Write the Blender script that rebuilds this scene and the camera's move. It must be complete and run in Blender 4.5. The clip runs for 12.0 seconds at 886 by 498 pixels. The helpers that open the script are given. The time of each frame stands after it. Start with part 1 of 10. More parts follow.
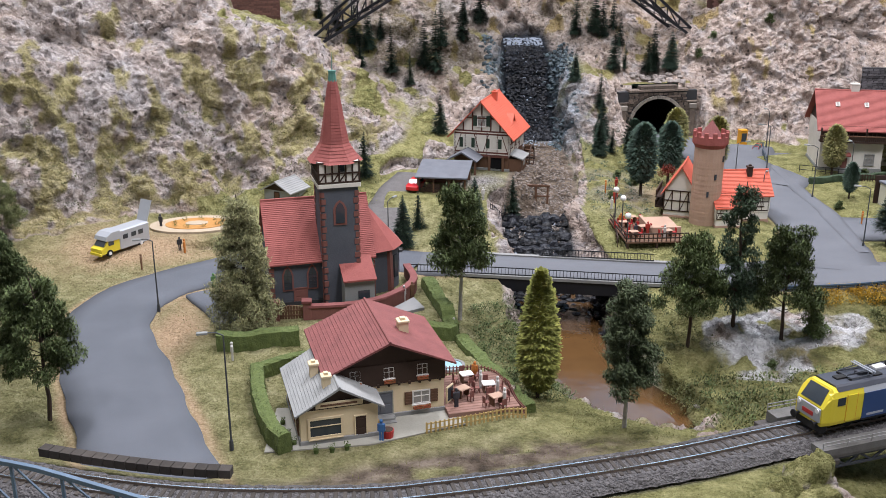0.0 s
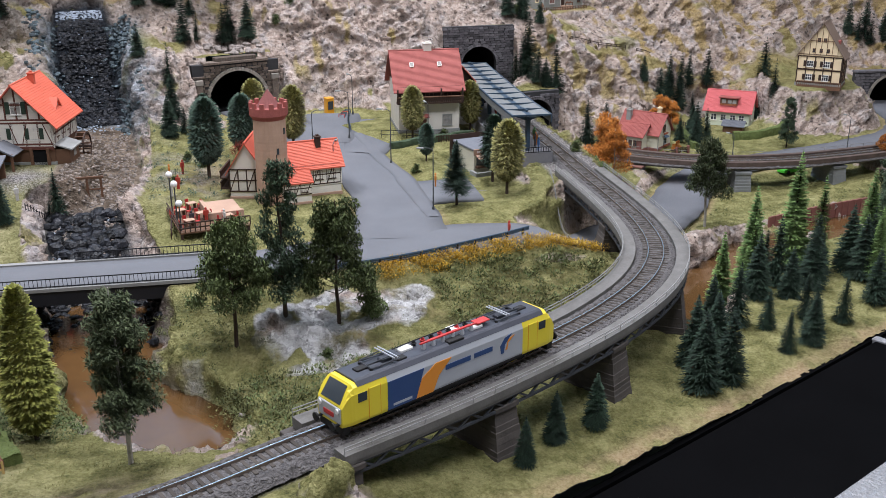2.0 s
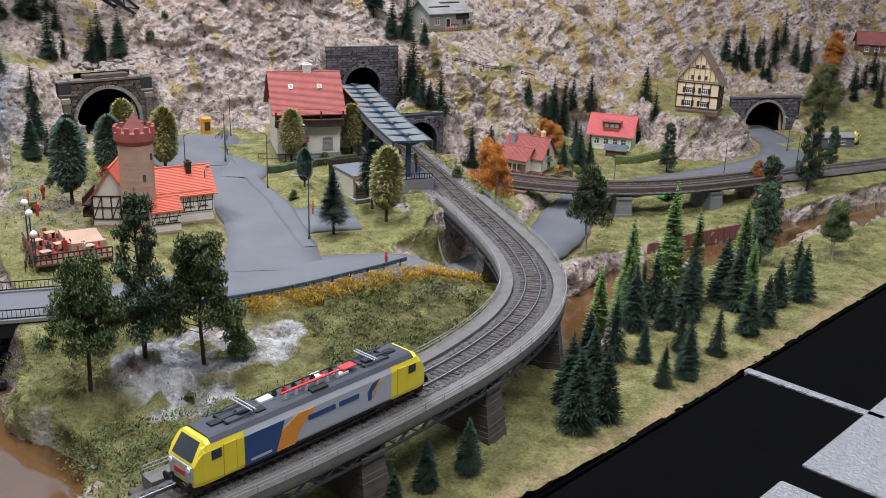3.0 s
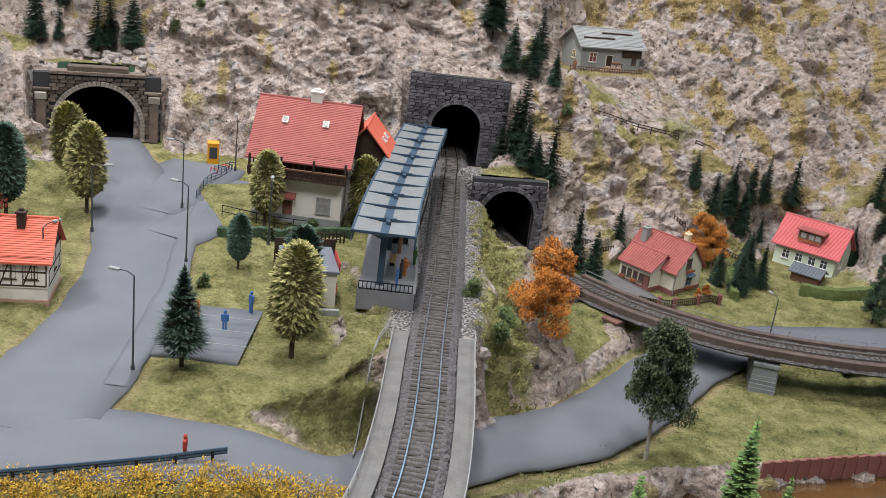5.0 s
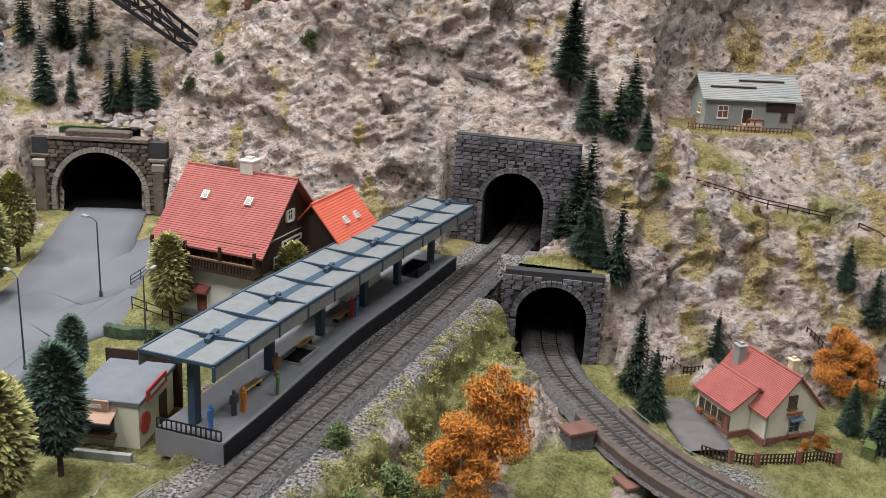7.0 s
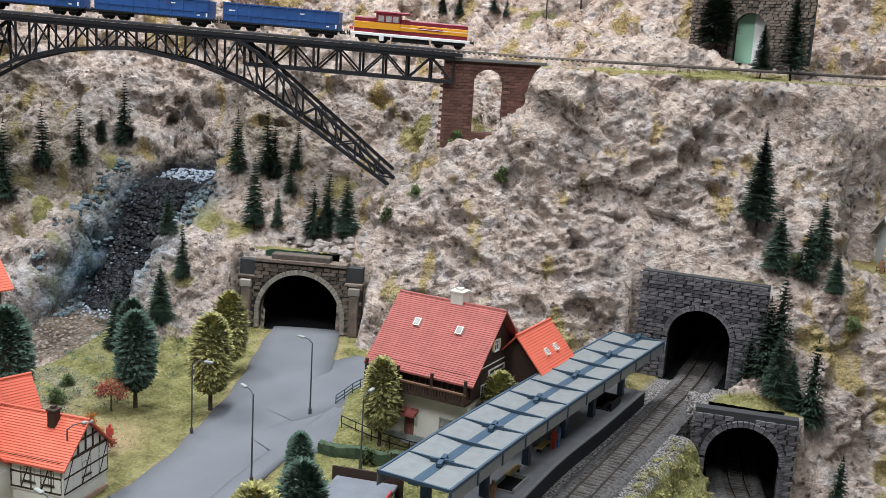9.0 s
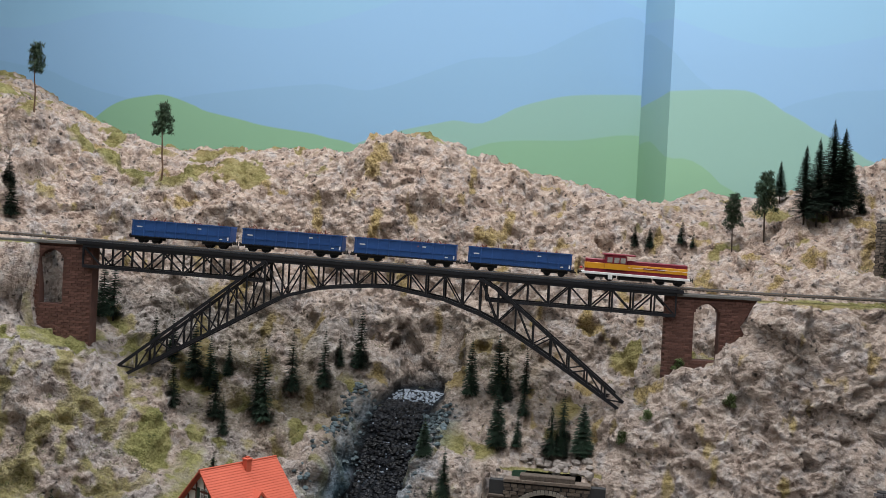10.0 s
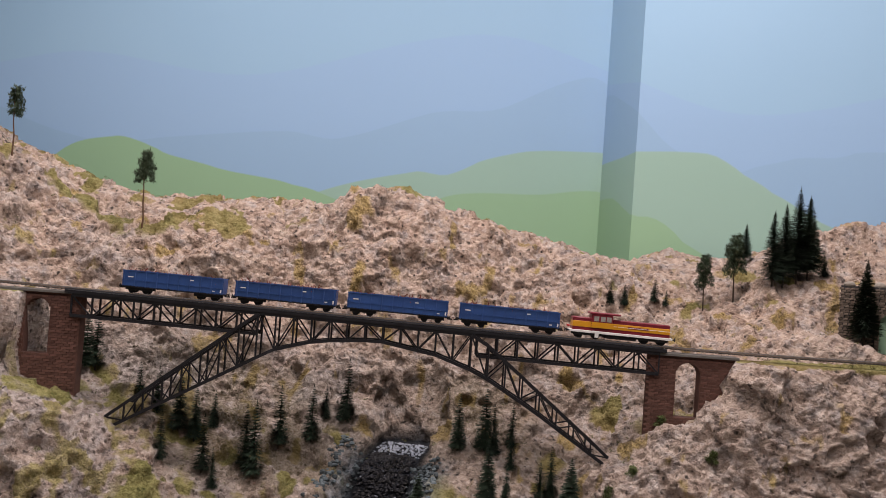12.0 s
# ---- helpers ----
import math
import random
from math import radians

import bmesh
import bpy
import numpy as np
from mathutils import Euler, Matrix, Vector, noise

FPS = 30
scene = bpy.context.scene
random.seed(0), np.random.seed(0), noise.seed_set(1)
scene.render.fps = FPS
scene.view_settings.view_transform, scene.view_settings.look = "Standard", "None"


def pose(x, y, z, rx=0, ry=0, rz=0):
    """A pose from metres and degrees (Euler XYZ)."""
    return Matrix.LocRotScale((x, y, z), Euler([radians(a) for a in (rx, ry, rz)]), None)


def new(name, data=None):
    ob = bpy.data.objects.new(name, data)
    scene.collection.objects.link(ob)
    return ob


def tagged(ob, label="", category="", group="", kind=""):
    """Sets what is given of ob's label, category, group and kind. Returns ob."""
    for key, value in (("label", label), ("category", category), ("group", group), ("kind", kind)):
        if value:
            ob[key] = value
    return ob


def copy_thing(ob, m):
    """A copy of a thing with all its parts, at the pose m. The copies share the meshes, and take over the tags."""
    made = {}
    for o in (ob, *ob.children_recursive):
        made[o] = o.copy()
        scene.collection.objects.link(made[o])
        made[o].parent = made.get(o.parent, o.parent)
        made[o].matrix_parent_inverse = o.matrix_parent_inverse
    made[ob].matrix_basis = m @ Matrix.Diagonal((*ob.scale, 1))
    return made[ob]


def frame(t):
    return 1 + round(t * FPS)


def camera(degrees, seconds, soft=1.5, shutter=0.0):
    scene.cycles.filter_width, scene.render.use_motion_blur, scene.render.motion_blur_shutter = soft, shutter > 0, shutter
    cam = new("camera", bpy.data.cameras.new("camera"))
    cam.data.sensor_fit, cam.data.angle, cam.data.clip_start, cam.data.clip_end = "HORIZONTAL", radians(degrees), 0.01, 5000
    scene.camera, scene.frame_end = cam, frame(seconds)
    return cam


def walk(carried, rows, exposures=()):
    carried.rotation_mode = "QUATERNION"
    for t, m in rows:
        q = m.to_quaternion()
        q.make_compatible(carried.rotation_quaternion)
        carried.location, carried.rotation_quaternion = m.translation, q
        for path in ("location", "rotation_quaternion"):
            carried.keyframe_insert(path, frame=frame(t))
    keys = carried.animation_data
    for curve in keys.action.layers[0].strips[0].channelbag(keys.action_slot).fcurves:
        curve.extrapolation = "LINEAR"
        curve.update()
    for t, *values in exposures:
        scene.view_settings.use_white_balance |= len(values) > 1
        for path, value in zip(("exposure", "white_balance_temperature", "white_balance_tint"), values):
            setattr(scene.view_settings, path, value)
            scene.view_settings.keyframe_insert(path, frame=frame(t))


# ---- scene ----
cam = camera(48.3, 12.0, soft=.7)
METRES, EYE, TILT, LEAN, TURN = 2.0, 0.42, -18.5, 0.0, 0.0
ROWS = [
    (0.0, 0.0, 0.0, 0.0, -0.0, 0.0, 0.0),
    (0.5, 0.0249, 0.0413, 0.002, -5.48, 0.09, 1.75),
    (1.0, 0.0534, 0.0543, 0.0048, -9.04, -1.08, 4.07),
    (1.5, 0.0639, 0.0555, 0.0009, -12.68, -2.17, 5.08),
    (2.0, 0.0828, 0.0551, 0.0019, -18.7, -2.33, 6.27),
    (2.5, 0.0907, 0.0539, 0.0043, -22.91, -2.36, 6.87),
    (3.0, 0.1001, 0.0658, 0.0114, -24.79, -2.27, 6.1),
    (5.0, 0.3419, 0.2655, 0.0648, -8.41, -0.95, -4.37),
    (5.5, 0.4068, 0.3141, 0.0708, -1.42, -1.18, -5.94),
    (6.0, 0.4881, 0.3743, 0.0878, 6.72, -1.56, -6.94),
    (6.5, 0.5262, 0.4099, 0.1022, 10.15, -0.92, -6.77),
    (8.5, 0.5198, 0.4011, 0.1109, 13.41, 4.94, -8.05),
    (9.0, 0.4923, 0.3801, 0.1044, 17.91, 6.53, -9.42),
    (9.5, 0.4432, 0.3274, 0.1043, 19.48, 12.11, -9.45),
    (10.0, 0.3794, 0.2639, 0.1002, 19.56, 16.62, -9.51),
    (10.5, 0.3573, 0.2475, 0.0994, 17.42, 17.97, -9.37),
    (11.0, 0.3498, 0.2475, 0.102, 14.28, 18.71, -9.14),
    (11.5, 0.3533, 0.2493, 0.1055, 12.16, 19.6, -9.16),
    (12.0, 0.3333, 0.2286, 0.0991, 14.74, 19.64, -9.21),
]
walk(cam, [(t, pose(0, 0, EYE, TILT, LEAN, TURN) @ pose(METRES * x, METRES * y, METRES * z, 90 + pitch, roll, yaw)) for t, x, y, z, yaw, pitch, roll in ROWS],
     exposures=[(0.0, .0, 6050, 15), (0.5, -.01, 5900, 14), (1.0, -.02, 5920, 14), (3.0, -.04, 5980, 13), (5.0, -.02, 6200, 11), (5.5, .0, 6350, 11), (6.7, .03, 6350, 10), (8.5, .06, 5900, 8), (9.0, .02, 5980, 7), (9.5, -.34, 5950, 8), (10.0, -.69, 6200, 8), (10.5, -.75, 6400, 12), (11.0, -.78, 6800, 17), (12.0, -.80, 7150, 24)])

# ---- light: an exhibition hall with ceiling panels ----
world = bpy.data.worlds.new("hall")
world.use_nodes = True
world.node_tree.nodes["Background"].inputs[0].default_value = (0.9, 0.95, 1.0, 1)
world.node_tree.nodes["Background"].inputs[1].default_value = 0.17
scene.world = world


def area_lamp(x, y, z, sx, sy, watts, tint):
    data = bpy.data.lights.new("ceiling_lamp", "AREA")
    data.shape, data.size, data.size_y, data.energy, data.color = "RECTANGLE", sx, sy, watts, tint
    ob = new("ceiling_lamp", data)
    ob.matrix_world = pose(x, y, z)
    return ob


LAMPS = [(-0.6, 1.75, 1.97, 0.16, 0.7), (0.5, 1.75, 1.97, 0.16, 0.7), (1.6, 1.75, 1.97, 0.16, 0.7),
         (-0.6, 0.2, 1.97, 0.16, 0.7), (0.5, 0.2, 1.97, 0.16, 0.7), (1.6, 0.2, 1.97, 0.16, 0.7)]
WATTS = (34, 42, 13, 16, 27, 20)
for i, (x, y, z, sx, sy) in enumerate(LAMPS):
    area_lamp(x, y, z, sx, sy, WATTS[i], (1.0, 0.975, 0.965))

# ---- materials ----
MATS = {}


def mat(name, a, b=None, rough=0.8, scale=60.0, fine=600.0, bump=0.3, depth=0.0006, metal=0.0, rand=0.0, spec=0.3, coord="Object", island=0.0):
    """Two colours mixed by noise at two scales, with fine relief."""
    if name in MATS:
        return MATS[name]
    m = bpy.data.materials.new(name)
    m.use_nodes = True
    n, l = m.node_tree.nodes, m.node_tree.links
    p = n["Principled BSDF"]
    b = b or tuple(c * 0.75 for c in a)
    tc = n.new("ShaderNodeTexCoord")
    n1, n2 = n.new("ShaderNodeTexNoise"), n.new("ShaderNodeTexNoise")
    n1.inputs["Scale"].default_value, n2.inputs["Scale"].default_value = scale, fine
    n1.inputs["Detail"].default_value, n2.inputs["Detail"].default_value = 4, 3
    l.new(tc.outputs[coord], n1.inputs["Vector"])
    l.new(tc.outputs[coord], n2.inputs["Vector"])
    add = n.new("ShaderNodeMath")
    add.operation = "MULTIPLY_ADD"
    l.new(n2.outputs[0], add.inputs[0])
    add.inputs[1].default_value = 0.5
    mul = n.new("ShaderNodeMath")
    mul.operation = "MULTIPLY_ADD"
    l.new(n1.outputs[0], mul.inputs[0])
    mul.inputs[1].default_value, mul.inputs[2].default_value = 1.1, -0.3
    l.new(mul.outputs[0], add.inputs[2])
    mix = n.new("ShaderNodeMix")
    mix.data_type = "RGBA"
    mix.inputs[6].default_value, mix.inputs[7].default_value = (*b, 1), (*a, 1)
    l.new(add.outputs[0], mix.inputs[0])
    out = mix.outputs[2]
    if rand:
        info, hsv, mr = n.new("ShaderNodeObjectInfo"), n.new("ShaderNodeHueSaturation"), n.new("ShaderNodeMapRange")
        mr.inputs["To Min"].default_value, mr.inputs["To Max"].default_value = 1 - rand, 1 + rand
        l.new(info.outputs["Random"], mr.inputs[0])
        l.new(mr.outputs[0], hsv.inputs["Value"])
        l.new(out, hsv.inputs["Color"])
        out = hsv.outputs[0]
    if island:
        geo, hv, m2 = n.new("ShaderNodeNewGeometry"), n.new("ShaderNodeHueSaturation"), n.new("ShaderNodeMapRange")
        m2.inputs["To Min"].default_value, m2.inputs["To Max"].default_value = 1 - island, 1 + island
        l.new(geo.outputs["Random Per Island"], m2.inputs[0])
        l.new(m2.outputs[0], hv.inputs["Value"])
        l.new(out, hv.inputs["Color"])
        out = hv.outputs[0]
    l.new(out, p.inputs["Base Color"])
    bp = n.new("ShaderNodeBump")
    bp.inputs["Strength"].default_value, bp.inputs["Distance"].default_value = bump, depth
    l.new(n2.outputs[0], bp.inputs["Height"])
    l.new(bp.outputs[0], p.inputs["Normal"])
    p.inputs["Roughness"].default_value, p.inputs["Metallic"].default_value = rough, metal
    p.inputs["Specular IOR Level"].default_value = spec
    MATS[name] = m
    return m


def glass(name, tint=(0.05, 0.06, 0.07)):
    m = mat(name, tint, rough=0.08, bump=0.0, spec=0.6)
    return m


M_ROOF_RED = mat("roof_red", (0.37, 0.112, 0.095), (0.215, 0.062, 0.054), 0.75, 70, 500, bump=.5)
M_ROOF_ORANGE = mat("roof_orange", (0.60, 0.13, 0.075), (0.47, 0.095, 0.055), 0.6, 40, 500)
M_ROOF_MAROON = mat("roof_maroon", (0.255, 0.088, 0.08), (0.14, 0.05, 0.046), 0.8, 70, 500, bump=.5)
M_LEAFSAGE = mat("sage_leaves", (0.34, 0.33, 0.17), (0.11, 0.115, 0.045), 0.9, 120, 900, rand=0.12, island=0.5)
M_LEAFGREY = mat("grey_green_leaves", (0.13, 0.16, 0.08), (0.03, 0.042, 0.02), 0.9, 120, 900, rand=0.12, island=0.45)
M_ROOF_GREY = mat("roof_grey", (0.16, 0.17, 0.19), (0.10, 0.105, 0.12), 0.7, 60, 500)
M_ROOF_SLATE = mat("roof_slate", (0.33, 0.33, 0.315), (0.20, 0.205, 0.20), 0.8, 50, 600)
M_ROOF_BROWN = mat("roof_brown", (0.22, 0.16, 0.12), (0.14, 0.10, 0.08), 0.75, 50, 600)
M_CREAM = mat("cream_render", (0.72, 0.60, 0.40), (0.60, 0.48, 0.30), 0.85, 50, 900)
M_WHITE = mat("white_render", (0.72, 0.69, 0.62), (0.56, 0.53, 0.47), 0.85, 50, 900)
M_PALE = mat("pale_render", (0.66, 0.64, 0.52), (0.54, 0.52, 0.42), 0.85, 50, 900)
M_GREENISH = mat("green_render", (0.60, 0.66, 0.52), (0.50, 0.55, 0.43), 0.85, 50, 900)
M_GREYWALL = mat("grey_render", (0.11, 0.12, 0.14), (0.06, 0.065, 0.08), 0.85, 40, 700)
M_STUCCO = mat("grey_stucco", (0.30, 0.31, 0.29), (0.22, 0.23, 0.22), 0.85, 40, 700)
M_TIMBER = mat("dark_timber", (0.055, 0.032, 0.022), (0.03, 0.018, 0.013), 0.7, 60, 900)
M_WOOD = mat("brown_timber", (0.16, 0.085, 0.05), (0.09, 0.05, 0.03), 0.7, 60, 900)
M_YELLOWWOOD = mat("ochre_wood", (0.55, 0.40, 0.16), (0.42, 0.29, 0.11), 0.7, 60, 900)
M_SANDSTONE = mat("red_sandstone", (0.24, 0.10, 0.08), (0.15, 0.065, 0.055), 0.85, 80, 700)
M_TOWER = mat("tower_sandstone", (0.46, 0.31, 0.225), (0.33, 0.215, 0.155), 0.85, 50, 600)
M_BRICKRED = mat("pier_brick", (0.175, 0.085, 0.065), (0.075, 0.042, 0.036), 0.9, 60, 600, rand=0.25)
M_STONE = mat("portal_stone", (0.17, 0.16, 0.17), (0.055, 0.052, 0.058), 0.9, 110, 420, bump=.8, rand=0.4, depth=0.0025)
M_STONEBROWN = mat("portal_stone_brown", (0.19, 0.15, 0.12), (0.07, 0.057, 0.048), 0.9, 110, 420, bump=.8, rand=0.4, depth=0.0025)
M_STONELIGHT = mat("arch_stone", (0.30, 0.27, 0.23), (0.20, 0.18, 0.155), 0.9, 60, 500, rand=0.2, depth=0.001)
M_MORTAR = mat("mortar", (0.05, 0.05, 0.052), (0.03, 0.03, 0.032), 0.95, 60, 500)
# near-black colour that paints the darkness inside bores, doorway and stair shaft
M_OPENING_DARK = mat("tunnel_soot", (0.012, 0.012, 0.013), (0.006, 0.006, 0.006), 0.95, 60, 400, spec=0.1)
M_PIER = mat("pier_stone", (0.10, 0.088, 0.08), (0.05, 0.045, 0.041), 0.9, 60, 400, depth=0.001)
M_GREYPIER = mat("grey_pier_stone", (0.24, 0.25, 0.25), (0.13, 0.14, 0.145), 0.9, 60, 400, rand=0.25, depth=0.001)
M_CONCRETE = mat("concrete", (0.27, 0.27, 0.26), (0.19, 0.19, 0.185), 0.85, 50, 700)
M_PLATFORM = mat("platform_grey", (0.235, 0.235, 0.245), (0.14, 0.14, 0.15), 0.8, 60, 700)
M_ASPHALT = mat("asphalt", (0.145, 0.15, 0.163), (0.098, 0.102, 0.112), 0.85, 16, 1100, bump=0.35, coord="Object")
M_ASPHALT_DARK = mat("dark_asphalt", (0.125, 0.133, 0.15), (0.08, 0.087, 0.10), 0.85, 16, 1100, bump=0.35)
M_BALLAST = mat("ballast", (0.20, 0.188, 0.185), (0.026, 0.024, 0.024), 0.95, 260, 480, bump=1.0, depth=0.005)
M_WALK = mat("worn_walkway", (0.175, 0.17, 0.16), (0.09, 0.086, 0.08), 0.9, 70, 600, bump=0.5)
M_SLEEPER = mat("sleeper", (0.07, 0.06, 0.052), (0.04, 0.035, 0.03), 0.9, 100, 900, rand=0.25)
M_RAIL = mat("rail", (0.20, 0.16, 0.13), (0.10, 0.075, 0.06), 0.5, 80, 900, metal=0.6)
M_RAILTOP = mat("rail_head", (0.75, 0.75, 0.75), (0.6, 0.6, 0.6), 0.25, 80, 900, metal=1.0)
M_IRON = mat("dark_iron", (0.016, 0.017, 0.022), (0.008, 0.008, 0.010), 0.55, 60, 900)
M_GIRDER = mat("grey_girder", (0.06, 0.065, 0.075), (0.03, 0.033, 0.04), 0.6, 60, 900)
M_BLUESTEEL = mat("blue_steel", (0.13, 0.19, 0.26), (0.08, 0.12, 0.17), 0.5, 60, 900)
M_CANOPY = mat("canopy_steel", (0.045, 0.075, 0.11), (0.03, 0.05, 0.075), 0.5, 60, 900)
M_FROST = mat("canopy_sheet", (0.215, 0.225, 0.22), (0.13, 0.135, 0.135), 0.4, 140, 900, bump=0.1)
M_WATER = mat("brown_water", (0.125, 0.066, 0.024), (0.07, 0.036, 0.014), 0.09, 14, 60, bump=0.15, depth=0.001, spec=0.6)
M_BLACK = mat("black_board", (0.0032, 0.0032, 0.0036), (0.0018, 0.0018, 0.002), 0.9, 20, 600, bump=0.1, spec=0.02)
M_SLAB = mat("grey_slab", (0.27, 0.275, 0.285), (0.17, 0.175, 0.185), 0.35, 120, 210, bump=1.0, depth=0.004, spec=0.5)
M_PANE = glass("window_pane")
M_PANELIGHT = mat("curtained_pane", (0.42, 0.40, 0.36), (0.12, 0.12, 0.12), 0.15, 160, 600, bump=0.0)
M_WINFRAME = mat("window_white", (0.74, 0.72, 0.68), (0.62, 0.60, 0.56), 0.6, 60, 900)
M_TRUNK = mat("bark", (0.085, 0.06, 0.045), (0.04, 0.03, 0.024), 0.95, 150, 700, depth=0.001)
M_BIRCH = mat("birch_bark", (0.55, 0.53, 0.48), (0.22, 0.20, 0.18), 0.9, 120, 500, depth=0.001)
M_FIR = mat("fir_needles", (0.034, 0.060, 0.036), (0.010, 0.020, 0.014), 0.9, 90, 900, rand=0.25, island=0.45)
M_FIRBLUE = mat("blue_fir_needles", (0.095, 0.145, 0.105), (0.025, 0.045, 0.034), 0.9, 90, 900, rand=0.15, island=0.45)
M_FIRLIME = mat("bright_fir_needles", (0.20, 0.30, 0.09), (0.08, 0.14, 0.045), 0.9, 90, 900, rand=0.15, island=0.45)
M_LEAFYEL = mat("yellow_green_leaves", (0.40, 0.37, 0.15), (0.13, 0.13, 0.04), 0.9, 120, 900, rand=0.12, island=0.6)
M_LEAFMID = mat("mid_green_leaves", (0.15, 0.19, 0.07), (0.03, 0.045, 0.018), 0.9, 120, 900, rand=0.15, island=0.45)
M_LEAFDARK = mat("dark_green_leaves", (0.075, 0.11, 0.062), (0.022, 0.038, 0.022), 0.9, 120, 900, rand=0.15, island=0.45)
M_LEAFLIME = mat("lime_leaves", (0.35, 0.35, 0.085), (0.10, 0.115, 0.022), 0.9, 120, 900, island=0.45)
M_LEAFOLIVE = mat("olive_leaves", (0.15, 0.16, 0.06), (0.06, 0.07, 0.028), 0.9, 120, 900, island=0.45)
M_ORANGE = mat("autumn_leaves", (0.56, 0.22, 0.035), (0.22, 0.07, 0.012), 0.9, 120, 900, rand=0.1, island=0.45)
M_HEDGE = mat("hedge_leaves", (0.14, 0.175, 0.055), (0.05, 0.07, 0.022), 0.95, 220, 700, bump=1.0, depth=0.0015, island=0.45)
M_YELLOWBUSH = mat("yellow_bush", (0.62, 0.40, 0.04), (0.26, 0.17, 0.03), 0.95, 220, 700, bump=1.0, depth=0.0015, island=0.45)

# ---- mesh tools: things are drawn in millimetres ----
MM = 0.001


class G:
    """Vertices and faces gathered for one part."""

    def __init__(self):
        self.v, self.f = [], []

    def add(self, v, f):
        k = len(self.v)
        self.v += [tuple(p) for p in v]
        self.f += [tuple(i + k for i in q) for q in f]
        return self

    def join(self, other, m=None):
        v = other.v if m is None else [tuple(m @ Vector(p)) for p in other.v]
        return self.add(v, other.f)

    def box(self, x0, y0, z0, x1, y1, z1, m=None):
        v = [(x, y, z) for z in (z0, z1) for x, y in ((x0, y0), (x1, y0), (x1, y1), (x0, y1))]
        if m is not None:
            v = [tuple(m @ Vector(p)) for p in v]
        return self.add(v, [(3, 2, 1, 0), (4, 5, 6, 7), (0, 1, 5, 4), (1, 2, 6, 5), (2, 3, 7, 6), (3, 0, 4, 7)])

    def rbox(self, x0, y0, z0, x1, y1, z1, c=0.6):
        """A box with its upright edges and top edge chamfered."""
        r = [(x0 + c, y0), (x1 - c, y0), (x1, y0 + c), (x1, y1 - c), (x1 - c, y1), (x0 + c, y1), (x0, y1 - c), (x0, y0 + c)]
        cx, cy = (x0 + x1) / 2, (y0 + y1) / 2
        sx, sy = 1 - 2 * c / max(x1 - x0, 1e-6), 1 - 2 * c / max(y1 - y0, 1e-6)
        v = [(x, y, z0) for x, y in r] + [(x, y, z1 - c) for x, y in r] + [(cx + (x - cx) * sx, cy + (y - cy) * sy, z1) for x, y in r]
        f = [(i, (i + 1) % 8, 8 + (i + 1) % 8, 8 + i) for i in range(8)] + [(8 + i, 8 + (i + 1) % 8, 16 + (i + 1) % 8, 16 + i) for i in range(8)]
        return self.add(v, f + [tuple(range(16, 24)), tuple(range(7, -1, -1))])

    def lattice(self, xs, zs, solid, y0, y1):
        """One connected sheet of bars: the cells of a grid for which solid(i, j) holds."""
        nx, v, f = len(xs), [], []
        for y in (y0, y1):
            v += [(x, y, z) for z in zs for x in xs]
        off = nx * len(zs)
        ok = lambda i, j: 0 <= i < nx - 1 and 0 <= j < len(zs) - 1 and solid(i, j)
        for j in range(len(zs) - 1):
            for i in range(nx - 1):
                if not ok(i, j):
                    continue
                a, b, c, d = j * nx + i, j * nx + i + 1, (j + 1) * nx + i + 1, (j + 1) * nx + i
                f += [(a, b, c, d), (d + off, c + off, b + off, a + off)]
                for (p, q), (di, dj) in (((a, b), (0, -1)), ((b, c), (1, 0)), ((c, d), (0, 1)), ((d, a), (-1, 0))):
                    if not ok(i + di, j + dj):
                        f.append((q, p, p + off, q + off))
        used = sorted({k for q in f for k in q})
        new_id = {k: n for n, k in enumerate(used)}
        return self.add([v[k] for k in used], [tuple(new_id[k] for k in q) for q in f])

    def prism(self, poly, d0, d1, axis="y"):
        """A flat outline drawn out along an axis. The outline's pair is (x, z) for y, (y, z) for x, (x, y) for z."""
        n = len(poly)

        def p(a, b, d):
            return (a, d, b) if axis == "y" else (d, a, b) if axis == "x" else (a, b, d)
        v = [p(a, b, d0) for a, b in poly] + [p(a, b, d1) for a, b in poly]
        return self.add(v, [tuple(range(n)), tuple(range(2 * n - 1, n - 1, -1))] + [(i, n + i, n + (i + 1) % n, (i + 1) % n) for i in range(n)])

    def cyl(self, x, y, z0, z1, r0, r1=None, n=10):
        r1 = r0 if r1 is None else r1
        a = [2 * math.pi * i / n for i in range(n)]
        v = [(x + r0 * math.cos(t), y + r0 * math.sin(t), z0) for t in a] + [(x + r1 * math.cos(t), y + r1 * math.sin(t), z1) for t in a]
        return self.add(v, [(i, (i + 1) % n, n + (i + 1) % n, n + i) for i in range(n)] + [tuple(range(n - 1, -1, -1)), tuple(range(n, 2 * n))])

    def tube(self, p, q, r, n=6, r2=None):
        p, q = Vector(p), Vector(q)
        m = Matrix.Translation(p) @ (q - p).to_track_quat("Z", "Y").to_matrix().to_4x4()
        g = G().cyl(0, 0, 0, (q - p).length, r, r2, n)
        return self.join(g, m)

    def beam(self, p, q, w, h=None):
        """A square bar from p to q."""
        p, q, h = Vector(p), Vector(q), h or w
        m = Matrix.Translation(p) @ (q - p).to_track_quat("Z", "Y").to_matrix().to_4x4()
        return self.box(-w / 2, -h / 2, 0, w / 2, h / 2, (q - p).length, m)

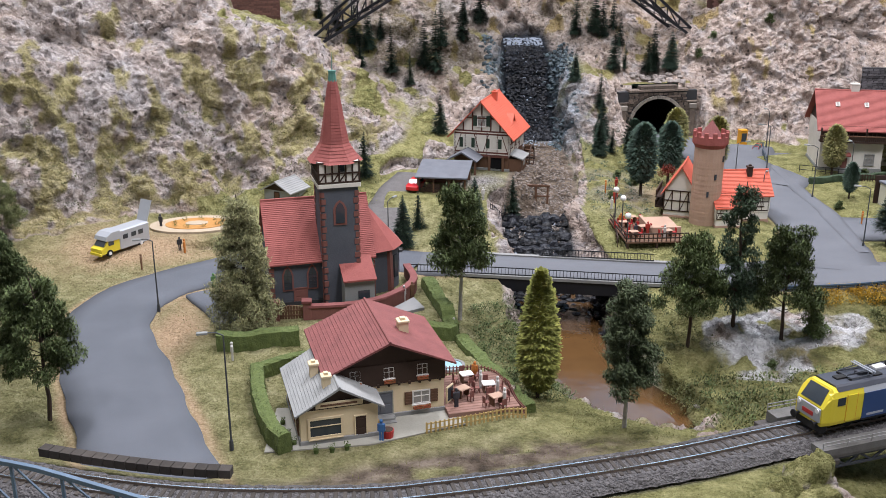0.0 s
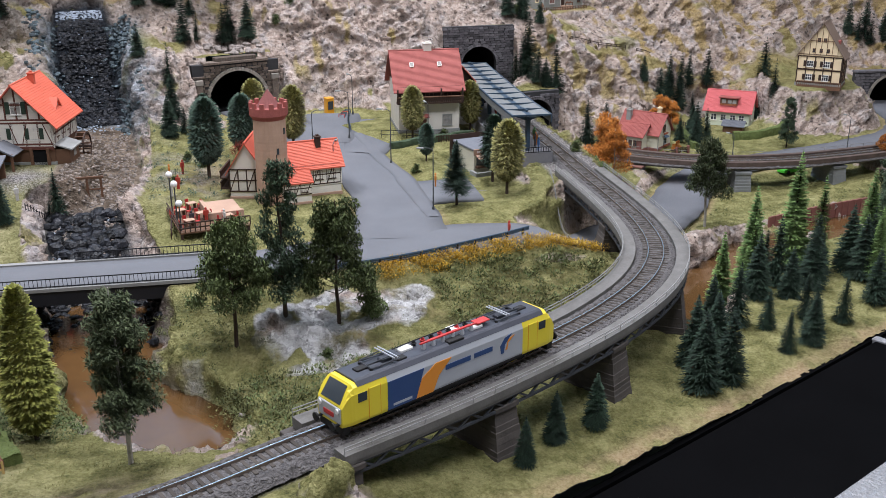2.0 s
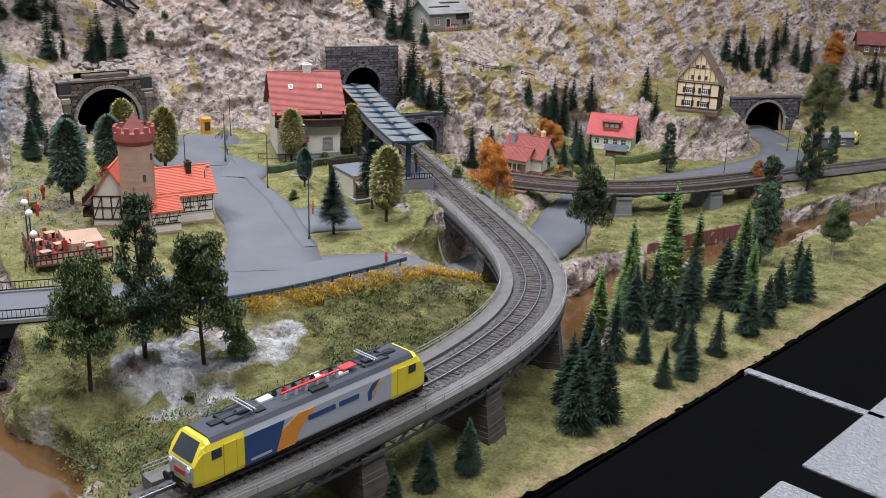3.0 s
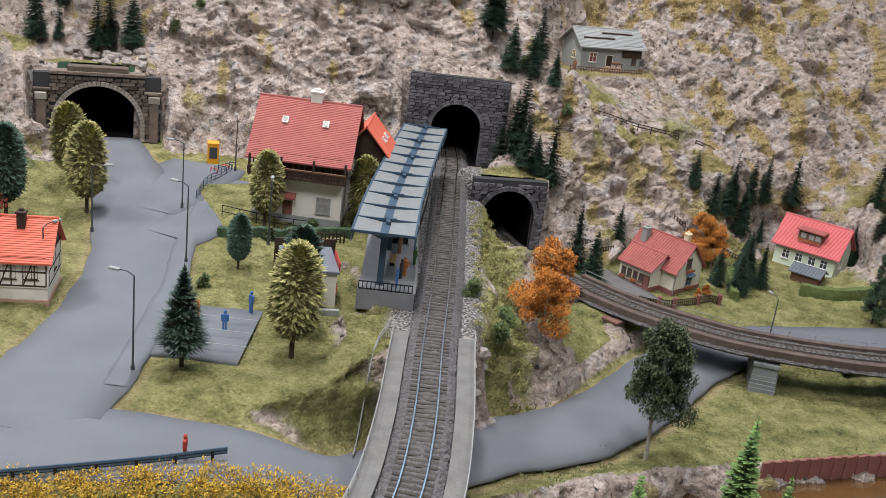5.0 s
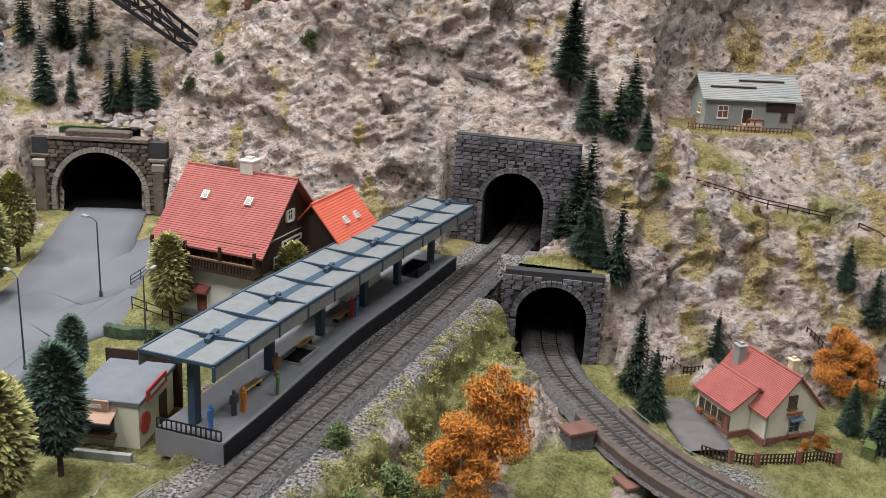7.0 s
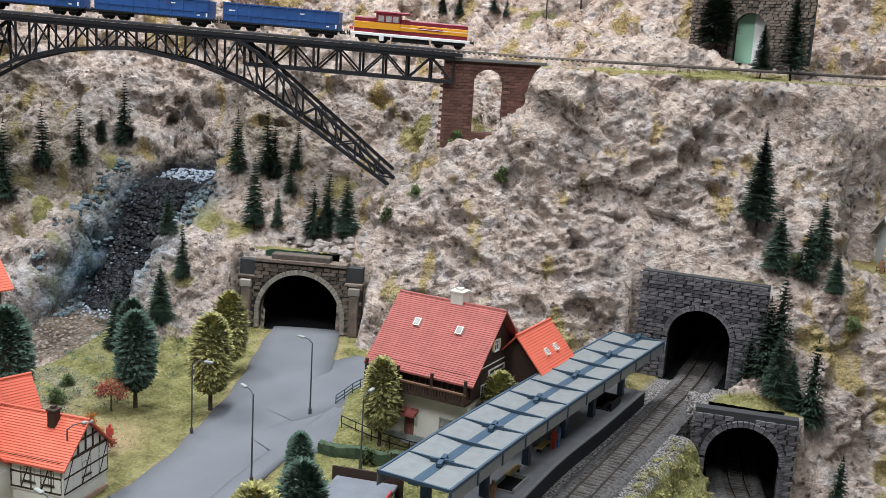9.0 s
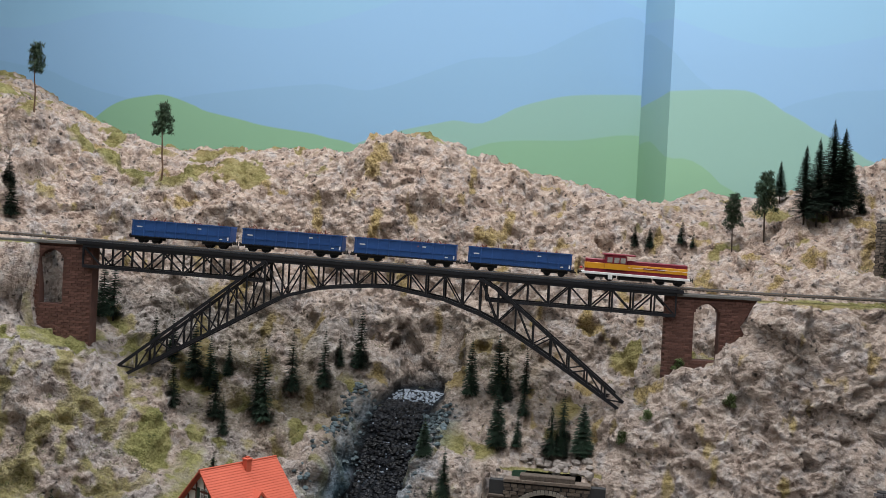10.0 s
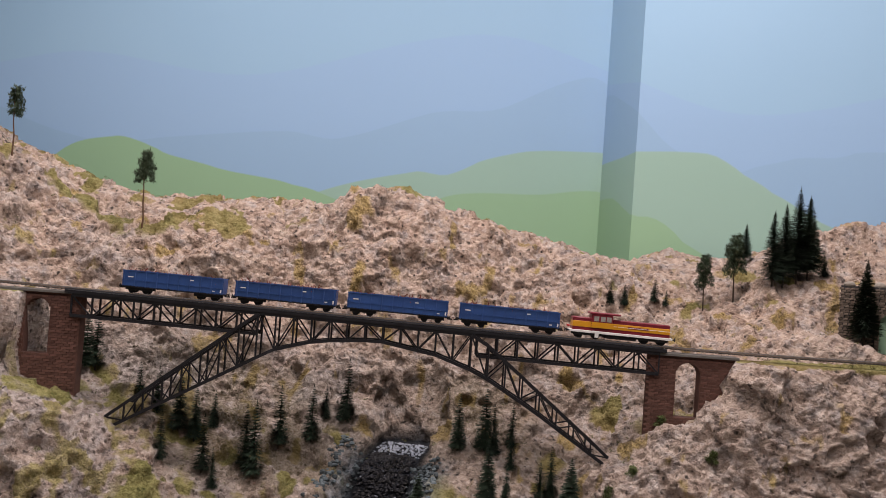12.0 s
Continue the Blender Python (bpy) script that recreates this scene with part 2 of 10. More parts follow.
    def ball(self, x, y, z, rx, ry=None, rz=None, n=10, k=6):
        ry, rz = ry or rx, rz or rx
        v = [(x, y, z - rz)]
        for j in range(1, k):
            t = math.pi * j / k
            v += [(x + rx * math.sin(t) * math.cos(2 * math.pi * i / n), y + ry * math.sin(t) * math.sin(2 * math.pi * i / n), z - rz * math.cos(t)) for i in range(n)]
        v.append((x, y, z + rz))
        f = [(0, 1 + (i + 1) % n, 1 + i) for i in range(n)]
        for j in range(k - 2):
            a = 1 + j * n
            f += [(a + i, a + (i + 1) % n, a + n + (i + 1) % n, a + n + i) for i in range(n)]
        a = 1 + (k - 2) * n
        f += [(a + i, a + (i + 1) % n, len(v) - 1) for i in range(n)]
        return self.add(v, f)

    def sweep(self, path, profile, closed=True):
        """A profile (across, up) carried along a path of (x, y, z)."""
        P = np.array(path, float)
        T = np.gradient(P[:, :2], axis=0)
        T /= np.linalg.norm(T, axis=1)[:, None]
        n = len(profile)
        v = []
        for (x, y, z), (tx, ty) in zip(P, T):
            v += [(x + ty * a, y - tx * a, z + b) for a, b in profile]
        f = []
        for i in range(len(P) - 1):
            for j in range(n if closed else n - 1):
                a, b = i * n + j, i * n + (j + 1) % n
                f.append((a, a + n, b + n, b))
        if closed:
            f += [tuple(range(n)), tuple(range(len(v) - 1, len(v) - n - 1, -1))]
        return self.add(v, f)


def mesh_of(name, g, material, scale=MM, smooth=False):
    me = bpy.data.meshes.new(name)
    me.from_pydata([(x * scale, y * scale, z * scale) for x, y, z in g.v], [], g.f)
    bm = bmesh.new()
    bm.from_mesh(me)
    bmesh.ops.recalc_face_normals(bm, faces=bm.faces)
    bm.to_mesh(me)
    bm.free()
    if smooth:
        me.polygons.foreach_set("use_smooth", [True] * len(me.polygons))
    me.materials.append(material)
    return me


def part(name, g, material, parent=None, label="", smooth=False, at=None):
    ob = new(name, mesh_of(name, g, material, smooth=smooth))
    if parent is not None:
        ob.parent = parent
    if at is not None:
        ob.matrix_basis = at
    return tagged(ob, label)


def piece(me, parent, m):
    ob = new(me.name.split(".")[0], me)
    ob.parent, ob.matrix_basis = parent, m
    return ob


def thing(name, label, category, x=0, y=0, z=0, rz=0, group="", kind="", rx=0, ry=0):
    ob = new(name)
    ob.empty_display_size = 0.01
    ob.matrix_basis = pose(x, y, z, rx, ry, rz)
    return tagged(ob, label, category, group, kind)


def spline(points, step=0.02):
    """A smooth line through the points, sampled evenly."""
    P = np.array(points, float)
    Q = np.vstack([2 * P[0] - P[1], P, 2 * P[-1] - P[-2]])
    out = []
    for i in range(len(P) - 1):
        a, b, c, d = Q[i:i + 4]
        for t in np.linspace(0, 1, 24, endpoint=False):
            out.append(0.5 * (2 * b + (c - a) * t + (2 * a - 5 * b + 4 * c - d) * t * t + (3 * b - a - 3 * c + d) * t ** 3))
    out = np.array(out + [P[-1]])
    s = np.concatenate([[0], np.cumsum(np.linalg.norm(np.diff(out[:, :2], axis=0), axis=1))])
    k = np.linspace(0, s[-1], max(2, int(round(s[-1] / step)) + 1))
    return np.stack([np.interp(k, s, out[:, j]) for j in range(out.shape[1])], 1)


# ---- noise on arrays ----
PERM = np.random.RandomState(7).permutation(256)
GRAD = np.random.RandomState(8).normal(size=(256, 3))
GRAD /= np.linalg.norm(GRAD, axis=1)[:, None]


def hash3(i, j, k):
    return PERM[(PERM[(PERM[i & 255] + j) & 255] + k) & 255]


def perlin(p):
    i = np.floor(p).astype(int)
    f = p - i
    u = f * f * f * (f * (f * 6 - 15) + 10)
    tot = np.zeros(len(p))
    for a in (0, 1):
        for b in (0, 1):
            for c in (0, 1):
                h = hash3(i[:, 0] + a, i[:, 1] + b, i[:, 2] + c)
                d = (GRAD[h] * (f - (a, b, c))).sum(1)
                tot += d * np.abs(1 - a - u[:, 0]) * np.abs(1 - b - u[:, 1]) * np.abs(1 - c - u[:, 2])
    return tot * 1.6


def fractal(p, octaves=4, gain=0.5):
    out, amp = np.zeros(len(p)), 1.0
    for o in range(octaves):
        out += amp * perlin(p * 2.0 ** o + 17.3 * o)
        amp *= gain
    return out


def worley(p):
    """Distance to the nearest of scattered points."""
    i = np.floor(p).astype(int)
    best = np.full(len(p), 9.0)
    for a in (-1, 0, 1):
        for b in (-1, 0, 1):
            for c in (-1, 0, 1):
                h = hash3(i[:, 0] + a, i[:, 1] + b, i[:, 2] + c)
                q = i + (a, b, c) + (GRAD[h] * 0.5 + 0.5)
                best = np.minimum(best, ((q - p) ** 2).sum(1))
    return np.sqrt(best)


def chips(p):
    """Broken facets: scattered cells, each with a height and a tilt of its own."""
    i = np.floor(p).astype(int)
    best, out = np.full(len(p), 9.0), np.zeros(len(p))
    for a in (-1, 0, 1):
        for b in (-1, 0, 1):
            for c in (-1, 0, 1):
                h = hash3(i[:, 0] + a, i[:, 1] + b, i[:, 2] + c)
                d = p - (i + (a, b, c) + (GRAD[h] * 0.5 + 0.5))
                r = (d ** 2).sum(1)
                near = r < best
                best = np.where(near, r, best)
                out = np.where(near, PERM[h] / 255.0 - .5 + .55 * (GRAD[PERM[h]] * d).sum(1), out)
    return out


# ---- the lie of the land (x, y, height) ----
VILLAGE = [(-1.3, .5, 0), (-.9, .7, 0), (-.6, .9, 0), (-.3, .7, 0), (-.3, 1.0, 0), (-.6, 1.15, 0), (-.4, 1.25, 0), (-.1, .7, 0), (-.1, 1.0, 0), (0, .85, 0),
           (-.02, 1.1, -.004), (-.05, 1.3, .005), (.02, 1.5, .025), (-.08, 1.45, .02), (-.2, 1.4, .01), (-.5, 1.3, .003), (-.35, 1.4, .005), (-1.2, 1.0, .02), (0, .6, .01), (-.5, .55, .01)]
MIDDLE = [(.05, 1.3, .005), (.07, 1.42, .02), (.24, 1.27, 0), (.25, 1.4, .008), (.28, 1.55, .012), (.3, 1.7, .02), (.32, 1.78, .03), (.4, 1.2, 0), (.45, 1.3, 0),
          (.35, 1.45, .008), (.55, 1.3, 0), (.6, 1.212, .001), (.66, 1.215, .002), (.72, 1.23, .003), (.745, 1.24, .003), (.69, 1.27, .004), (.725, 1.3, .006), (.752, 1.30, .012), (.66, 1.42, .004), (.755, 1.335, .016), (.6, 1.6, .012), (.72, 1.6, .014), (.65, 1.8, .02), (.8, 1.6, .012), (.762, 1.36, .019), (.745, 1.42, .016), (.75, 1.38, .017),
          (.85, 1.92, .012), (.42, 1.86, .02), (.6, 1.85, .022), (.74, 1.87, .02), (.1, 1.55, .02), (.06, 1.65, .03)]
MEADOW = [(.3, 1.09, -.005), (.5, 1.09, -.006), (.62, 1.1, -.006), (.27, 1.0, -.030), (.32, 1.02, -.012), (.38, 1.01, -.022), (.45, .93, -.036), (.35, .85, -.036),
          (.3, .8, -.03), (.55, .95, -.04), (.65, 1.0, -.045), (.25, .9, -.045), (.7, 1.08, -.03), (.05, .95, -.018), (.09, .87, -.024), (.16, .78, -.008), (.02, 1.04, -.014),
          (.06, .75, .0), (.2, .74, .0), (.33, .645, -.034), (.26, .665, .012), (.29, .66, .012), (.2, .65, .012), (.275, .635, .004), (.22, .61, .002), (.43, .75, -.042), (.6, .8, -.05), (.7, .9, -.055), (.9, .9, -.056), (.9, 1.03, -.06), (1.1, .97, -.056),
          (1.26, 1.06, -.06), (1.6, 1.15, -.06), (2.3, 1.35, -.05)]
VALLEY = [(1.02, 1.12, -.068), (.9, 1.2, -.075), (1.02, 1.29, -.088), (1.2, 1.37, -.1), (1.2, 1.49, -.105), (1.4, 1.42, -.1), (1.0, 1.5, -.09), (1.12, 1.64, -.085), (1.2, 1.72, -.085),
          (1.3, 1.82, -.085), (1.45, 1.86, -.08), (1.45, 1.62, -.085), (1.8, 1.45, -.075), (1.75, 1.65, -.08), (2.0, 1.9, -.09), (2.3, 1.7, -.06), (1.05, 1.76, -.08), (1.4, 1.5, -.1),
          (.867, 1.406, .008), (.94, 1.47, -.04), (.97, 1.56, -.06), (.945, 1.66, -.012), (.915, 1.76, .0), (.98, 1.74, -.068), (1.02, 1.8, -.07), (.865, 1.33, -.03), (.9, 1.36, -.065)]
CLIFF = [(.95, 1.85, .02), (1.0, 1.86, .035), (.95, 1.93, .07), (1.04, 1.96, .127), (.44, 1.93, .133), (.31, 1.834, .11), (.519, 1.945, .162), (.505, 1.99, .21), (.56, 2.02, .266),
         (.615, 1.98, .217), (.675, 2.01, .299), (.735, 1.95, .185), (.814, 2.03, .288), (.868, 2.1, .36), (.722, 2.015, .324), (.484, 1.92, .115), (.57, 1.905, .096), (.85, 1.99, .16),
         (.92, 1.99, .16), (.685, 2.05, .372), (.60, 2.03, .272), (.63, 2.04, .285), (.58, 2.06, .26), (.61, 2.09, .28), (.64, 2.1, .28), (.8, 2.1, .395), (1.0, 2.2, .36)]
EAST = [(1.136, 2.0, .116), (1.08, 1.94, .057), (1.272, 2.077, .114), (1.304, 1.978, .026), (1.147, 1.928, .015), (1.234, 1.981, .076), (1.11, 1.885, -.04), (1.1, 2.1, .145), (1.22, 2.13, .15),
        (1.27, 2.196, .226), (1.15, 2.2, .2), (1.3, 1.9, -.06), (1.15, 1.87, -.07), (1.45, 2.0, 0), (1.5, 2.1, .12), (1.55, 2.3, .3), (1.9, 2.2, .2), (1.75, 2.1, .06), (2.2, 2.2, .22), (2.3, 2.0, .05), (2.3, 2.5, .6)]
FAR_EAST = [(2.75, 1.5, -.05), (2.75, 1.85, -.05), (2.6, 2.05, .02), (2.42, 2.06, .055), (2.5, 2.12, .06), (2.35, 2.2, .2), (2.6, 2.3, .25), (2.75, 2.5, .45), (1.60, 1.775, .0), (1.67, 1.765, .0), (1.725, 1.80, .0), (1.60, 1.738, -.08), (1.675, 1.728, -.08), (1.775, 1.775, -.08), (1.75, 2.4, .4),
        (1.58, 1.82, .0), (1.68, 1.80, .0), (1.64, 1.88, .0), (1.54, 1.74, -.08), (1.68, 1.7, -.08), (1.9, 2.02, -.02), (2.05, 2.02, -.02), (1.2, 2.35, .38), (2.0, 2.45, .5)]
GORGE = [(-.12, 1.646, .076), (-.054, 1.86, .17), (.02, 1.83, .14), (.289, 1.853, .14), (-.24, 1.619, .151), (-.095, 1.769, .119), (-.277, 1.70, .26), (-.31, 1.79, .265), (-.34, 1.74, .27), (-.37, 1.735, .272), (-.44, 1.71, .38), (-.33, 1.81, .265), (-.062, 1.974, .28),
         (.113, 2.06, .263), (.28, 2.06, .26), (.4, 2.05, .2), (-.15, 1.9, .2), (-.2, 1.84, .2), (.34, 1.95, .17), (-.2, 1.95, .3), (.25, 1.95, .19), (.06, 1.95, .2), (.45, 2.15, .3), (.3, 2.15, .36), (-.05, 2.1, .42)]
RIDGE = [(-.6, 1.99, .625), (-.31, 2.056, .50), (-.228, 2.043, .507), (.017, 2.214, .625), (.006, 2.18, .57), (.212, 2.309, .578), (.10, 2.31, .615), (.372, 2.33, .52), (.658, 2.267, .435), (.729, 2.251, .455),
         (.819, 2.34, .515), (.51, 2.4, .515), (-.75, 2.05, .69), (.88, 2.20, .384), (.93, 2.21, .384), (.905, 2.245, .386), (.89, 2.285, .388), (.922, 2.285, .388), (-.39, 2.05, .51), (-.56, 2.13, .615), (1.1, 2.45, .66), (1.4, 2.5, .66), (.95, 2.5, .64), (.86, 2.46, .61), (.77, 2.44, .585), (.645, 2.48, .555), (-.23, 2.22, .59), (-.4, 2.25, .585), (.2, 2.6, .45), (-.3, 2.5, .45), (.8, 2.6, .5), (-1.28, 2.6, .80), (-1.05, 2.55, .72), (-.9, 2.6, .55), (-.72, 2.5, .52), (-.5, 2.5, .45), (-.7, 2.28, .60)]
WEST = [(-.568, 1.307, .0), (-.75, 1.18, .01), (-.445, 1.4, .01), (-.306, 1.507, .02), (-.15, 1.61, .05), (-.40, 1.5, .12), (-.55, 1.42, .13), (-.36, 1.62, .24), (-.5, 1.6, .3), (-.7, 1.4, .22),
        (-.8, 1.65, .45), (-.6, 1.75, .45), (-.45, 1.73, .35), (-1.0, 1.2, .15), (-1.2, 1.5, .45), (-1.2, 2.0, .77), (-.45, 1.85, .40), (-.38, 1.9, .36)]

X0, X1, Y0, Y1, STEP = -1.3, 2.75, 0.28, 2.62, 0.0045
EDGE_X, EDGE_Y, EDGE_SLOPE = 0.537, 0.715, 0.37


def edge_y(x):
    return EDGE_Y + EDGE_SLOPE * (x - EDGE_X)


def relief(points, qx, qy):
    """A smooth sheet through the heights."""
    P = np.array(points)
    d = np.linalg.norm(P[:, None, :2] - P[None, :, :2], axis=2)
    n = len(P)
    A = np.zeros((n + 3, n + 3))
    A[:n, :n] = d - 0.004 * np.eye(n)
    A[:n, n], A[:n, n + 1:] = 1, P[:, :2]
    A[n, :n], A[n + 1:, :n] = 1, P[:, :2].T
    w = np.linalg.solve(A, np.concatenate([P[:, 2], np.zeros(3)]))
    out = w[n] + w[n + 1] * qx + w[n + 2] * qy
    for k in range(n):
        out = out + w[k] * np.hypot(qx - P[k, 0], qy - P[k, 1])
    return out


# ways: centre line (x, y, height, half width)
WAY_WEST = spline([(-.22, .66, .004, .05), (-.26, .75, 0, .05), (-.316, .87, 0, .05), (-.366, .99, 0, .047), (-.362, 1.08, 0, .045), (-.31, 1.15, 0, .043), (-.22, 1.215, .0, .04), (-.12, 1.225, .0, .04), (-.03, 1.2, .0, .04)])
WAY_BRIDGE = spline([(-.03, 1.2, .0, .04), (.06, 1.19, .0, .04), (.23, 1.163, 0, .036), (.35, 1.15, 0, .04), (.45, 1.155, 0, .055), (.56, 1.155, 0, .045), (.66, 1.155, -.006, .036), (.73, 1.172, -.032, .036), (.79, 1.228, -.055, .04),
                     (.86, 1.29, -.07, .044), (.96, 1.355, -.087, .046), (1.05, 1.44, -.095, .046), (1.13, 1.53, -.098, .046), (1.24, 1.6, -.092, .044), (1.42, 1.62, -.088, .04), (1.58, 1.63, -.085, .045), (1.75, 1.68, -.085, .05), (1.88, 1.82, -.09, .045), (1.95, 2.0, -.09, .042)])
WAY_TUNNEL = spline([(.49, 1.17, 0, .06), (.515, 1.26, 0, .055), (.53, 1.36, 0, .048), (.532, 1.48, .004, .048), (.515, 1.6, .008, .05), (.475, 1.74, .014, .047), (.425, 1.88, .02, .045), (.385, 2.05, .022, .045)])
WAY_COURT = spline([(.545, 1.56, .008, .04), (.6, 1.66, .012, .045), (.62, 1.76, .014, .05)])
WAY_APRON = spline([(.50, 1.64, .0108, .05), (.535, 1.73, .0143, .058), (.565, 1.82, .0165, .05)])
WAY_PARK = spline([(.545, 1.350, .0, .05), (.60, 1.344, .001, .052), (.652, 1.337, .0015, .053)])
WAY_MILL = spline([(-.085, 1.24, .001, .030), (-.086, 1.33, .006, .030), (-.082, 1.42, .014, .028), (-.068, 1.50, .022, .026), (-.05, 1.56, .026, .024)])
WAY_CHURCH = spline([(-.29, 1.09, 0, .014), (-.25, 1.03, 0, .014), (-.225, .975, 0, .013)])
BROOK = spline([(.16, 2.03, .195, .04), (.16, 1.97, .182, .042), (.16, 1.935, .165, .042), (.161, 1.89, .10, .042), (.163, 1.845, .045, .044), (.166, 1.79, .024, .05), (.168, 1.70, .015, .05), (.168, 1.6, .008, .05), (.155, 1.5, .002, .05),
                (.14, 1.42, -.006, .046), (.137, 1.34, -.028, .044), (.14, 1.27, -.05, .044), (.145, 1.18, -.06, .05), (.145, 1.08, -.062, .042), (.16, .98, -.063, .04), (.19, .91, -.063, .045), (.215, .86, -.063, .035)])
STREAM = spline([(.76, .99, -.118, .03), (.82, 1.05, -.118, .04), (.9, 1.13, -.118, .045), (1.0, 1.2, -.118, .045), (1.12, 1.25, -.118, .042), (1.3, 1.285, -.118, .045), (1.6, 1.33, -.118, .05), (2.3, 1.42, -.118, .05)])
MAIN = spline([(-1.25, 1.12, .019), (-.8, .86, .019), (-.5, .727, .019), (-.34, .668, .019), (-.2, .634, .019), (-.07, .630, .019), (.003, .641, .019), (.1, .665, .019), (.19, .692, .019), (.27, .722, .019), (.383, .762, .019), (.5, .812, .019), (.595, .862, .019),
               (.675, .922, .019), (.73, .99, .019), (.763, 1.07, .019), (.785, 1.17, .019), (.805, 1.30, .019), (.828, 1.44, .019), (.855, 1.62, .019), (.885, 1.83, .019), (.903, 1.96, .019), (.92, 2.2, .019)], 0.01)
BRANCH = spline([(.955, 2.1, -.062), (.962, 1.9, -.062), (.985, 1.79, -.060), (1.032, 1.70, -.058), (1.085, 1.62, -.056), (1.14, 1.568, -.055), (1.21, 1.525, -.054), (1.33, 1.497, -.054), (1.47, 1.497, -.055), (1.62, 1.505, -.056), (1.8, 1.51, -.056), (2.25, 1.53, -.056)], 0.01)
UPPER = spline([(-1.2, 1.50, .43), (-.8, 1.62, .424), (-.43, 1.736, .413), (-.29, 1.779, .409), (-.03, 1.859, .402), (.28, 1.956, .393), (.548, 2.039, .385), (.66, 2.074, .383), (.75, 2.10, .383), (.86, 2.14, .383), (1.0, 2.2, .383), (1.3, 2.36, .383)], 0.01)


def lane(line, qx, qy):
    """Distance from a line, and the line's height and half width at the nearest spot."""
    d, h, w = np.full(qx.shape, 9.0), np.zeros(qx.shape), np.zeros(qx.shape)
    for a, b in zip(line[:-1], line[1:]):
        e = b[:2] - a[:2]
        t = np.clip(((qx - a[0]) * e[0] + (qy - a[1]) * e[1]) / (e @ e), 0, 1)
        r = np.hypot(qx - a[0] - t * e[0], qy - a[1] - t * e[1])
        m = r < d
        d = np.where(m, r, d)
        h = np.where(m, a[2] + t * (b[2] - a[2]), h)
        if len(a) > 3:
            w = np.where(m, a[3] + t * (b[3] - a[3]), w)
    return d, h, w


def smooth01(t):
    t = np.clip(t, 0, 1)
    return t * t * (3 - 2 * t)


NX, NY = int((X1 - X0) / STEP) + 1, int((Y1 - Y0) / STEP) + 1
gx, gy = np.meshgrid(np.linspace(X0, X1, NX), np.linspace(Y0, Y1, NY))
cx, cy = np.meshgrid(np.linspace(X0, X1, 280), np.linspace(Y0, Y1, 170))
coarse = relief(VILLAGE + MIDDLE + MEADOW + VALLEY + CLIFF + EAST + FAR_EAST + GORGE + RIDGE + WEST, cx, cy)


def finer(c):
    """The coarse sheet on the fine grid."""
    u, v = (gx - X0) / (X1 - X0) * (c.shape[1] - 1), (gy - Y0) / (Y1 - Y0) * (c.shape[0] - 1)
    i, j = np.minimum(u.astype(int), c.shape[1] - 2), np.minimum(v.astype(int), c.shape[0] - 2)
    a, b = u - i, v - j
    return (c[j, i] * (1 - a) + c[j, i + 1] * a) * (1 - b) + (c[j + 1, i] * (1 - a) + c[j + 1, i + 1] * a) * b


H = finer(coarse)
slope = np.hypot(*np.gradient(H, STEP))
hard = np.zeros_like(H)          # where built ways and yards keep the ground even
PAVED = [WAY_WEST, WAY_BRIDGE, WAY_TUNNEL, WAY_COURT, WAY_APRON, WAY_PARK, WAY_MILL, WAY_CHURCH]
for way in PAVED:
    d, h, w = lane(way, cx, cy)
    d, h, w = finer(d), finer(h), finer(w)
    k = (1 - smooth01((d - w - .004) / .03)) * (gy < (1.898 if way is WAY_TUNNEL else 1.96))
    H = H * (1 - k) + (h - .0026 - .004 * ((gx > .8) & (gy < 1.7))) * k
    hard = np.maximum(hard, k)
# railway benches
for line, half in ((MAIN, .028), (BRANCH, .026), (UPPER, .024)):
    d, h, w = lane(line[::3], cx, cy)
    d, h = finer(d), finer(h)
    on = np.ones_like(H)
    if line is MAIN:
        on = 1 - ((gx > .285) & (gy < 1.325)).astype(float)
        on = on * (gy < 1.966)
    if line is BRANCH:
        on = 1 - ((gx > 1.06) & (gx < 1.5)).astype(float) * smooth01((gx - 1.06) / .02)
        on = on * (gy < 1.835)
    if line is UPPER:
        on = 1 - ((gx > -.36) & (gx < .66)).astype(float)
    deep = .012
    if line is MAIN:
        half = np.where(gy > 1.34, .036, half)
        deep = np.where(gy > 1.34, .0065, deep)
    k = (1 - smooth01((d - half) / .03)) * on
    H = H * (1 - k) + (h - deep) * k
    hard = np.maximum(hard, k)
# water beds
wet = np.zeros_like(H)
for way, bank in ((BROOK, .03), (STREAM, .035)):
    d, h, w = lane(way, cx, cy)
    d, h, w = finer(d), finer(h), finer(w)
    k = 1 - smooth01((d - w) / bank)
    on = 1.0
    H = H * (1 - k) + np.minimum(H, h - .006) * k
    wet = np.maximum(wet, 1 - smooth01((d - w * 1.0) / .012))
brook_d, brook_h, brook_w = (finer(a) for a in lane(BROOK, cx, cy))
# level yards under buildings: x, y, half sizes, turn, height
YARDS = [(-.13, 1.09, .10, .09, 15, .0), (-.05, .80, .10, .09, 14, .0), (.06, 1.56, .08, .07, -10, .028), (.38, 1.36, .08, .09, 0, .002), (.66, 1.69, .07, .06, 20, .018),
         (.70, 1.43, .04, .05, 10, .003), (1.2, 1.80, .06, .05, -25, -.085), (1.47, 1.89, .07, .05, -15, -.085), (1.64, 1.835, .062, .05, -8, .0), (2.44, 2.08, .07, .05, 0, .06), (1.15, 2.13, .08, .035, 5, .147),
         (-.37, 1.34, .07, .05, 0, .003), (-.03, 1.47, .05, .05, 5, .022), (1.95, 1.75, .08, .05, 0, -.085)]
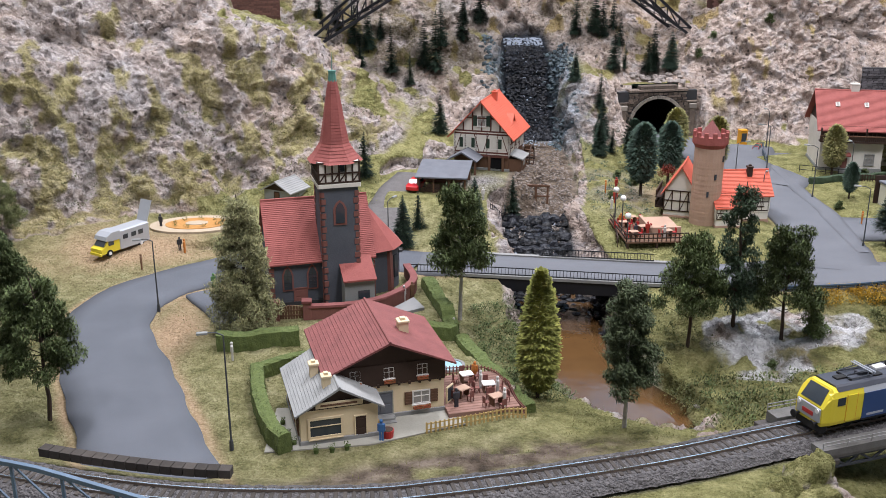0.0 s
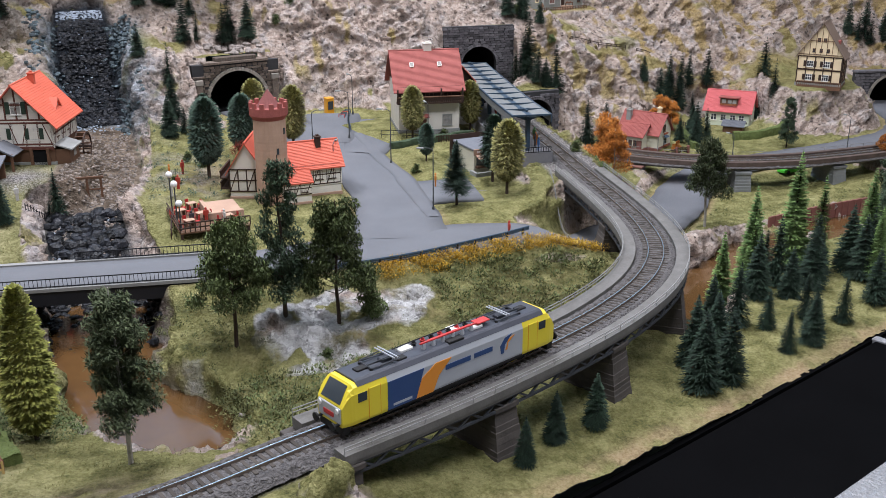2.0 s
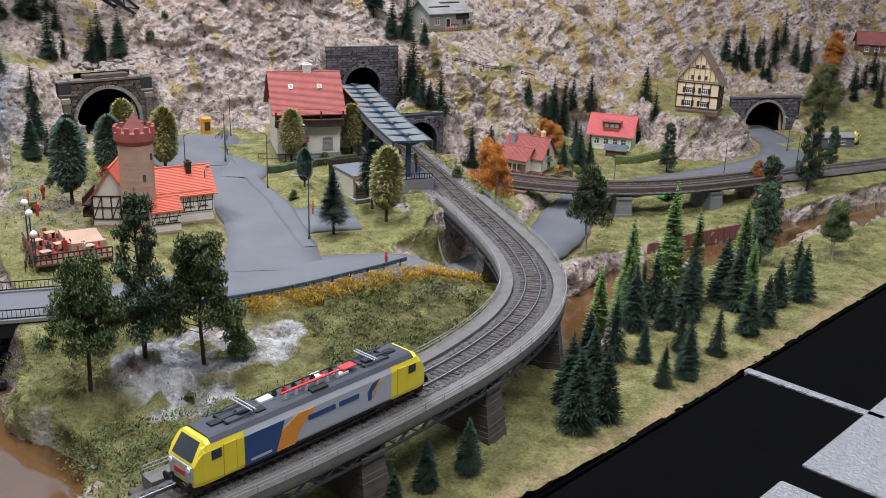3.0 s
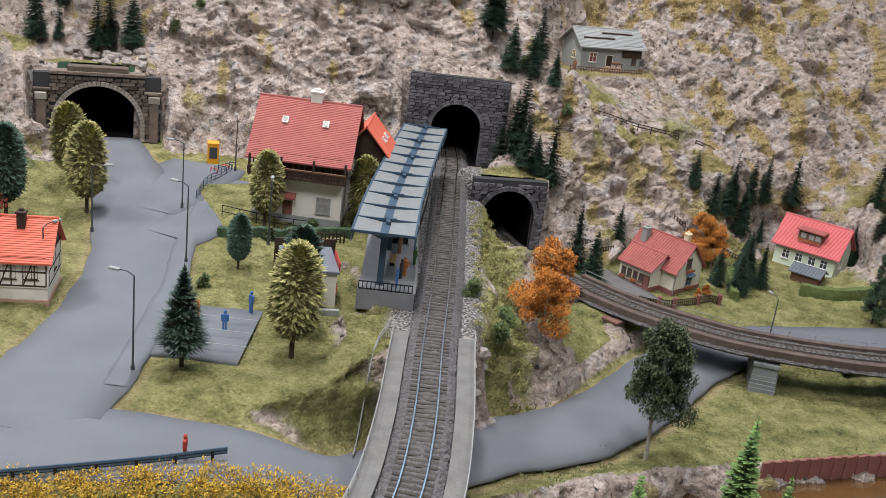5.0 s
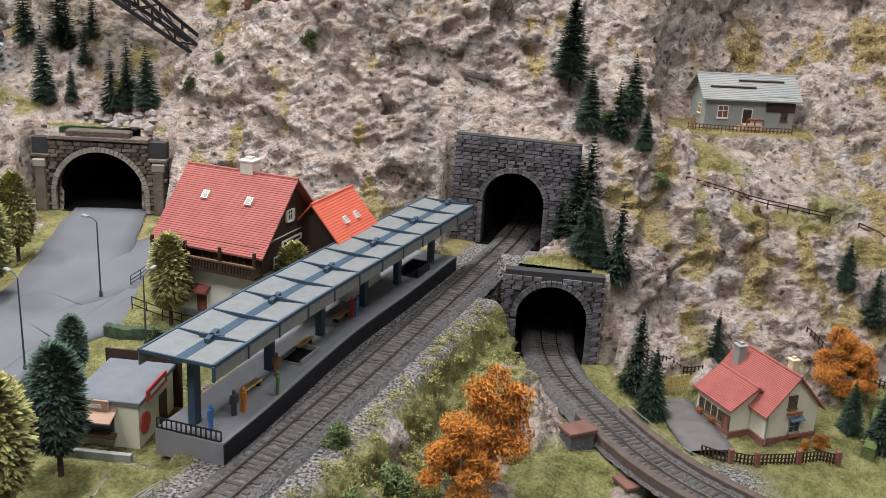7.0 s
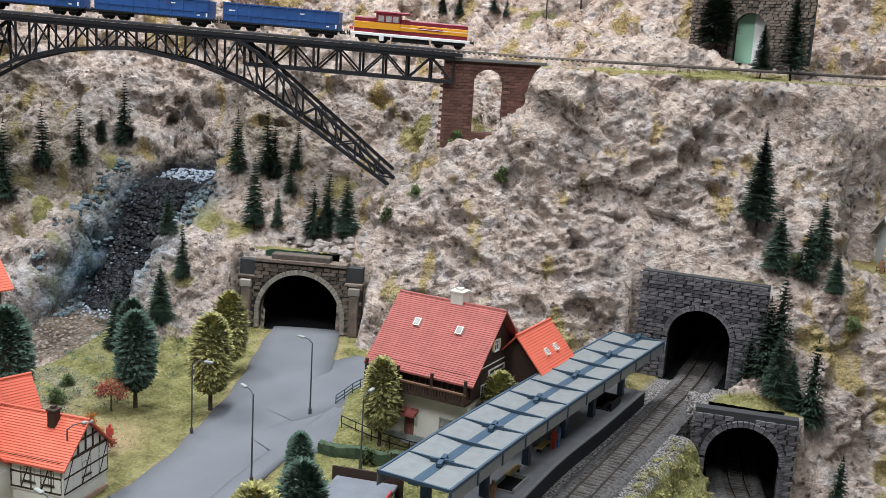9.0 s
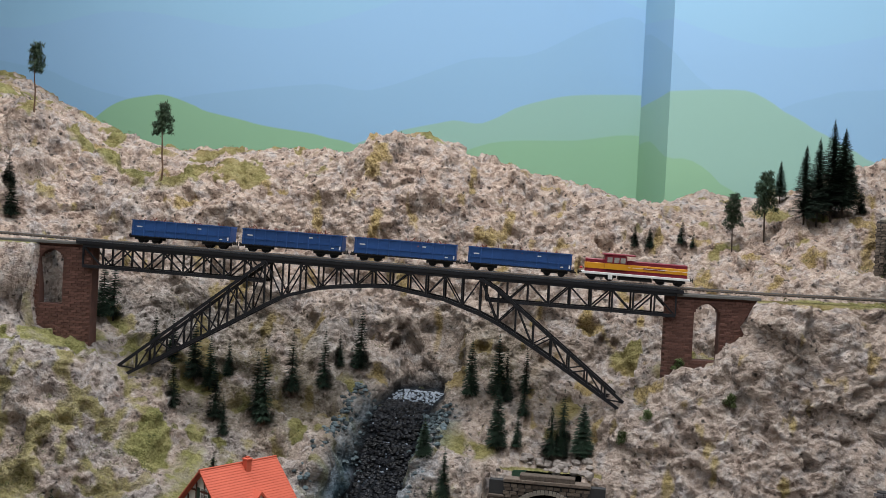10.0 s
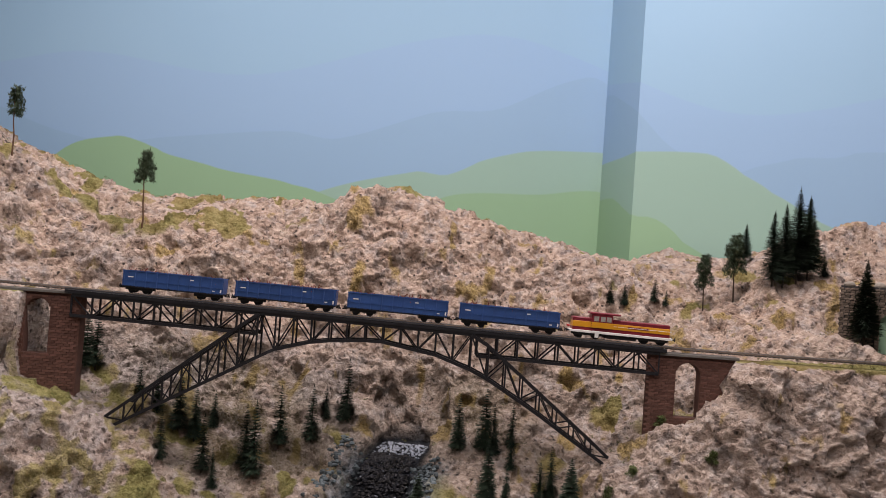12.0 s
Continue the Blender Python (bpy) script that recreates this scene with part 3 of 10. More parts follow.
for x, y, a, b, turn, z in YARDS:
    c, s = math.cos(radians(turn)), math.sin(radians(turn))
    u, v = (gx - x) * c + (gy - y) * s, -(gx - x) * s + (gy - y) * c
    k = 1 - smooth01(np.maximum(np.abs(u) - a, np.abs(v) - b) / .025)
    H = H * (1 - k) + z * k
    hard = np.maximum(hard, k)
# portals: x, y, turn, half width, floor, head
PORTALS = [(.412, 1.885, 12, .062, .018, .118), (.903, 1.95, -4, .055, .012, .135), (.970, 1.825, 4, .050, -.07, .027), (1.955, 1.95, -10, .06, -.092, -.01)]
bore = np.zeros(H.shape, bool)
for x, y, turn, half, floor_z, head in PORTALS:
    c, s = math.cos(radians(turn)), math.sin(radians(turn))
    u, v = (gx - x) * c + (gy - y) * s, -(gx - x) * s + (gy - y) * c
    front = (1 - smooth01((np.abs(u) - half - .012) / .02)) * (v < .012) * (v > -.05)
    H = np.where((front > .3) & (H > floor_z), floor_z, H)
    hard = np.maximum(hard, (1 - smooth01((np.abs(u) - half - .03) / .02)) * (1 - smooth01((np.abs(v) - .03) / .03)))
    above = (np.abs(u) < half + .012) * (v >= .012) * (v < .06)
    H = np.where(above & (H < head), head, H)
    bore |= (np.abs(u) < half * .74) & (v > .0) & (v < .024)

# rock relief along the normal
slope = np.hypot(*np.gradient(H, STEP))
ny_, nx_ = np.gradient(H, STEP)
flat = np.stack([gx.ravel(), gy.ravel(), H.ravel()], 1)
rocky = smooth01((slope - .38) / .35)
rocky = np.maximum(rocky, smooth01((H - .22) / .1) * .85)
knoll = np.exp(-(((gx - .41) / .10) ** 2 + ((gy - 1.028) / .060) ** 2)) + np.exp(-(((gx - .305) / .092) ** 2 + ((gy - .968) / .066) ** 2))
knoll = knoll * (1 + .5 * fractal(np.stack([gx.ravel() * 22, gy.ravel() * 22, gx.ravel() * 0], 1), 3).reshape(H.shape)) - .12
rocky = np.clip(np.maximum(rocky, smooth01((knoll - .35) / .3)), 0, 1) * (1 - hard) * (1 - .5 * wet)


def stonework(p, rock, plain):
    """Height of lumps over the smooth land at points p."""
    big = fractal(p * 7, 3)
    warp = p + .010 * np.stack([fractal(p * 34, 2), fractal(p * 34 + 5, 2), fractal(p * 34 + 11, 2)], 1)
    warp = warp * (1, 1, 1.45)
    slab, chip, grain = chips(warp * 15 + 9.1), chips(warp * 46 + 4.4), chips(warp * 105 + 2.2)
    # rounded lumps parted by sharp clefts, at three sizes
    lump1, lump2, lump3 = (np.abs(perlin(warp * k + k)) - .25 for k in (24, 52, 112))
    pit = np.clip(1 - worley(warp * 17 + 31) / .30, 0, 1) ** .55
    fine = fractal(p * 130, 2, .65)
    out = rock * (.022 * big + .017 * slab + .0036 * chip + .0026 * grain + .0080 * lump1 + .0047 * lump2 + .0042 * lump3 - .017 * pit + .0016 * fine)
    return out + plain * (.0028 * fractal(p * 34, 3) + .0013 * fine)


lump = stonework(flat, rocky.ravel(), ((1 - rocky) * (1 - hard)).ravel()).reshape(H.shape)
lump = np.where(wet > .3, lump * .4, lump)
ln = np.sqrt(1 + nx_ ** 2 + ny_ ** 2)
PX, PY, PZ = gx - nx_ / ln * lump, gy - ny_ / ln * lump, H + lump / ln


def ground(x, y):
    """Height of the land at a spot."""
    return float(sample(PZ, np.array([x]), np.array([y]))[0])


def sample(field, x, y):
    """A gridded field at scattered places."""
    u, v = np.clip((x - X0) / (X1 - X0) * (NX - 1), 0, NX - 1.001), np.clip((y - Y0) / (Y1 - Y0) * (NY - 1), 0, NY - 1.001)
    i, j = u.astype(int), v.astype(int)
    a, b = u - i, v - j
    return (field[j, i] * (1 - a) + field[j, i + 1] * a) * (1 - b) + (field[j + 1, i] * (1 - a) + field[j + 1, i + 1] * a) * b


def build_ground():
    """The land as one sheet, its rows spread evenly along the slopes."""
    MX, MY = 1090, 810
    run = np.linspace(0, 1, 2000)
    where = X0 + (X1 - X0) * run
    dense = np.cumsum(.55 + smooth01((where + .95) / .3) * (1 - smooth01((where - 1.35) / .3)))
    xs = np.interp(np.linspace(dense[0], dense[-1], MX), dense, where)
    run = np.linspace(0, 1, 600)
    qx, qy = np.zeros((MY, MX)), np.zeros((MY, MX))
    soft_h = finer(coarse)
    ystart = np.maximum(edge_y(xs) + .003, Y0)
    prof_y = ystart[None, :] + (Y1 - ystart)[None, :] * run[:, None]
    prof_z = sample(soft_h, np.broadcast_to(xs, prof_y.shape), prof_y)
    ds = np.hypot(np.diff(prof_y, axis=0), 1.15 * np.diff(prof_z, axis=0)) * np.where(prof_y[1:] > 2.36, .3, np.where(prof_y[1:] < .6, .6, 1.0))
    arc = np.vstack([np.zeros(MX), np.cumsum(ds, axis=0)])
    ker = np.hanning(41)
    ker /= ker.sum()
    frac = arc / arc[-1]
    frac = np.stack([np.convolve(np.pad(r, 20, "edge"), ker, "valid") for r in frac])
    for i in range(MX):
        qy[:, i] = np.interp(np.linspace(0, 1, MY), frac[:, i], prof_y[:, i])
        qx[:, i] = xs[i]
    X, Y = qx.ravel(), qy.ravel()
    base = sample(H, X, Y)
    rk, hd, wt = sample(rocky, X, Y), sample(hard, X, Y), sample(wet, X, Y)
    sx, sy = sample(nx_, X, Y), sample(ny_, X, Y)
    k = np.sqrt(1 + sx ** 2 + sy ** 2)
    pts = np.stack([X, Y, base], 1)
    lp = stonework(pts, rk, (1 - rk) * (1 - hd))
    lp = np.where(wt > .3, lp * .4, lp) * (1 - .4 * smooth01((sample(knoll, X, Y) - .3) / .3))
    co = np.stack([X - sx / k * lp, np.where(np.arange(len(Y)) < MX, Y, Y - sy / k * lp), base + lp / k], 1)
    hole = sample(bore.astype(float), X, Y).reshape(MY, MX) > .4
    drop = hole[:-1, :-1] | hole[1:, :-1] | hole[:-1, 1:] | hole[1:, 1:]
    j, i = np.nonzero(~drop)
    a = j * MX + i
    faces = np.stack([a, a + 1, a + 1 + MX, a + MX], 1)
    me = bpy.data.meshes.new("ground")
    me.vertices.add(len(co))
    me.vertices.foreach_set("co", co.ravel())
    me.loops.add(faces.size)
    me.loops.foreach_set("vertex_index", faces.ravel())
    me.polygons.add(len(faces))
    me.polygons.foreach_set("loop_start", np.arange(len(faces)) * 4)
    me.update(calc_edges=True)
    me.polygons.foreach_set("use_smooth", np.ones(len(faces), bool))
    # what covers the land: turf, gravel, pale rock, damp stone
    blot = fractal(np.stack([gx.ravel() * 13, gy.ravel() * 13, gx.ravel() * 0], 1), 4, .6).reshape(H.shape)
    spot = fractal(np.stack([gx.ravel() * 24, gy.ravel() * 24, gx.ravel() * 0 + 4], 1), 4, .6).reshape(H.shape)
    turf = (1 - rocky) * 1.1 + .28 * blot - .1
    west = (1 - smooth01((gx + .25) / .3)) * (gy > 1.2)
    east = smooth01((gx - 1.0) / .15) * (gy > 1.85)
    turf = np.maximum(turf, smooth01((blot - .33 + .30 * west + .15 * east) / .3) * (1 - smooth01((slope - 1.5) / .8)) * .85)
    turf = np.clip(turf, 0, 1) * (1 - smooth01((slope - .75) / .35))
    verge = np.exp(-(((gx - .900 - .12 * (gy - 1.5)) / .040) ** 2)) * (gy > 1.36) * (gy < 1.8)
    turf = np.maximum(turf, 1.2 * np.exp(-(((gx - .095) / .03) ** 2 + ((gy - .97) / .12) ** 2)))
    turf = np.maximum(turf, 1.2 * np.exp(-(((gx - .225) / .03) ** 2 + ((gy - 1.05) / .07) ** 2)))
    turf = np.maximum(turf, 1.2 * np.exp(-(((gx - .265) / .05) ** 2 + ((gy - .93) / .10) ** 2)))
    turf = np.maximum(turf, 1.3 * np.exp(-(((gx - .715) / .05) ** 2 + ((gy - 1.26) / .05) ** 2)))
    turf = np.maximum(turf, 1.2 * verge * smooth01((spot + .5) / .4))
    # bare rock under the mountain hut, a mossy ledge along the path fence below it
    turf *= 1 - .85 * np.exp(-((gx - 1.21) / .10) ** 2 - ((gy - 2.055) / .035) ** 2)
    ledge = np.exp(-((gy - np.interp(gx, [1.085, 1.15, 1.204, 1.266, 1.341], [1.966, 1.968, 1.984, 1.994, 1.98])) / .016) ** 2) * (gx > 1.085) * (gx < 1.34) * smooth01((spot + .45) / .4)
    turf = np.maximum(turf, .85 * ledge)
    moss = smooth01((spot - .30 + .27 * east + .32 * west * smooth01((.35 - H) / .2) + .22 * west * smooth01((.18 - H) / .1)) / .25) * rocky * .9
    bank = np.exp(-(((gx - .905 - .12 * (gy - 1.5)) / .042) ** 2)) * (gy > 1.33) * (gy < 1.8)
    moss = np.clip(np.maximum(moss, bank * smooth01((spot + .35) / .3)), 0, 1) * (1 - hard)
    sand = np.exp(-(((gx + .42) / .12) ** 2 + ((gy - 1.26) / .09) ** 2) * 1.4) + np.exp(-(((gx + .29) / .03) ** 2 + ((gy - 1.0) / .09) ** 2))
    sand = sand + np.exp(-(((gx - .36) / .07) ** 2 + ((gy - 1.50) / .07) ** 2)) * .7
    for way, share in ((WAY_WEST, .7), (WAY_BRIDGE, .35), (WAY_TUNNEL, .22)):
        d, _, w = lane(way, cx, cy)
        sand = np.maximum(sand, share * np.exp(-((finer(d) - finer(w) - .003) / .006) ** 2))
    sand = np.maximum(sand, .38 * np.exp(-((gy - edge_y(gx) - .010) / .013) ** 2) * smooth01((spot + .5) / .5))
    sand = np.clip(sand * 1.2 + .35 * blot * (sand > .2), 0, 1)
    gravel = np.exp(-(((gx - .06) / .05) ** 2 + ((gy - 1.51) / .05) ** 2))
    for line in (MAIN, BRANCH):
        d, _, _ = lane(line[::3], cx, cy)
        held = ((gx > .285) & (gy < 1.325)) if line is MAIN else ((gx > 1.06) & (gx < 1.5))
        gravel = np.maximum(gravel, ~held * (1 - smooth01((finer(d) - np.where((gy > 1.34) & (line is MAIN), .038, .019)) / .010)) * (gy < (1.95 if line is MAIN else 1.825)))
    gravel = np.maximum(gravel, .75 * np.exp(-(((gx - .275) / .05) ** 2 + ((gy - 1.52) / .12) ** 2)) * smooth01((spot + .2) / .3))
    gravel = np.maximum(gravel, wet * .9)
    gravel = np.maximum(gravel, 1.3 * np.exp(-(((gx - 1.160) / .026) ** 2 + ((gy - 1.662) / .024) ** 2)))
    # brown earth in the gorge, darkened to paint in shade below bridge and trees
    shaded_loam = np.exp(-(((gx + .06) / .19) ** 2 + ((gy - 1.90) / .09) ** 2)) + np.exp(-(((gx - .27) / .10) ** 2 + ((gy - 2.05) / .07) ** 2)) * .8
    heath = smooth01((spot + .1) / .3) * np.exp(-(((gx - .5) / .28) ** 2 + ((gy - .97 - .15 * (gx - .4)) / .10) ** 2) * 1.2) * (1 - hard)
    heath = np.maximum(heath, 1.0 * shaded_loam * smooth01((spot + .6) / .4))
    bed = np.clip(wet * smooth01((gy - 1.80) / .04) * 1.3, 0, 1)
    # under the road bridge: dark bank rock, with the deck's shade painted in
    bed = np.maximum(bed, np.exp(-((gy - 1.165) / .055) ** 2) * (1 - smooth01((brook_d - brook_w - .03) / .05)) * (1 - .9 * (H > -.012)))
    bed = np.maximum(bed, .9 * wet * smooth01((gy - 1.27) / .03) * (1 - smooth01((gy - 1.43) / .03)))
    silt = wet * smooth01((gy - 1.40) / .04) * (1 - smooth01((gy - 1.80) / .03))
    silt = np.maximum(silt, np.clip(np.exp(-(((gx - .02) / .13) ** 2 + ((gy - .700 - .25 * (gx - .02)) / .024) ** 2)) * 1.8, 0, 1) * smooth01((spot + .75) / .4))
    damp = np.clip((1 - smooth01((brook_d - brook_w - .008) / np.where(gx > .165, .075, .03))) * smooth01((gy - 1.70) / .1) * (1 - smooth01((gy - 1.93) / .05)), 0, 1)
    pale = np.clip(smooth01((knoll - .22) / .25) * smooth01((blot + .55) / .3), 0, 1)
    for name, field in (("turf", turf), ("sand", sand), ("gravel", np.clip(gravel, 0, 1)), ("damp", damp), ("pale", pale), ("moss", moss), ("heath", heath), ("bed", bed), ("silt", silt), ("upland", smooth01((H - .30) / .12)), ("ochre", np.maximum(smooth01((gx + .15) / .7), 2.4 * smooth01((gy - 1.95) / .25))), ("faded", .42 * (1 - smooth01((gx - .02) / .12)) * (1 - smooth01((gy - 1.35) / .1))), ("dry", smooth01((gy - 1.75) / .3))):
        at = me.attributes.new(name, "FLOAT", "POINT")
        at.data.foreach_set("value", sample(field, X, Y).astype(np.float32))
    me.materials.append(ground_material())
    return tagged(new("ground", me), "modelled rocky hillside with turf, gravel and cliffs", "ground", kind="structure")


def ground_material():
    m = bpy.data.materials.new("ground")
    m.use_nodes = True
    n, l = m.node_tree.nodes, m.node_tree.links
    p = n["Principled BSDF"]
    p.inputs["Roughness"].default_value, p.inputs["Specular IOR Level"].default_value = .95, .15
    tc = n.new("ShaderNodeTexCoord")

    def noise_at(scale, detail=5, rough=.6):
        t = n.new("ShaderNodeTexNoise")
        t.inputs["Scale"].default_value, t.inputs["Detail"].default_value, t.inputs["Roughness"].default_value = scale, detail, rough
        l.new(tc.outputs["Object"], t.inputs["Vector"])
        return t.outputs[0]

    def ramp(v, stops):
        r = n.new("ShaderNodeValToRGB")
        r.color_ramp.elements[0].position, r.color_ramp.elements[0].color = stops[0][0], (*stops[0][1], 1)
        r.color_ramp.elements[1].position, r.color_ramp.elements[1].color = stops[-1][0], (*stops[-1][1], 1)
        for s, c in stops[1:-1]:
            e = r.color_ramp.elements.new(s)
            e.color = (*c, 1)
        l.new(v, r.inputs[0])
        return r.outputs[0]

    def attr(name):
        a = n.new("ShaderNodeAttribute")
        a.attribute_name = name
        return a.outputs["Fac"]

    def blend(f, a, b):
        x = n.new("ShaderNodeMix")
        x.data_type = "RGBA"
        l.new(f, x.inputs[0])
        l.new(a, x.inputs[6])
        l.new(b, x.inputs[7])
        return x.outputs[2]

    def math2(op, a, b, c=0.0):
        x = n.new("ShaderNodeMath")
        x.operation = op
        x.use_clamp = True
        for k, s in enumerate((a, b, c)):
            if isinstance(s, (int, float)):
                x.inputs[k].default_value = s
            else:
                l.new(s, x.inputs[k])
        return x.outputs[0]
    w, c, f = noise_at(9), noise_at(45), noise_at(320, 4, .7)
    k = noise_at(60, 6, .6)
    chunk = n.new("ShaderNodeTexVoronoi")
    chunk.inputs["Scale"].default_value = 165
    stir = n.new("ShaderNodeVectorMath")
    stir.operation = "MULTIPLY_ADD"
    stir.inputs[1].default_value = (.014, .014, .008)
    roam = n.new("ShaderNodeTexNoise")
    roam.inputs["Scale"].default_value, roam.inputs["Detail"].default_value = 90, 3
    l.new(tc.outputs["Object"], roam.inputs["Vector"])
    l.new(roam.outputs["Color"], stir.inputs[0])
    l.new(tc.outputs["Object"], stir.inputs[2])
    l.new(stir.outputs[0], chunk.inputs["Vector"])
    tone = n.new("ShaderNodeSeparateColor")
    l.new(chunk.outputs["Color"], tone.inputs[0])
    kk = math2("ADD", math2("MULTIPLY_ADD", k, .68, .04), math2("MULTIPLY", tone.outputs[0], .22))
    cool = ramp(kk, [(.30, (.12, .112, .112)), (.40, (.28, .265, .265)), (.53, (.41, .39, .388)), (.68, (.57, .55, .545))])
    warm = ramp(kk, [(.30, (.135, .10, .08)), (.40, (.35, .275, .23)), (.53, (.475, .385, .325)), (.68, (.62, .525, .455))])
    tend = n.new("ShaderNodeMath")
    tend.operation = "MULTIPLY_ADD"
    l.new(attr("ochre"), tend.inputs[0])
    tend.inputs[1].default_value, tend.inputs[2].default_value = .45, -.48
    rock = blend(math2("MULTIPLY_ADD", w, 2.4, tend.outputs[0]), cool, warm)
    sandy = ramp(kk, [(.30, (.17, .112, .085)), (.40, (.40, .29, .23)), (.53, (.54, .415, .335)), (.68, (.69, .56, .465))])
    rock = blend(math2("MULTIPLY", attr("upland"), math2("MULTIPLY_ADD", w, 2.0, -.25)), rock, sandy)
    rock = blend(math2("MULTIPLY_ADD", c, 3.0, -1.4), rock, ramp(kk, [(.32, (.16, .152, .157)), (.48, (.37, .355, .36)), (.68, (.60, .585, .58))]))
    # scattered dark spots in the rock colour, painting the shade of small pits
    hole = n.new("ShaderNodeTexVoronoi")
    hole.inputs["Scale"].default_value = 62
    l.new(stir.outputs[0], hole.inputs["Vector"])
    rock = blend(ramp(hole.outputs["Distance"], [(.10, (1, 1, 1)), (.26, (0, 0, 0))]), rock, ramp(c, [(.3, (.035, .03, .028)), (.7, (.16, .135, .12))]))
    grass = ramp(math2("ADD", math2("MULTIPLY", c, .6), math2("MULTIPLY", f, .45)), [(.34, (.065, .07, .024)), (.5, (.215, .208, .078)), (.68, (.40, .375, .17))])
    dry = ramp(math2("ADD", math2("MULTIPLY", c, .6), math2("MULTIPLY", f, .45)), [(.34, (.13, .085, .035)), (.5, (.29, .21, .09)), (.68, (.42, .33, .18))])
    grass = blend(math2("MULTIPLY", math2("MULTIPLY_ADD", w, 2.4, -.8), attr("dry")), grass, dry)
    faded = ramp(math2("ADD", math2("MULTIPLY", c, .6), math2("MULTIPLY", f, .45)), [(.34, (.12, .11, .06)), (.5, (.27, .245, .145)), (.68, (.44, .40, .275))])
    grass = blend(math2("MULTIPLY", attr("faded"), math2("MULTIPLY_ADD", c, 1.2, .15)), grass, faded)
    sand = ramp(f, [(.3, (.36, .24, .13)), (.7, (.58, .43, .28))])
    stones = ramp(noise_at(420, 2), [(.36, (.055, .05, .047)), (.5, (.22, .205, .195)), (.66, (.46, .43, .41))])
    wet = ramp(c, [(.35, (.016, .04, .055)), (.5, (.075, .135, .175)), (.68, (.28, .36, .44))])
    pale = ramp(kk, [(.32, (.22, .215, .215)), (.44, (.50, .495, .49)), (.6, (.70, .695, .69)), (.7, (.78, .775, .77))])
    col = blend(attr("pale"), rock, pale)
    edge = math2("MULTIPLY_ADD", math2("ADD", attr("turf"), math2("MULTIPLY_ADD", c, .8, -.4)), 3.0, -1.0)
    col = blend(math2("MULTIPLY_ADD", math2("ADD", attr("moss"), math2("ADD", math2("MULTIPLY_ADD", k, 1.6, -.75), math2("MULTIPLY_ADD", c, .8, -.45))), 1.5, -.62), col, blend(attr("dry"), ramp(math2("ADD", math2("MULTIPLY", c, .5), math2("MULTIPLY", f, .5)), [(.36, (.11, .10, .035)), (.5, (.30, .265, .10)), (.66, (.48, .42, .20))]), ramp(f, [(.36, (.15, .10, .03)), (.5, (.36, .26, .09)), (.66, (.52, .40, .18))])))
    col = blend(edge, col, grass)
    # dark heath and earth, including the gorge's painted shade
    col = blend(math2("MULTIPLY", attr("heath"), math2("MULTIPLY_ADD", f, 2.2, -.45)), col, ramp(c, [(.36, (.045, .045, .02)), (.5, (.11, .095, .04)), (.64, (.20, .155, .07))]))
    col = blend(attr("sand"), col, sand)
    col = blend(attr("gravel"), col, stones)
    col = blend(math2("MULTIPLY", attr("damp"), math2("MULTIPLY_ADD", w, 2.0, -.2)), col, wet)
    col = blend(attr("silt"), col, ramp(c, [(.35, (.06, .045, .032)), (.52, (.15, .115, .085)), (.68, (.27, .22, .17))]))
    # near-black wet bed, and the painted shade below the road bridge
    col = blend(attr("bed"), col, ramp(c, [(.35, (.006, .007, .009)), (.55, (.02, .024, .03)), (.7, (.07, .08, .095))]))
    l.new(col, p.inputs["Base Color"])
    bp = n.new("ShaderNodeBump")
    bp.inputs["Strength"].default_value, bp.inputs["Distance"].default_value = 1.0, .0068
    wander = n.new("ShaderNodeTexNoise")
    wander.inputs["Scale"].default_value, wander.inputs["Detail"].default_value = 120, 3
    l.new(tc.outputs["Object"], wander.inputs["Vector"])
    shift = n.new("ShaderNodeVectorMath")
    shift.operation = "MULTIPLY_ADD"
    shift.inputs[1].default_value = (.012, .012, .006)
    l.new(wander.outputs["Color"], shift.inputs[0])
    l.new(tc.outputs["Object"], shift.inputs[2])
    grit = noise_at(190, 6, .75)
    for scale, weight in ((105, -.55), (250, -.34)):
        shard = n.new("ShaderNodeTexVoronoi")
        shard.inputs["Scale"].default_value = scale
        l.new(shift.outputs[0], shard.inputs["Vector"])
        x = n.new("ShaderNodeMath")
        x.operation = "MULTIPLY_ADD"
        x.inputs[1].default_value = weight
        l.new(shard.outputs["Distance"], x.inputs[0])
        l.new(grit, x.inputs[2])
        grit = x.outputs[0]
    l.new(grit, bp.inputs["Height"])
    l.new(bp.outputs[0], p.inputs["Normal"])
    return m


build_ground()


def strip(name, label, category, line, material, lift=0.0, n=4, kind="structure"):
    """A paved surface along a way, with a slight camber and a thin edge."""
    g = G()
    v, f = [], []
    T = np.gradient(line[:, :2], axis=0)
    T /= np.linalg.norm(T, axis=1)[:, None]
    for k, (x, y, z, w) in enumerate(line):
        wob = 1 + .03 * math.sin(k * 1.7) + .02 * math.sin(k * .63 + 1)
        for u in (-1, -1, -.5, 0, .5, 1, 1):
            a = u * w * wob
            down = .0042 if len(v) % 7 in (0, 6) else 0
            v.append(((x + T[k, 1] * a) / MM, (y - T[k, 0] * a) / MM, (z + lift + .0008 * (1 - u * u) - down) / MM))
    for k in range(len(line) - 1):
        for j in range(6):
            a = k * 7 + j
            f.append((a, a + 7, a + 8, a + 1))
    g.add(v, f)
    return tagged(part(name, g, material, None, smooth=True), label, category, kind=kind)


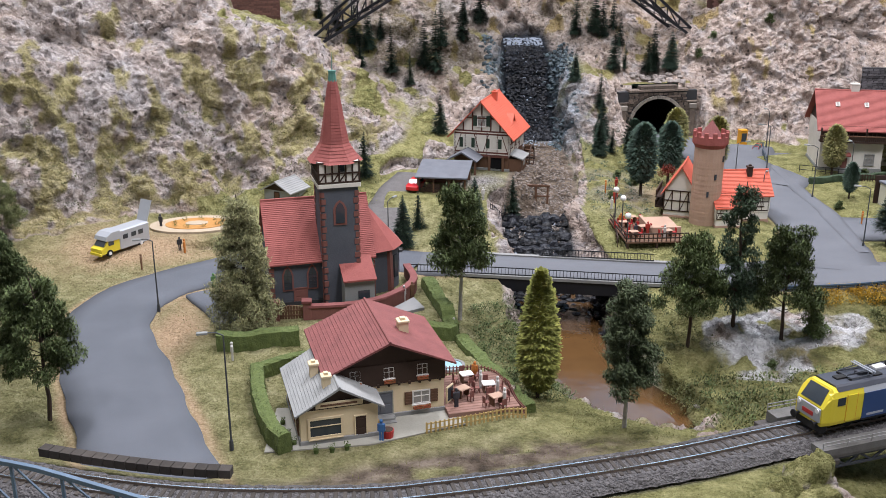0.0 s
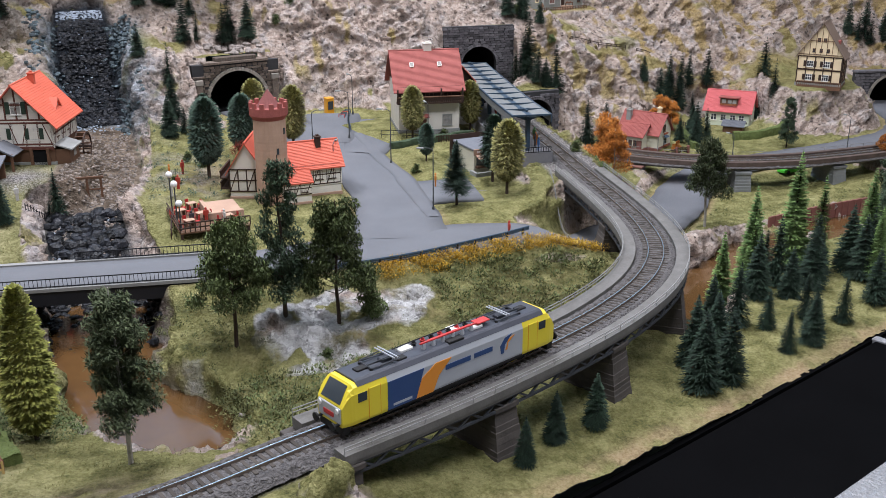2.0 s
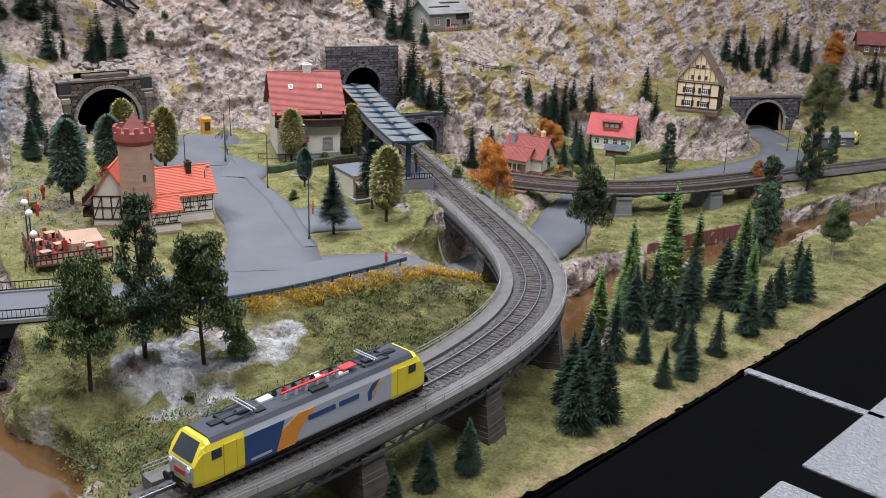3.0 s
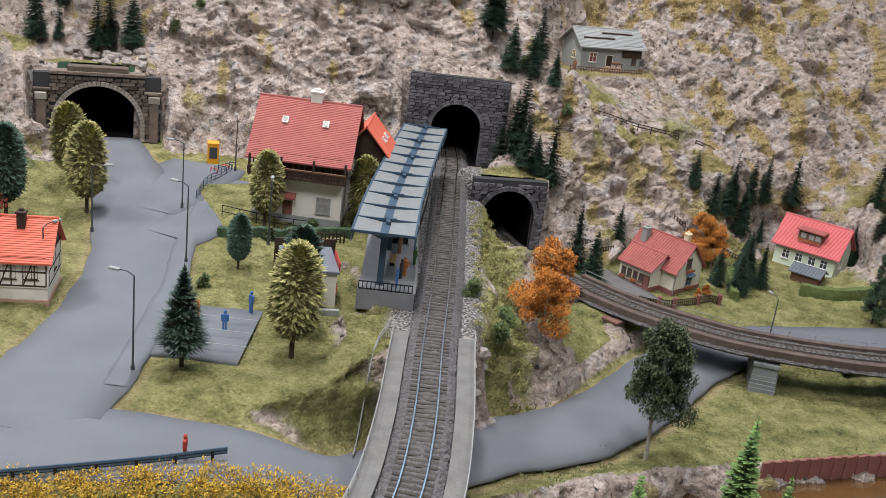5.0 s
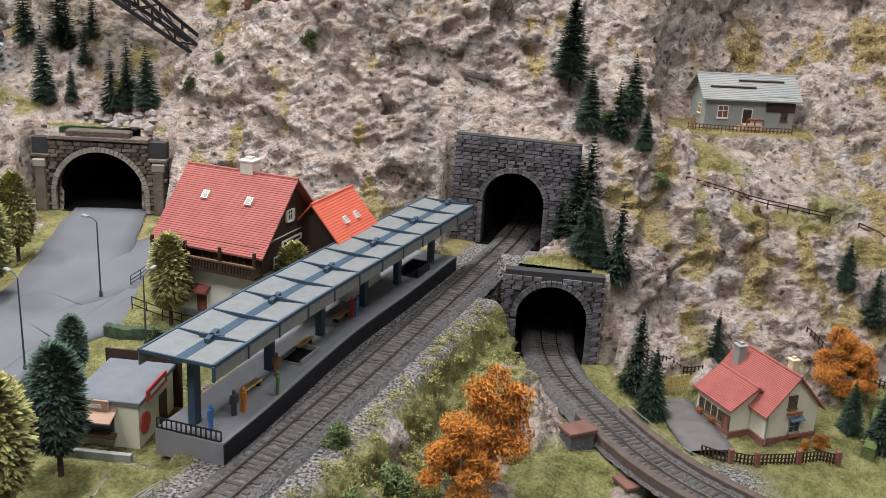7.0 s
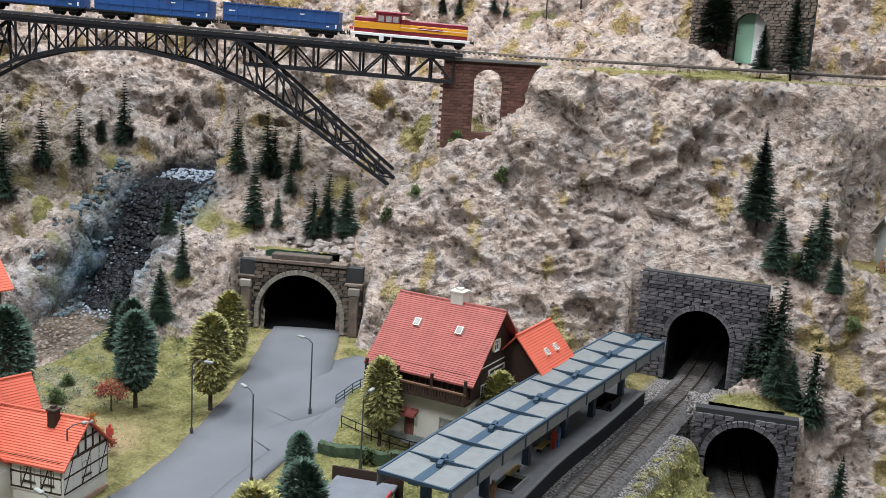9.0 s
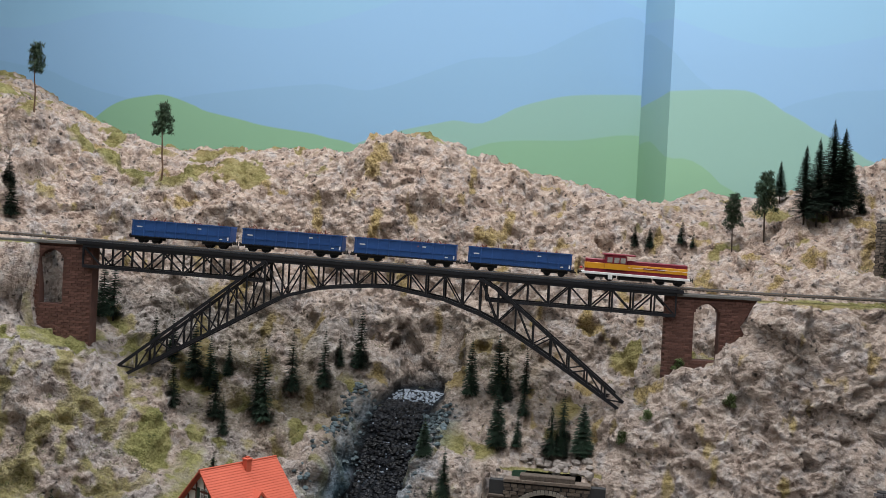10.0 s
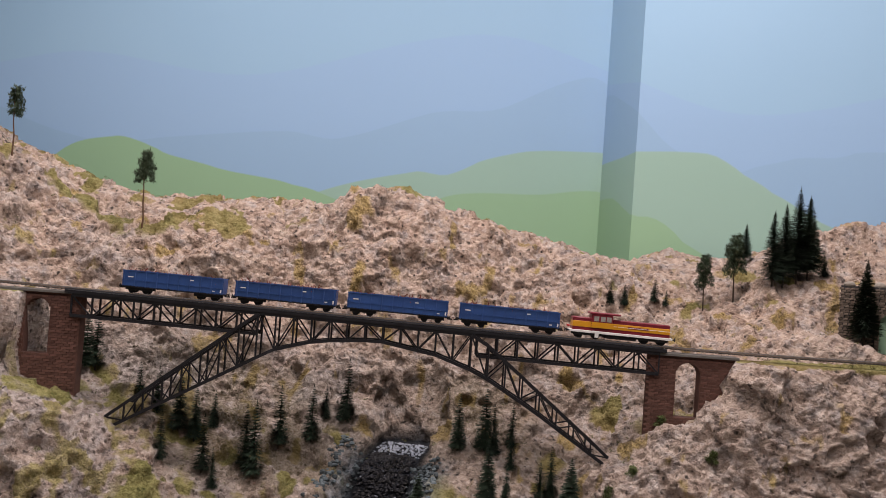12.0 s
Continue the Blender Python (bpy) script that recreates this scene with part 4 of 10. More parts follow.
strip("road", "dark grey asphalt village street", "road", WAY_WEST, M_ASPHALT_DARK, .0004)
strip("road", "grey asphalt main road over the bridge", "road", WAY_BRIDGE, M_ASPHALT, .0009)
strip("road", "grey asphalt road to the tunnel", "road", WAY_TUNNEL[WAY_TUNNEL[:, 1] < 1.90], M_ASPHALT, .0014)
strip("pavement", "grey station forecourt", "pavement", WAY_COURT, M_ASPHALT, .0006)
strip("pavement", "grey asphalt apron between the road and the station", "pavement", WAY_APRON, M_ASPHALT, .0003)
strip("pavement", "grey asphalt parking lot", "pavement", WAY_PARK, M_ASPHALT, .0010)
M_LANE = mat("gravel_lane", (.155, .145, .14), (.09, .084, .08), .95, 90, 500, bump=.6, depth=.001)
strip("road", "dark gravel lane to the mill", "road", WAY_MILL, M_LANE, .0022)
strip("pavement", "light grey footway along the tunnel road", "pavement", spline([(.575, 1.67, .0115, .009), (.572, 1.60, .009, .010), (.570, 1.516, .006, .011), (.574, 1.43, .003, .012), (.572, 1.40, .002, .014), (.563, 1.30, .0005, .011), (.556, 1.235, .0, .010)], .012), M_ASPHALT, .0017)
strip("pavement", "grey paved yard beside the cottage", "pavement", spline([(1.104, 1.795, -.082, .017), (1.117, 1.755, -.082, .021), (1.133, 1.715, -.082, .023), (1.140, 1.695, -.082, .021)]), M_LANE, .0006)
strip("pavement", "grey path to the churchyard", "pavement", WAY_CHURCH, M_ASPHALT_DARK, .0012)


def water(name, label, line, z, widen):
    L = line.copy()
    L[:, 2] = z
    L[:, 3] *= widen
    return strip(name, label, "water", L, M_WATER, 0)


water("water", "still brown river water", BROOK[BROOK[:, 1] < 1.27], -.061, 1.45)
water("water", "still brown stream water", STREAM, -.1125, 1.5)

# ---- the hall: backdrop walls, ceiling, floor, table front ----


# painted hill lines: tint, then (x, height of the crest)
FAR_CREST = [(-2, 1.1), (-1.5, 0.98), (-1.1, 1.02), (-0.6, 0.97), (-0.1, 1.08), (0.2, 1.05), (0.6, 0.9), (1, 0.95), (3, 1)]
BLUE_CREST = [(-2, 0.95), (-1.324, 0.852), (-1.07, 0.778), (-0.848, 0.792), (-0.509, 0.822), (-0.353, 0.811), (-0.133, 0.881), (0.067, 0.906), (0.243, 0.982), (0.33, 0.96), (0.45, 0.84), (0.6, 0.76), (0.674, 0.773), (0.755, 0.795), (0.889, 0.814), (3, 0.9)]
PALE_CREST = [(-2, 0.5), (-0.6, 0.6), (-0.405, 0.667), (-0.167, 0.729), (-0.065, 0.729), (0.005, 0.763), (0.116, 0.795), (0.281, 0.803), (0.36, 0.8), (0.525, 0.803), (0.588, 0.794), (0.638, 0.762), (0.7, 0.725), (0.761, 0.689), (0.821, 0.653), (0.95, 0.6), (3, 0.5)]
GREEN_CREST = [(-2, 0.5), (-1.3, 0.62), (-1.155, 0.74), (-1, 0.788), (-0.898, 0.772), (-0.845, 0.749), (-0.694, 0.717), (-0.5, 0.689), (-0.405, 0.667), (-0.28, 0.63), (-0.2, 0.63), (-0.047, 0.679), (0.178, 0.692), (0.327, 0.704), (0.392, 0.653), (0.458, 0.642), (0.511, 0.598), (0.7, 0.5), (3, 0.5)]
HILLS = [((0.268, 0.456, 0.68), FAR_CREST), ((0.25, 0.432, 0.63), BLUE_CREST), ((0.27, 0.45, 0.385), PALE_CREST), ((0.245, 0.435, 0.275), GREEN_CREST)]


def backdrop_material(name, near=1.0):
    """Sky and layered hills painted on the wall; the nearer panel repeats them smaller."""
    m = bpy.data.materials.new(name)
    m.use_nodes = True
    n, l = m.node_tree.nodes, m.node_tree.links
    p = n["Principled BSDF"]
    p.inputs["Roughness"].default_value = .7
    tc, sep = n.new("ShaderNodeTexCoord"), n.new("ShaderNodeSeparateXYZ")
    l.new(tc.outputs["Object"], sep.inputs[0])
    fine = n.new("ShaderNodeTexNoise")
    fine.inputs["Scale"].default_value, fine.inputs["Detail"].default_value = 3, 4
    l.new(tc.outputs["Object"], fine.inputs["Vector"])
    mix = n.new("ShaderNodeMix")
    mix.data_type = "RGBA"
    mix.inputs[6].default_value, mix.inputs[7].default_value = (.26, .468, .66, 1), (.283, .492, .68, 1)
    l.new(fine.outputs[0], mix.inputs[0])
    col = mix.outputs[2]
    for tint, line in HILLS:
        u = n.new("ShaderNodeMapRange")
        u.inputs["From Min"].default_value, u.inputs["From Max"].default_value = -2.0, 3.0
        l.new(sep.outputs[0], u.inputs[0])
        top = n.new("ShaderNodeValToRGB")
        top.color_ramp.interpolation = "CARDINAL"
        e = top.color_ramp.elements
        for k, (x, z) in enumerate(line):
            q = e[k] if k < 2 else e.new(.999)
            q.position = (.72 + (x - .72) * near + 2) / 5
            z = .45 + (z - .45) * near - .4
            q.color = (z, z, z, 1)
        l.new(u.outputs[0], top.inputs[0])
        sub = n.new("ShaderNodeMath")
        sub.operation = "SUBTRACT"
        l.new(top.outputs[0], sub.inputs[0])
        l.new(sep.outputs[2], sub.inputs[1])
        edge = n.new("ShaderNodeMapRange")
        edge.inputs["From Min"].default_value, edge.inputs["From Max"].default_value = -.4, -.396
        l.new(sub.outputs[0], edge.inputs[0])
        nx = n.new("ShaderNodeMix")
        nx.data_type = "RGBA"
        l.new(edge.outputs[0], nx.inputs[0])
        l.new(col, nx.inputs[6])
        nx.inputs[7].default_value = (*tint, 1)
        col = nx.outputs[2]
    l.new(col, p.inputs["Base Color"])
    return m


M_BACKDROP, M_BACKDROP_EAST = backdrop_material("painted_backdrop"), backdrop_material("painted_backdrop_panel", .914)
M_HALL = mat("hall_paint", (.40, .40, .39), (.34, .34, .33), .8, 3, 200, bump=.05)
M_FLOOR = mat("hall_floor", (.06, .06, .065), (.04, .04, .045), .5, 4, 100, bump=.05)


def wall(name, label, x0, y0, x1, y1, z0, z1, material, thick=.06):
    dx, dy = x1 - x0, y1 - y0
    k = math.hypot(dx, dy)
    nx, ny = -dy / k * thick, dx / k * thick
    g = G().prism([(x0 / MM, y0 / MM), (x1 / MM, y1 / MM), ((x1 + nx) / MM, (y1 + ny) / MM), ((x0 + nx) / MM, (y0 + ny) / MM)], z0 / MM, z1 / MM, "z")
    return tagged(part(name, g, material), label, "wall", kind="structure")


wall("wall_north", "backdrop wall painted with blue sky and hills", -2.0, 2.70, .318, 2.93, -.9, 2.05, M_BACKDROP)
wall("wall_corner", "narrow angled backdrop panel painted blue and green", .318, 2.93, .428, 2.66, -.9, 2.05, M_BACKDROP_EAST)
wall("wall_north_east", "backdrop wall painted with pale sky and green hills", .428, 2.66, 3.0, 2.66, -.9, 2.05, M_BACKDROP_EAST)
wall("wall_east", "plain hall wall", 3.0, 2.66, 3.0, -1.6, -.9, 2.05, M_HALL)
wall("wall_south", "plain hall wall", 3.0, -1.6, -2.0, -1.6, -.9, 2.05, M_HALL)
wall("wall_west", "plain hall wall", -2.0, -1.6, -2.0, 2.70, -.9, 2.05, M_HALL)
tagged(part("ceiling", G().box(-2100, -1700, 2050, 3100, 3000, 2100), M_HALL), "plain white hall ceiling", "ceiling", kind="structure")
tagged(part("floor", G().box(-2100, -1700, -950, 3100, 3000, -900), M_FLOOR), "dark hall floor", "floor", kind="structure")
fx0, fx1 = -1.3, 2.3
wall("table_front", "black board along the layout's front", fx0, edge_y(fx0), fx1, edge_y(fx1), -.9, -.0632, M_BLACK, .006)
g = G().prism([(fx0 / MM, (edge_y(fx0) - .004) / MM), (fx0 / MM, (edge_y(fx0) - .62) / MM), (fx1 / MM, (edge_y(fx1) - .62) / MM), (fx1 / MM, (edge_y(fx1) - .004) / MM)], -120, -63.5, "z")
tagged(part("ledge", g, M_BLACK), "glossy black ledge in front of the layout", "ledge", kind="structure")
for name, x, y, a, b, label in (("barrier_bar", .952, .79, .005, .075, "narrow grey bar across the black ledge"), ("grey_slab", 1.095, .623, .22, .15, "wide grey textured panel on the black ledge"), ("grey_slab", .646, .458, .22, .15, "grey textured panel on the black ledge beside its neighbour")):
    t = thing(name, label, "panel", x, y, -.0795, 20.3, "panels on the ledge")
    part("panel", G().rbox(-a / MM, -b / MM, 0, a / MM, b / MM, 19, 1.5), M_SLAB, t)

# ---- railway tracks ----


def track(name, label, line, lift=0.0, parts_from=None, width=21, ballast=True):
    """Ballast, sleepers and two rails along a line of rail heights."""
    t = thing(name, label, "railway track", kind="structure")
    P = line.copy()
    P[:, 2] += lift
    if ballast:
        g = G()
        rr = np.random.RandomState(3)
        v, f = [], []
        T = np.gradient(P[:, :2], axis=0)
        T /= np.linalg.norm(T, axis=1)[:, None]
        Q = spline(P, .005)
        T = np.gradient(Q[:, :2], axis=0)
        T /= np.linalg.norm(T, axis=1)[:, None]
        prof = [(-width - 9, -9), (-width - 4, -4.5), (-width, -2.4), (-13, -2.2), (-8, -2.3), (-3, -2.2), (3, -2.2), (8, -2.3), (13, -2.2), (width, -2.4), (width + 4, -4.5), (width + 9, -9)]
        for k, (x, y, z) in enumerate(Q):
            for a, b in prof:
                a2, b2 = a + rr.uniform(-.8, .8), b + rr.uniform(-.7, .7)
                v.append((x / MM + T[k, 1] * a2, y / MM - T[k, 0] * a2, z / MM + b2))
        m = len(prof)
        for k in range(len(Q) - 1):
            f += [(k * m + j, k * m + m + j, k * m + m + j + 1, k * m + j + 1) for j in range(m - 1)]
        part("ballast", g.add(v, f), M_BALLAST, t)
    pts = P / MM
    for s in (-1, 1):
        part("rail", G().sweep(pts, [(s * 8.3 - .9, -2.2), (s * 8.3 + .9, -2.2), (s * 8.3 + .45, -.2), (s * 8.3 - .45, -.2)]), M_RAIL, t)
        part("rail_head", G().sweep(pts, [(s * 8.3 - .55, -.25), (s * 8.3 + .55, -.25), (s * 8.3 + .5, .25), (s * 8.3 - .5, .25)]), M_RAILTOP, t, "shiny rail head")
    Q = spline(P, .0068)
    me = mesh_of("sleeper", G().rbox(-14.5, -1.6, -3.6, 14.5, 1.6, -1.7, .35), M_SLEEPER)
    rest, count = G(), 0
    for k in range(len(Q) - 1):
        x, y, z = Q[k]
        d = Q[k + 1] - Q[k]
        turn = math.degrees(math.atan2(d[1], d[0])) - 90
        near = parts_from is None or parts_from(x, y)
        if near and count < 300:
            piece(me, t, pose(x, y, z, 0, 0, turn))
            count += 1
        else:
            rest.join(G().box(-14.5, -1.6, -3.6, 14.5, 1.6, -1.7), Matrix.Translation((x / MM, y / MM, z / MM)) @ Matrix.Rotation(radians(turn), 4, "Z"))
    if rest.v:
        tagged(part("sleepers", rest, M_SLEEPER, t), kind="stuff")
    return t


track("main_track", "ballasted railway track curving over the viaduct to the tunnel", MAIN, parts_from=lambda x, y: -.25 < x and y < 1.95, width=17)
track("branch_track", "railway track on the lower curved viaduct", BRANCH)
track("upper_track", "railway track on the mountain ridge and steel arch bridge", UPPER, ballast=False)

# ---- tunnel portals ----


def portal(label, x, y, z, turn, W, Hh, w, spring, material, course=6.2, stone_w=12, step=0.0, arch_mat=None, deep=230, cap=True):
    """A masonry wall with an arched bore, its stones laid one by one. Millimetres; the sill is at z."""
    t = thing("tunnel_portal", label, "tunnel portal", x, y, z, turn, "tunnel portals")
    R = w / 2

    def arch(u):
        return spring + math.sqrt(max(R * R - u * u, 0)) if abs(u) < R else 0.0
    # one sheet of masonry with the bore cut out of it
    n, g = 28, G()
    cols = [-W / 2, -R] + [-R + 2 * R * i / n for i in range(1, n)] + [R, W / 2]
    top = [(u, Hh) for u in cols]
    low = [(u, arch(u) if abs(u) < R else (0 if abs(u) > R else spring)) for u in cols]
    low[1], low[-2] = (-R, spring), (R, spring)
    v = [(u, d, z) for d in (1.2, 14) for u, z in top + low] + [(u, d, 0) for d in (1.2, 14) for u in (-R, R)]
    m, q = len(cols), 4 * len(cols)
    f = []
    for o in (0, 2 * m):
        f += [(o + i, o + i + 1, o + m + i + 1, o + m + i) for i in range(1, m - 2)]
        e = q + (2 if o else 0)
        f += [(o, o + 1, o + m + 1, e, o + m), (o + m - 2, o + m - 1, o + 2 * m - 1, e + 1, o + 2 * m - 2)]
    for a, b in [(i, i + 1) for i in range(m - 1)] + [(m + i, m + i + 1) for i in range(1, m - 2)] + [(0, m), (m - 1, 2 * m - 1)]:
        f.append((a, b, b + 2 * m, a + 2 * m))
    f += [(m + 1, q, q + 2, 3 * m + 1), (2 * m - 2, q + 1, q + 3, 4 * m - 2), (m, q, q + 2, 3 * m), (2 * m - 1, q + 1, q + 3, 4 * m - 1)]
    g.add(v, f)
    part("backing", g, M_MORTAR, t)
    rr = random.Random(int(W + Hh))
    shapes = []
    for k in range(4):
        q = G().rbox(-.5, 0, -.5, .5, 1, .5, .06)
        q = [(px + rr.uniform(-.06, .06), py + rr.uniform(-.05, .05), pz + rr.uniform(-.08, .08)) for px, py, pz in q.v], q.f
        shapes.append(q)
    me = []
    for v, f in shapes:
        gg = G()
        gg.add([(px * stone_w, (1 - pz - .5) * 2.2 - 1.0, py * course - course / 2) for px, py, pz in v], f)
        me.append(mesh_of("stone", gg, material))
    rows = int(Hh / course)
    made = 0
    for r in range(rows):
        zc = (r + .5) * course
        edge = W / 2 - (step if r > rows * .72 else 0)
        u = -edge + rr.uniform(.3, .9) * stone_w * (.5 if r % 2 else 1)
        u = -edge + (stone_w / 2 if r % 2 else stone_w * .25)
        while u < edge - stone_w * .2:
            if abs(u) < R + 4 + stone_w * .25 and zc < spring or (zc >= spring and math.hypot(u, zc - spring) < R + 5 + stone_w * .25):
                u += stone_w * .5
                continue
            s = rr.uniform(.78, .95)
            piece(rr.choice(me), t, Matrix.Translation(((u + rr.uniform(-.6, .6)) * MM, rr.uniform(-1.1, .6) * MM, (zc + rr.uniform(-.3, .3)) * MM)) @ Matrix.Diagonal((s, 1, rr.uniform(.78, .92), 1)))
            u += stone_w
            made += 1
    arch_me = mesh_of("arch_stone", G().rbox(-2.4, -2.2, 0, 2.4, 3, 6, .4), arch_mat or M_STONELIGHT)
    k = max(7, int(math.pi * (R + 3) / 5.4))
    for i in range(k):
        a = math.pi * (i + .5) / k
        piece(arch_me, t, Matrix.Translation((math.cos(a) * (R - .4) * MM, 0, (spring + math.sin(a) * (R - .4)) * MM)) @ Matrix.Rotation(math.pi / 2 - a, 4, "Y"))
    for s in (-1, 1):
        for r in range(int(spring / 5)):
            piece(arch_me, t, Matrix.Translation((s * (R - .4) * MM, 0, (r + .5) * 5 * MM)) @ Matrix.Rotation(s * math.pi / 2, 4, "Y"))
    if cap:
        part("coping", G().rbox(-W / 2 + step - 2, -3, Hh - .5, W / 2 - step + 2, 15, Hh + 4, .8), material, t)
        if step:
            for s in (-1, 1):
                part("coping", G().rbox(min(s * (W / 2 - step), s * (W / 2 + 1)), -3, Hh * .74, max(s * (W / 2 - step), s * (W / 2 + 1)), 15, Hh * .74 + 3.5, .8), material, t)
    # bore lining, its interior darkness put into the colour
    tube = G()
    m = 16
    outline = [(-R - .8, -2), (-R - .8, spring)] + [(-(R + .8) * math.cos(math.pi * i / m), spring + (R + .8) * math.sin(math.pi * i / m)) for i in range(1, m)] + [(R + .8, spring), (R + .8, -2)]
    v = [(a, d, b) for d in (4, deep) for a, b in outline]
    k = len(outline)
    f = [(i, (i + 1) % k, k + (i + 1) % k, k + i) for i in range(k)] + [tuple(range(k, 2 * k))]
    part("bore", tube.add(v, f), M_OPENING_DARK, t, "tunnel bore coloured black for the darkness inside")
    return t


road_portal = portal("brown stone road tunnel portal with a stepped top", .412, 1.885, .019, 12, 160, 88, 108, 20, M_STONEBROWN, course=5, stone_w=10, step=22)
part("parapet", G().rbox(-38, -2, 92, 38, 14, 99, 1), M_STONEBROWN, road_portal)
for s in (-1, 1):
    part("buttress", G().rbox(s * 71 - 6, -5, 0, s * 71 + 6, 2, 54, 1), M_STONEBROWN, road_portal)
    part("buttress_cap", G().rbox(s * 71 - 7.5, -6, 54, s * 71 + 7.5, 2, 63, 1), M_STONELIGHT, road_portal, "pale capping stone")
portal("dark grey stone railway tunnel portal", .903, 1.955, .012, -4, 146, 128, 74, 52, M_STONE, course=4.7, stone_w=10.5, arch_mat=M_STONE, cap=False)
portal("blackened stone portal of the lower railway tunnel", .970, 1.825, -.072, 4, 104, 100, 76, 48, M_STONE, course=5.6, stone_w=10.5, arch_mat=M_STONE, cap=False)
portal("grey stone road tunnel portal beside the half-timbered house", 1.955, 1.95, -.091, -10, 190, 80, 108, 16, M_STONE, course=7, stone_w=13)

# ---- the main viaduct ----


def between(line, a, b):
    return line[a:b]


def clip(line, test):
    return np.array([p for p in line if test(p[0], p[1])])


VIA = clip(MAIN, lambda x, y: x > .283 and y < 1.335)


def offset(line, d):
    T = np.gradient(line[:, :2], axis=0)
    T /= np.linalg.norm(T, axis=1)[:, None]
    out = line.copy()
    out[:, 0] += T[:, 1] * d
    out[:, 1] -= T[:, 0] * d
    return out


def railing(t, line, height, gap=.022, rails=(1.0, .5), post=.7, material=None, label="", bar=.45):
    """Posts and rods along a line of foot points."""
    material = material or M_IRON
    Q = spline(line, gap)
    me = mesh_of("post", G().box(-post / 2, -post / 2, 0, post / 2, post / 2, height), material)
    for x, y, z in Q:
        piece(me, t, pose(x, y, z))
    for r in rails:
        part("rod", G().sweep(Q / MM, [(-bar, r * height - bar), (bar, r * height - bar), (bar, r * height + bar), (-bar, r * height + bar)]), material, t)


viaduct = thing("railway_viaduct", "curved grey railway viaduct on tapered stone piers", "viaduct", kind="structure")
V = VIA / MM
part("deck", G().sweep(V, [(-36, -10.5), (36, -10.5), (36, -8), (-36, -8)]), M_WALK, viaduct)
part("walkway", G().sweep(V, [(22, -8), (36.5, -8), (36.5, -1.5), (22, -1.5)]), M_WALK, viaduct)
part("walkway", G().sweep(V, [(-36.5, -8), (-22, -8), (-22, -1.5), (-36.5, -1.5)]), M_WALK, viaduct)
for s in (-1, 1):
    part("chord", G().sweep(V, [(s * 34 - 1, -12.5), (s * 34 + 1, -12.5), (s * 34 + 1, -10.5), (s * 34 - 1, -10.5)]), M_GIRDER, viaduct)
    part("chord", G().sweep(V, [(s * 34 - 1, -20.5), (s * 34 + 1, -20.5), (s * 34 + 1, -18.5), (s * 34 - 1, -18.5)]), M_GIRDER, viaduct)
    Q = offset(spline(VIA, .013), s * .034) / MM
    for a, b in zip(Q[:-1:2], Q[1::2]):
        part("brace", G().beam((a[0], a[1], a[2] - 19.5), (b[0], b[1], b[2] - 11.5), 1.6), M_GIRDER, viaduct)
    for b, a in zip(Q[2::2], Q[1::2]):
        part("brace", G().beam((a[0], a[1], a[2] - 11.5), (b[0], b[1], b[2] - 19.5), 1.6), M_GIRDER, viaduct)
    foot = offset(VIA, s * .0358)
    foot[:, 2] -= .0015
    railing(viaduct, foot, 6.5, .024, (1.0, .55), .6, M_CONCRETE, bar=.32)


def stone_pier(parent, x, y, z0, z1, turn, half, depth, taper, material, name="pier"):
    """A tapered masonry pier in faint courses, with a cap."""
    rr = random.Random(int(x * 1000))
    top = (z1 - z0) / MM
    rows = max(5, int(top / 5))
    secs = []
    for r in range(rows + 1):
        a = r / rows
        for j, e in enumerate((-.25, .25)):
            k = 1 + taper * (1 - a)
            w = rr.uniform(-.25, .25) + (-.35 if j else 0)
            hx, hy = half * k + w, depth * k + w
            z = min(max(top * a + e, 0), top)
            secs.append([(-hx, -hy, z), (hx, -hy, z), (hx, hy, z), (-hx, hy, z)])
    g = G()
    v = [p for q in secs for p in q]
    f = [(k * 4 + j, k * 4 + (j + 1) % 4, k * 4 + 4 + (j + 1) % 4, k * 4 + 4 + j) for k in range(len(secs) - 1) for j in range(4)]
    g.add(v, f + [(3, 2, 1, 0), tuple(range(len(v) - 4, len(v)))])
    ob = part(name, g, material, parent, at=pose(x, y, z0, 0, 0, turn))
    part("pier_cap", G().rbox(-half * 1.1, -depth * 1.12, top - 4, half * 1.1, depth * 1.12, top + .4, .6), material, ob)
    return ob


for x, y, turn in ((.438, .783, 22), (.575, .848, 30), (.705, .955, 52), (.775, 1.13, 80)):
    stone_pier(viaduct, x, y, min(ground(x, y), ground(x - .02, y - .03)) - .015, .0015, turn + 90, 31, 12, .35, M_PIER)

stone_pier(viaduct, .294, .731, -.06, .0075, 19 + 90, 35, 12, .10, M_PIER, "abutment")

# ---- lower viaduct ----
LOW = clip(BRANCH, lambda x, y: x > 1.035 and x < 1.56)
M_KERBSTONE = mat("weathered_kerb", (.135, .10, .085), (.05, .036, .03), .9, 90, 500, bump=.5, depth=.001)
low_viaduct = thing("lower_viaduct", "curved plate viaduct on grey masonry piers", "viaduct", kind="structure")
V = LOW / MM
part("deck", G().sweep(V, [(-25, -13), (25, -13), (25, -8.5), (-25, -8.5)]), M_WALK, low_viaduct)
for s in (-1, 1):
    part("parapet", G().sweep(V, [(s * 23 - 4, -8.5), (s * 23 + 4, -8.5), (s * 23 + 4, 1.2), (s * 23 + 3.4, 1.8), (s * 23 - 3.4, 1.8), (s * 23 - 4, 1.2)]), M_KERBSTONE, low_viaduct, "weathered brown-grey kerb")
railing(low_viaduct, offset(LOW, -.0255), 7, .03, (1.0,), .5, M_CONCRETE, bar=.25)
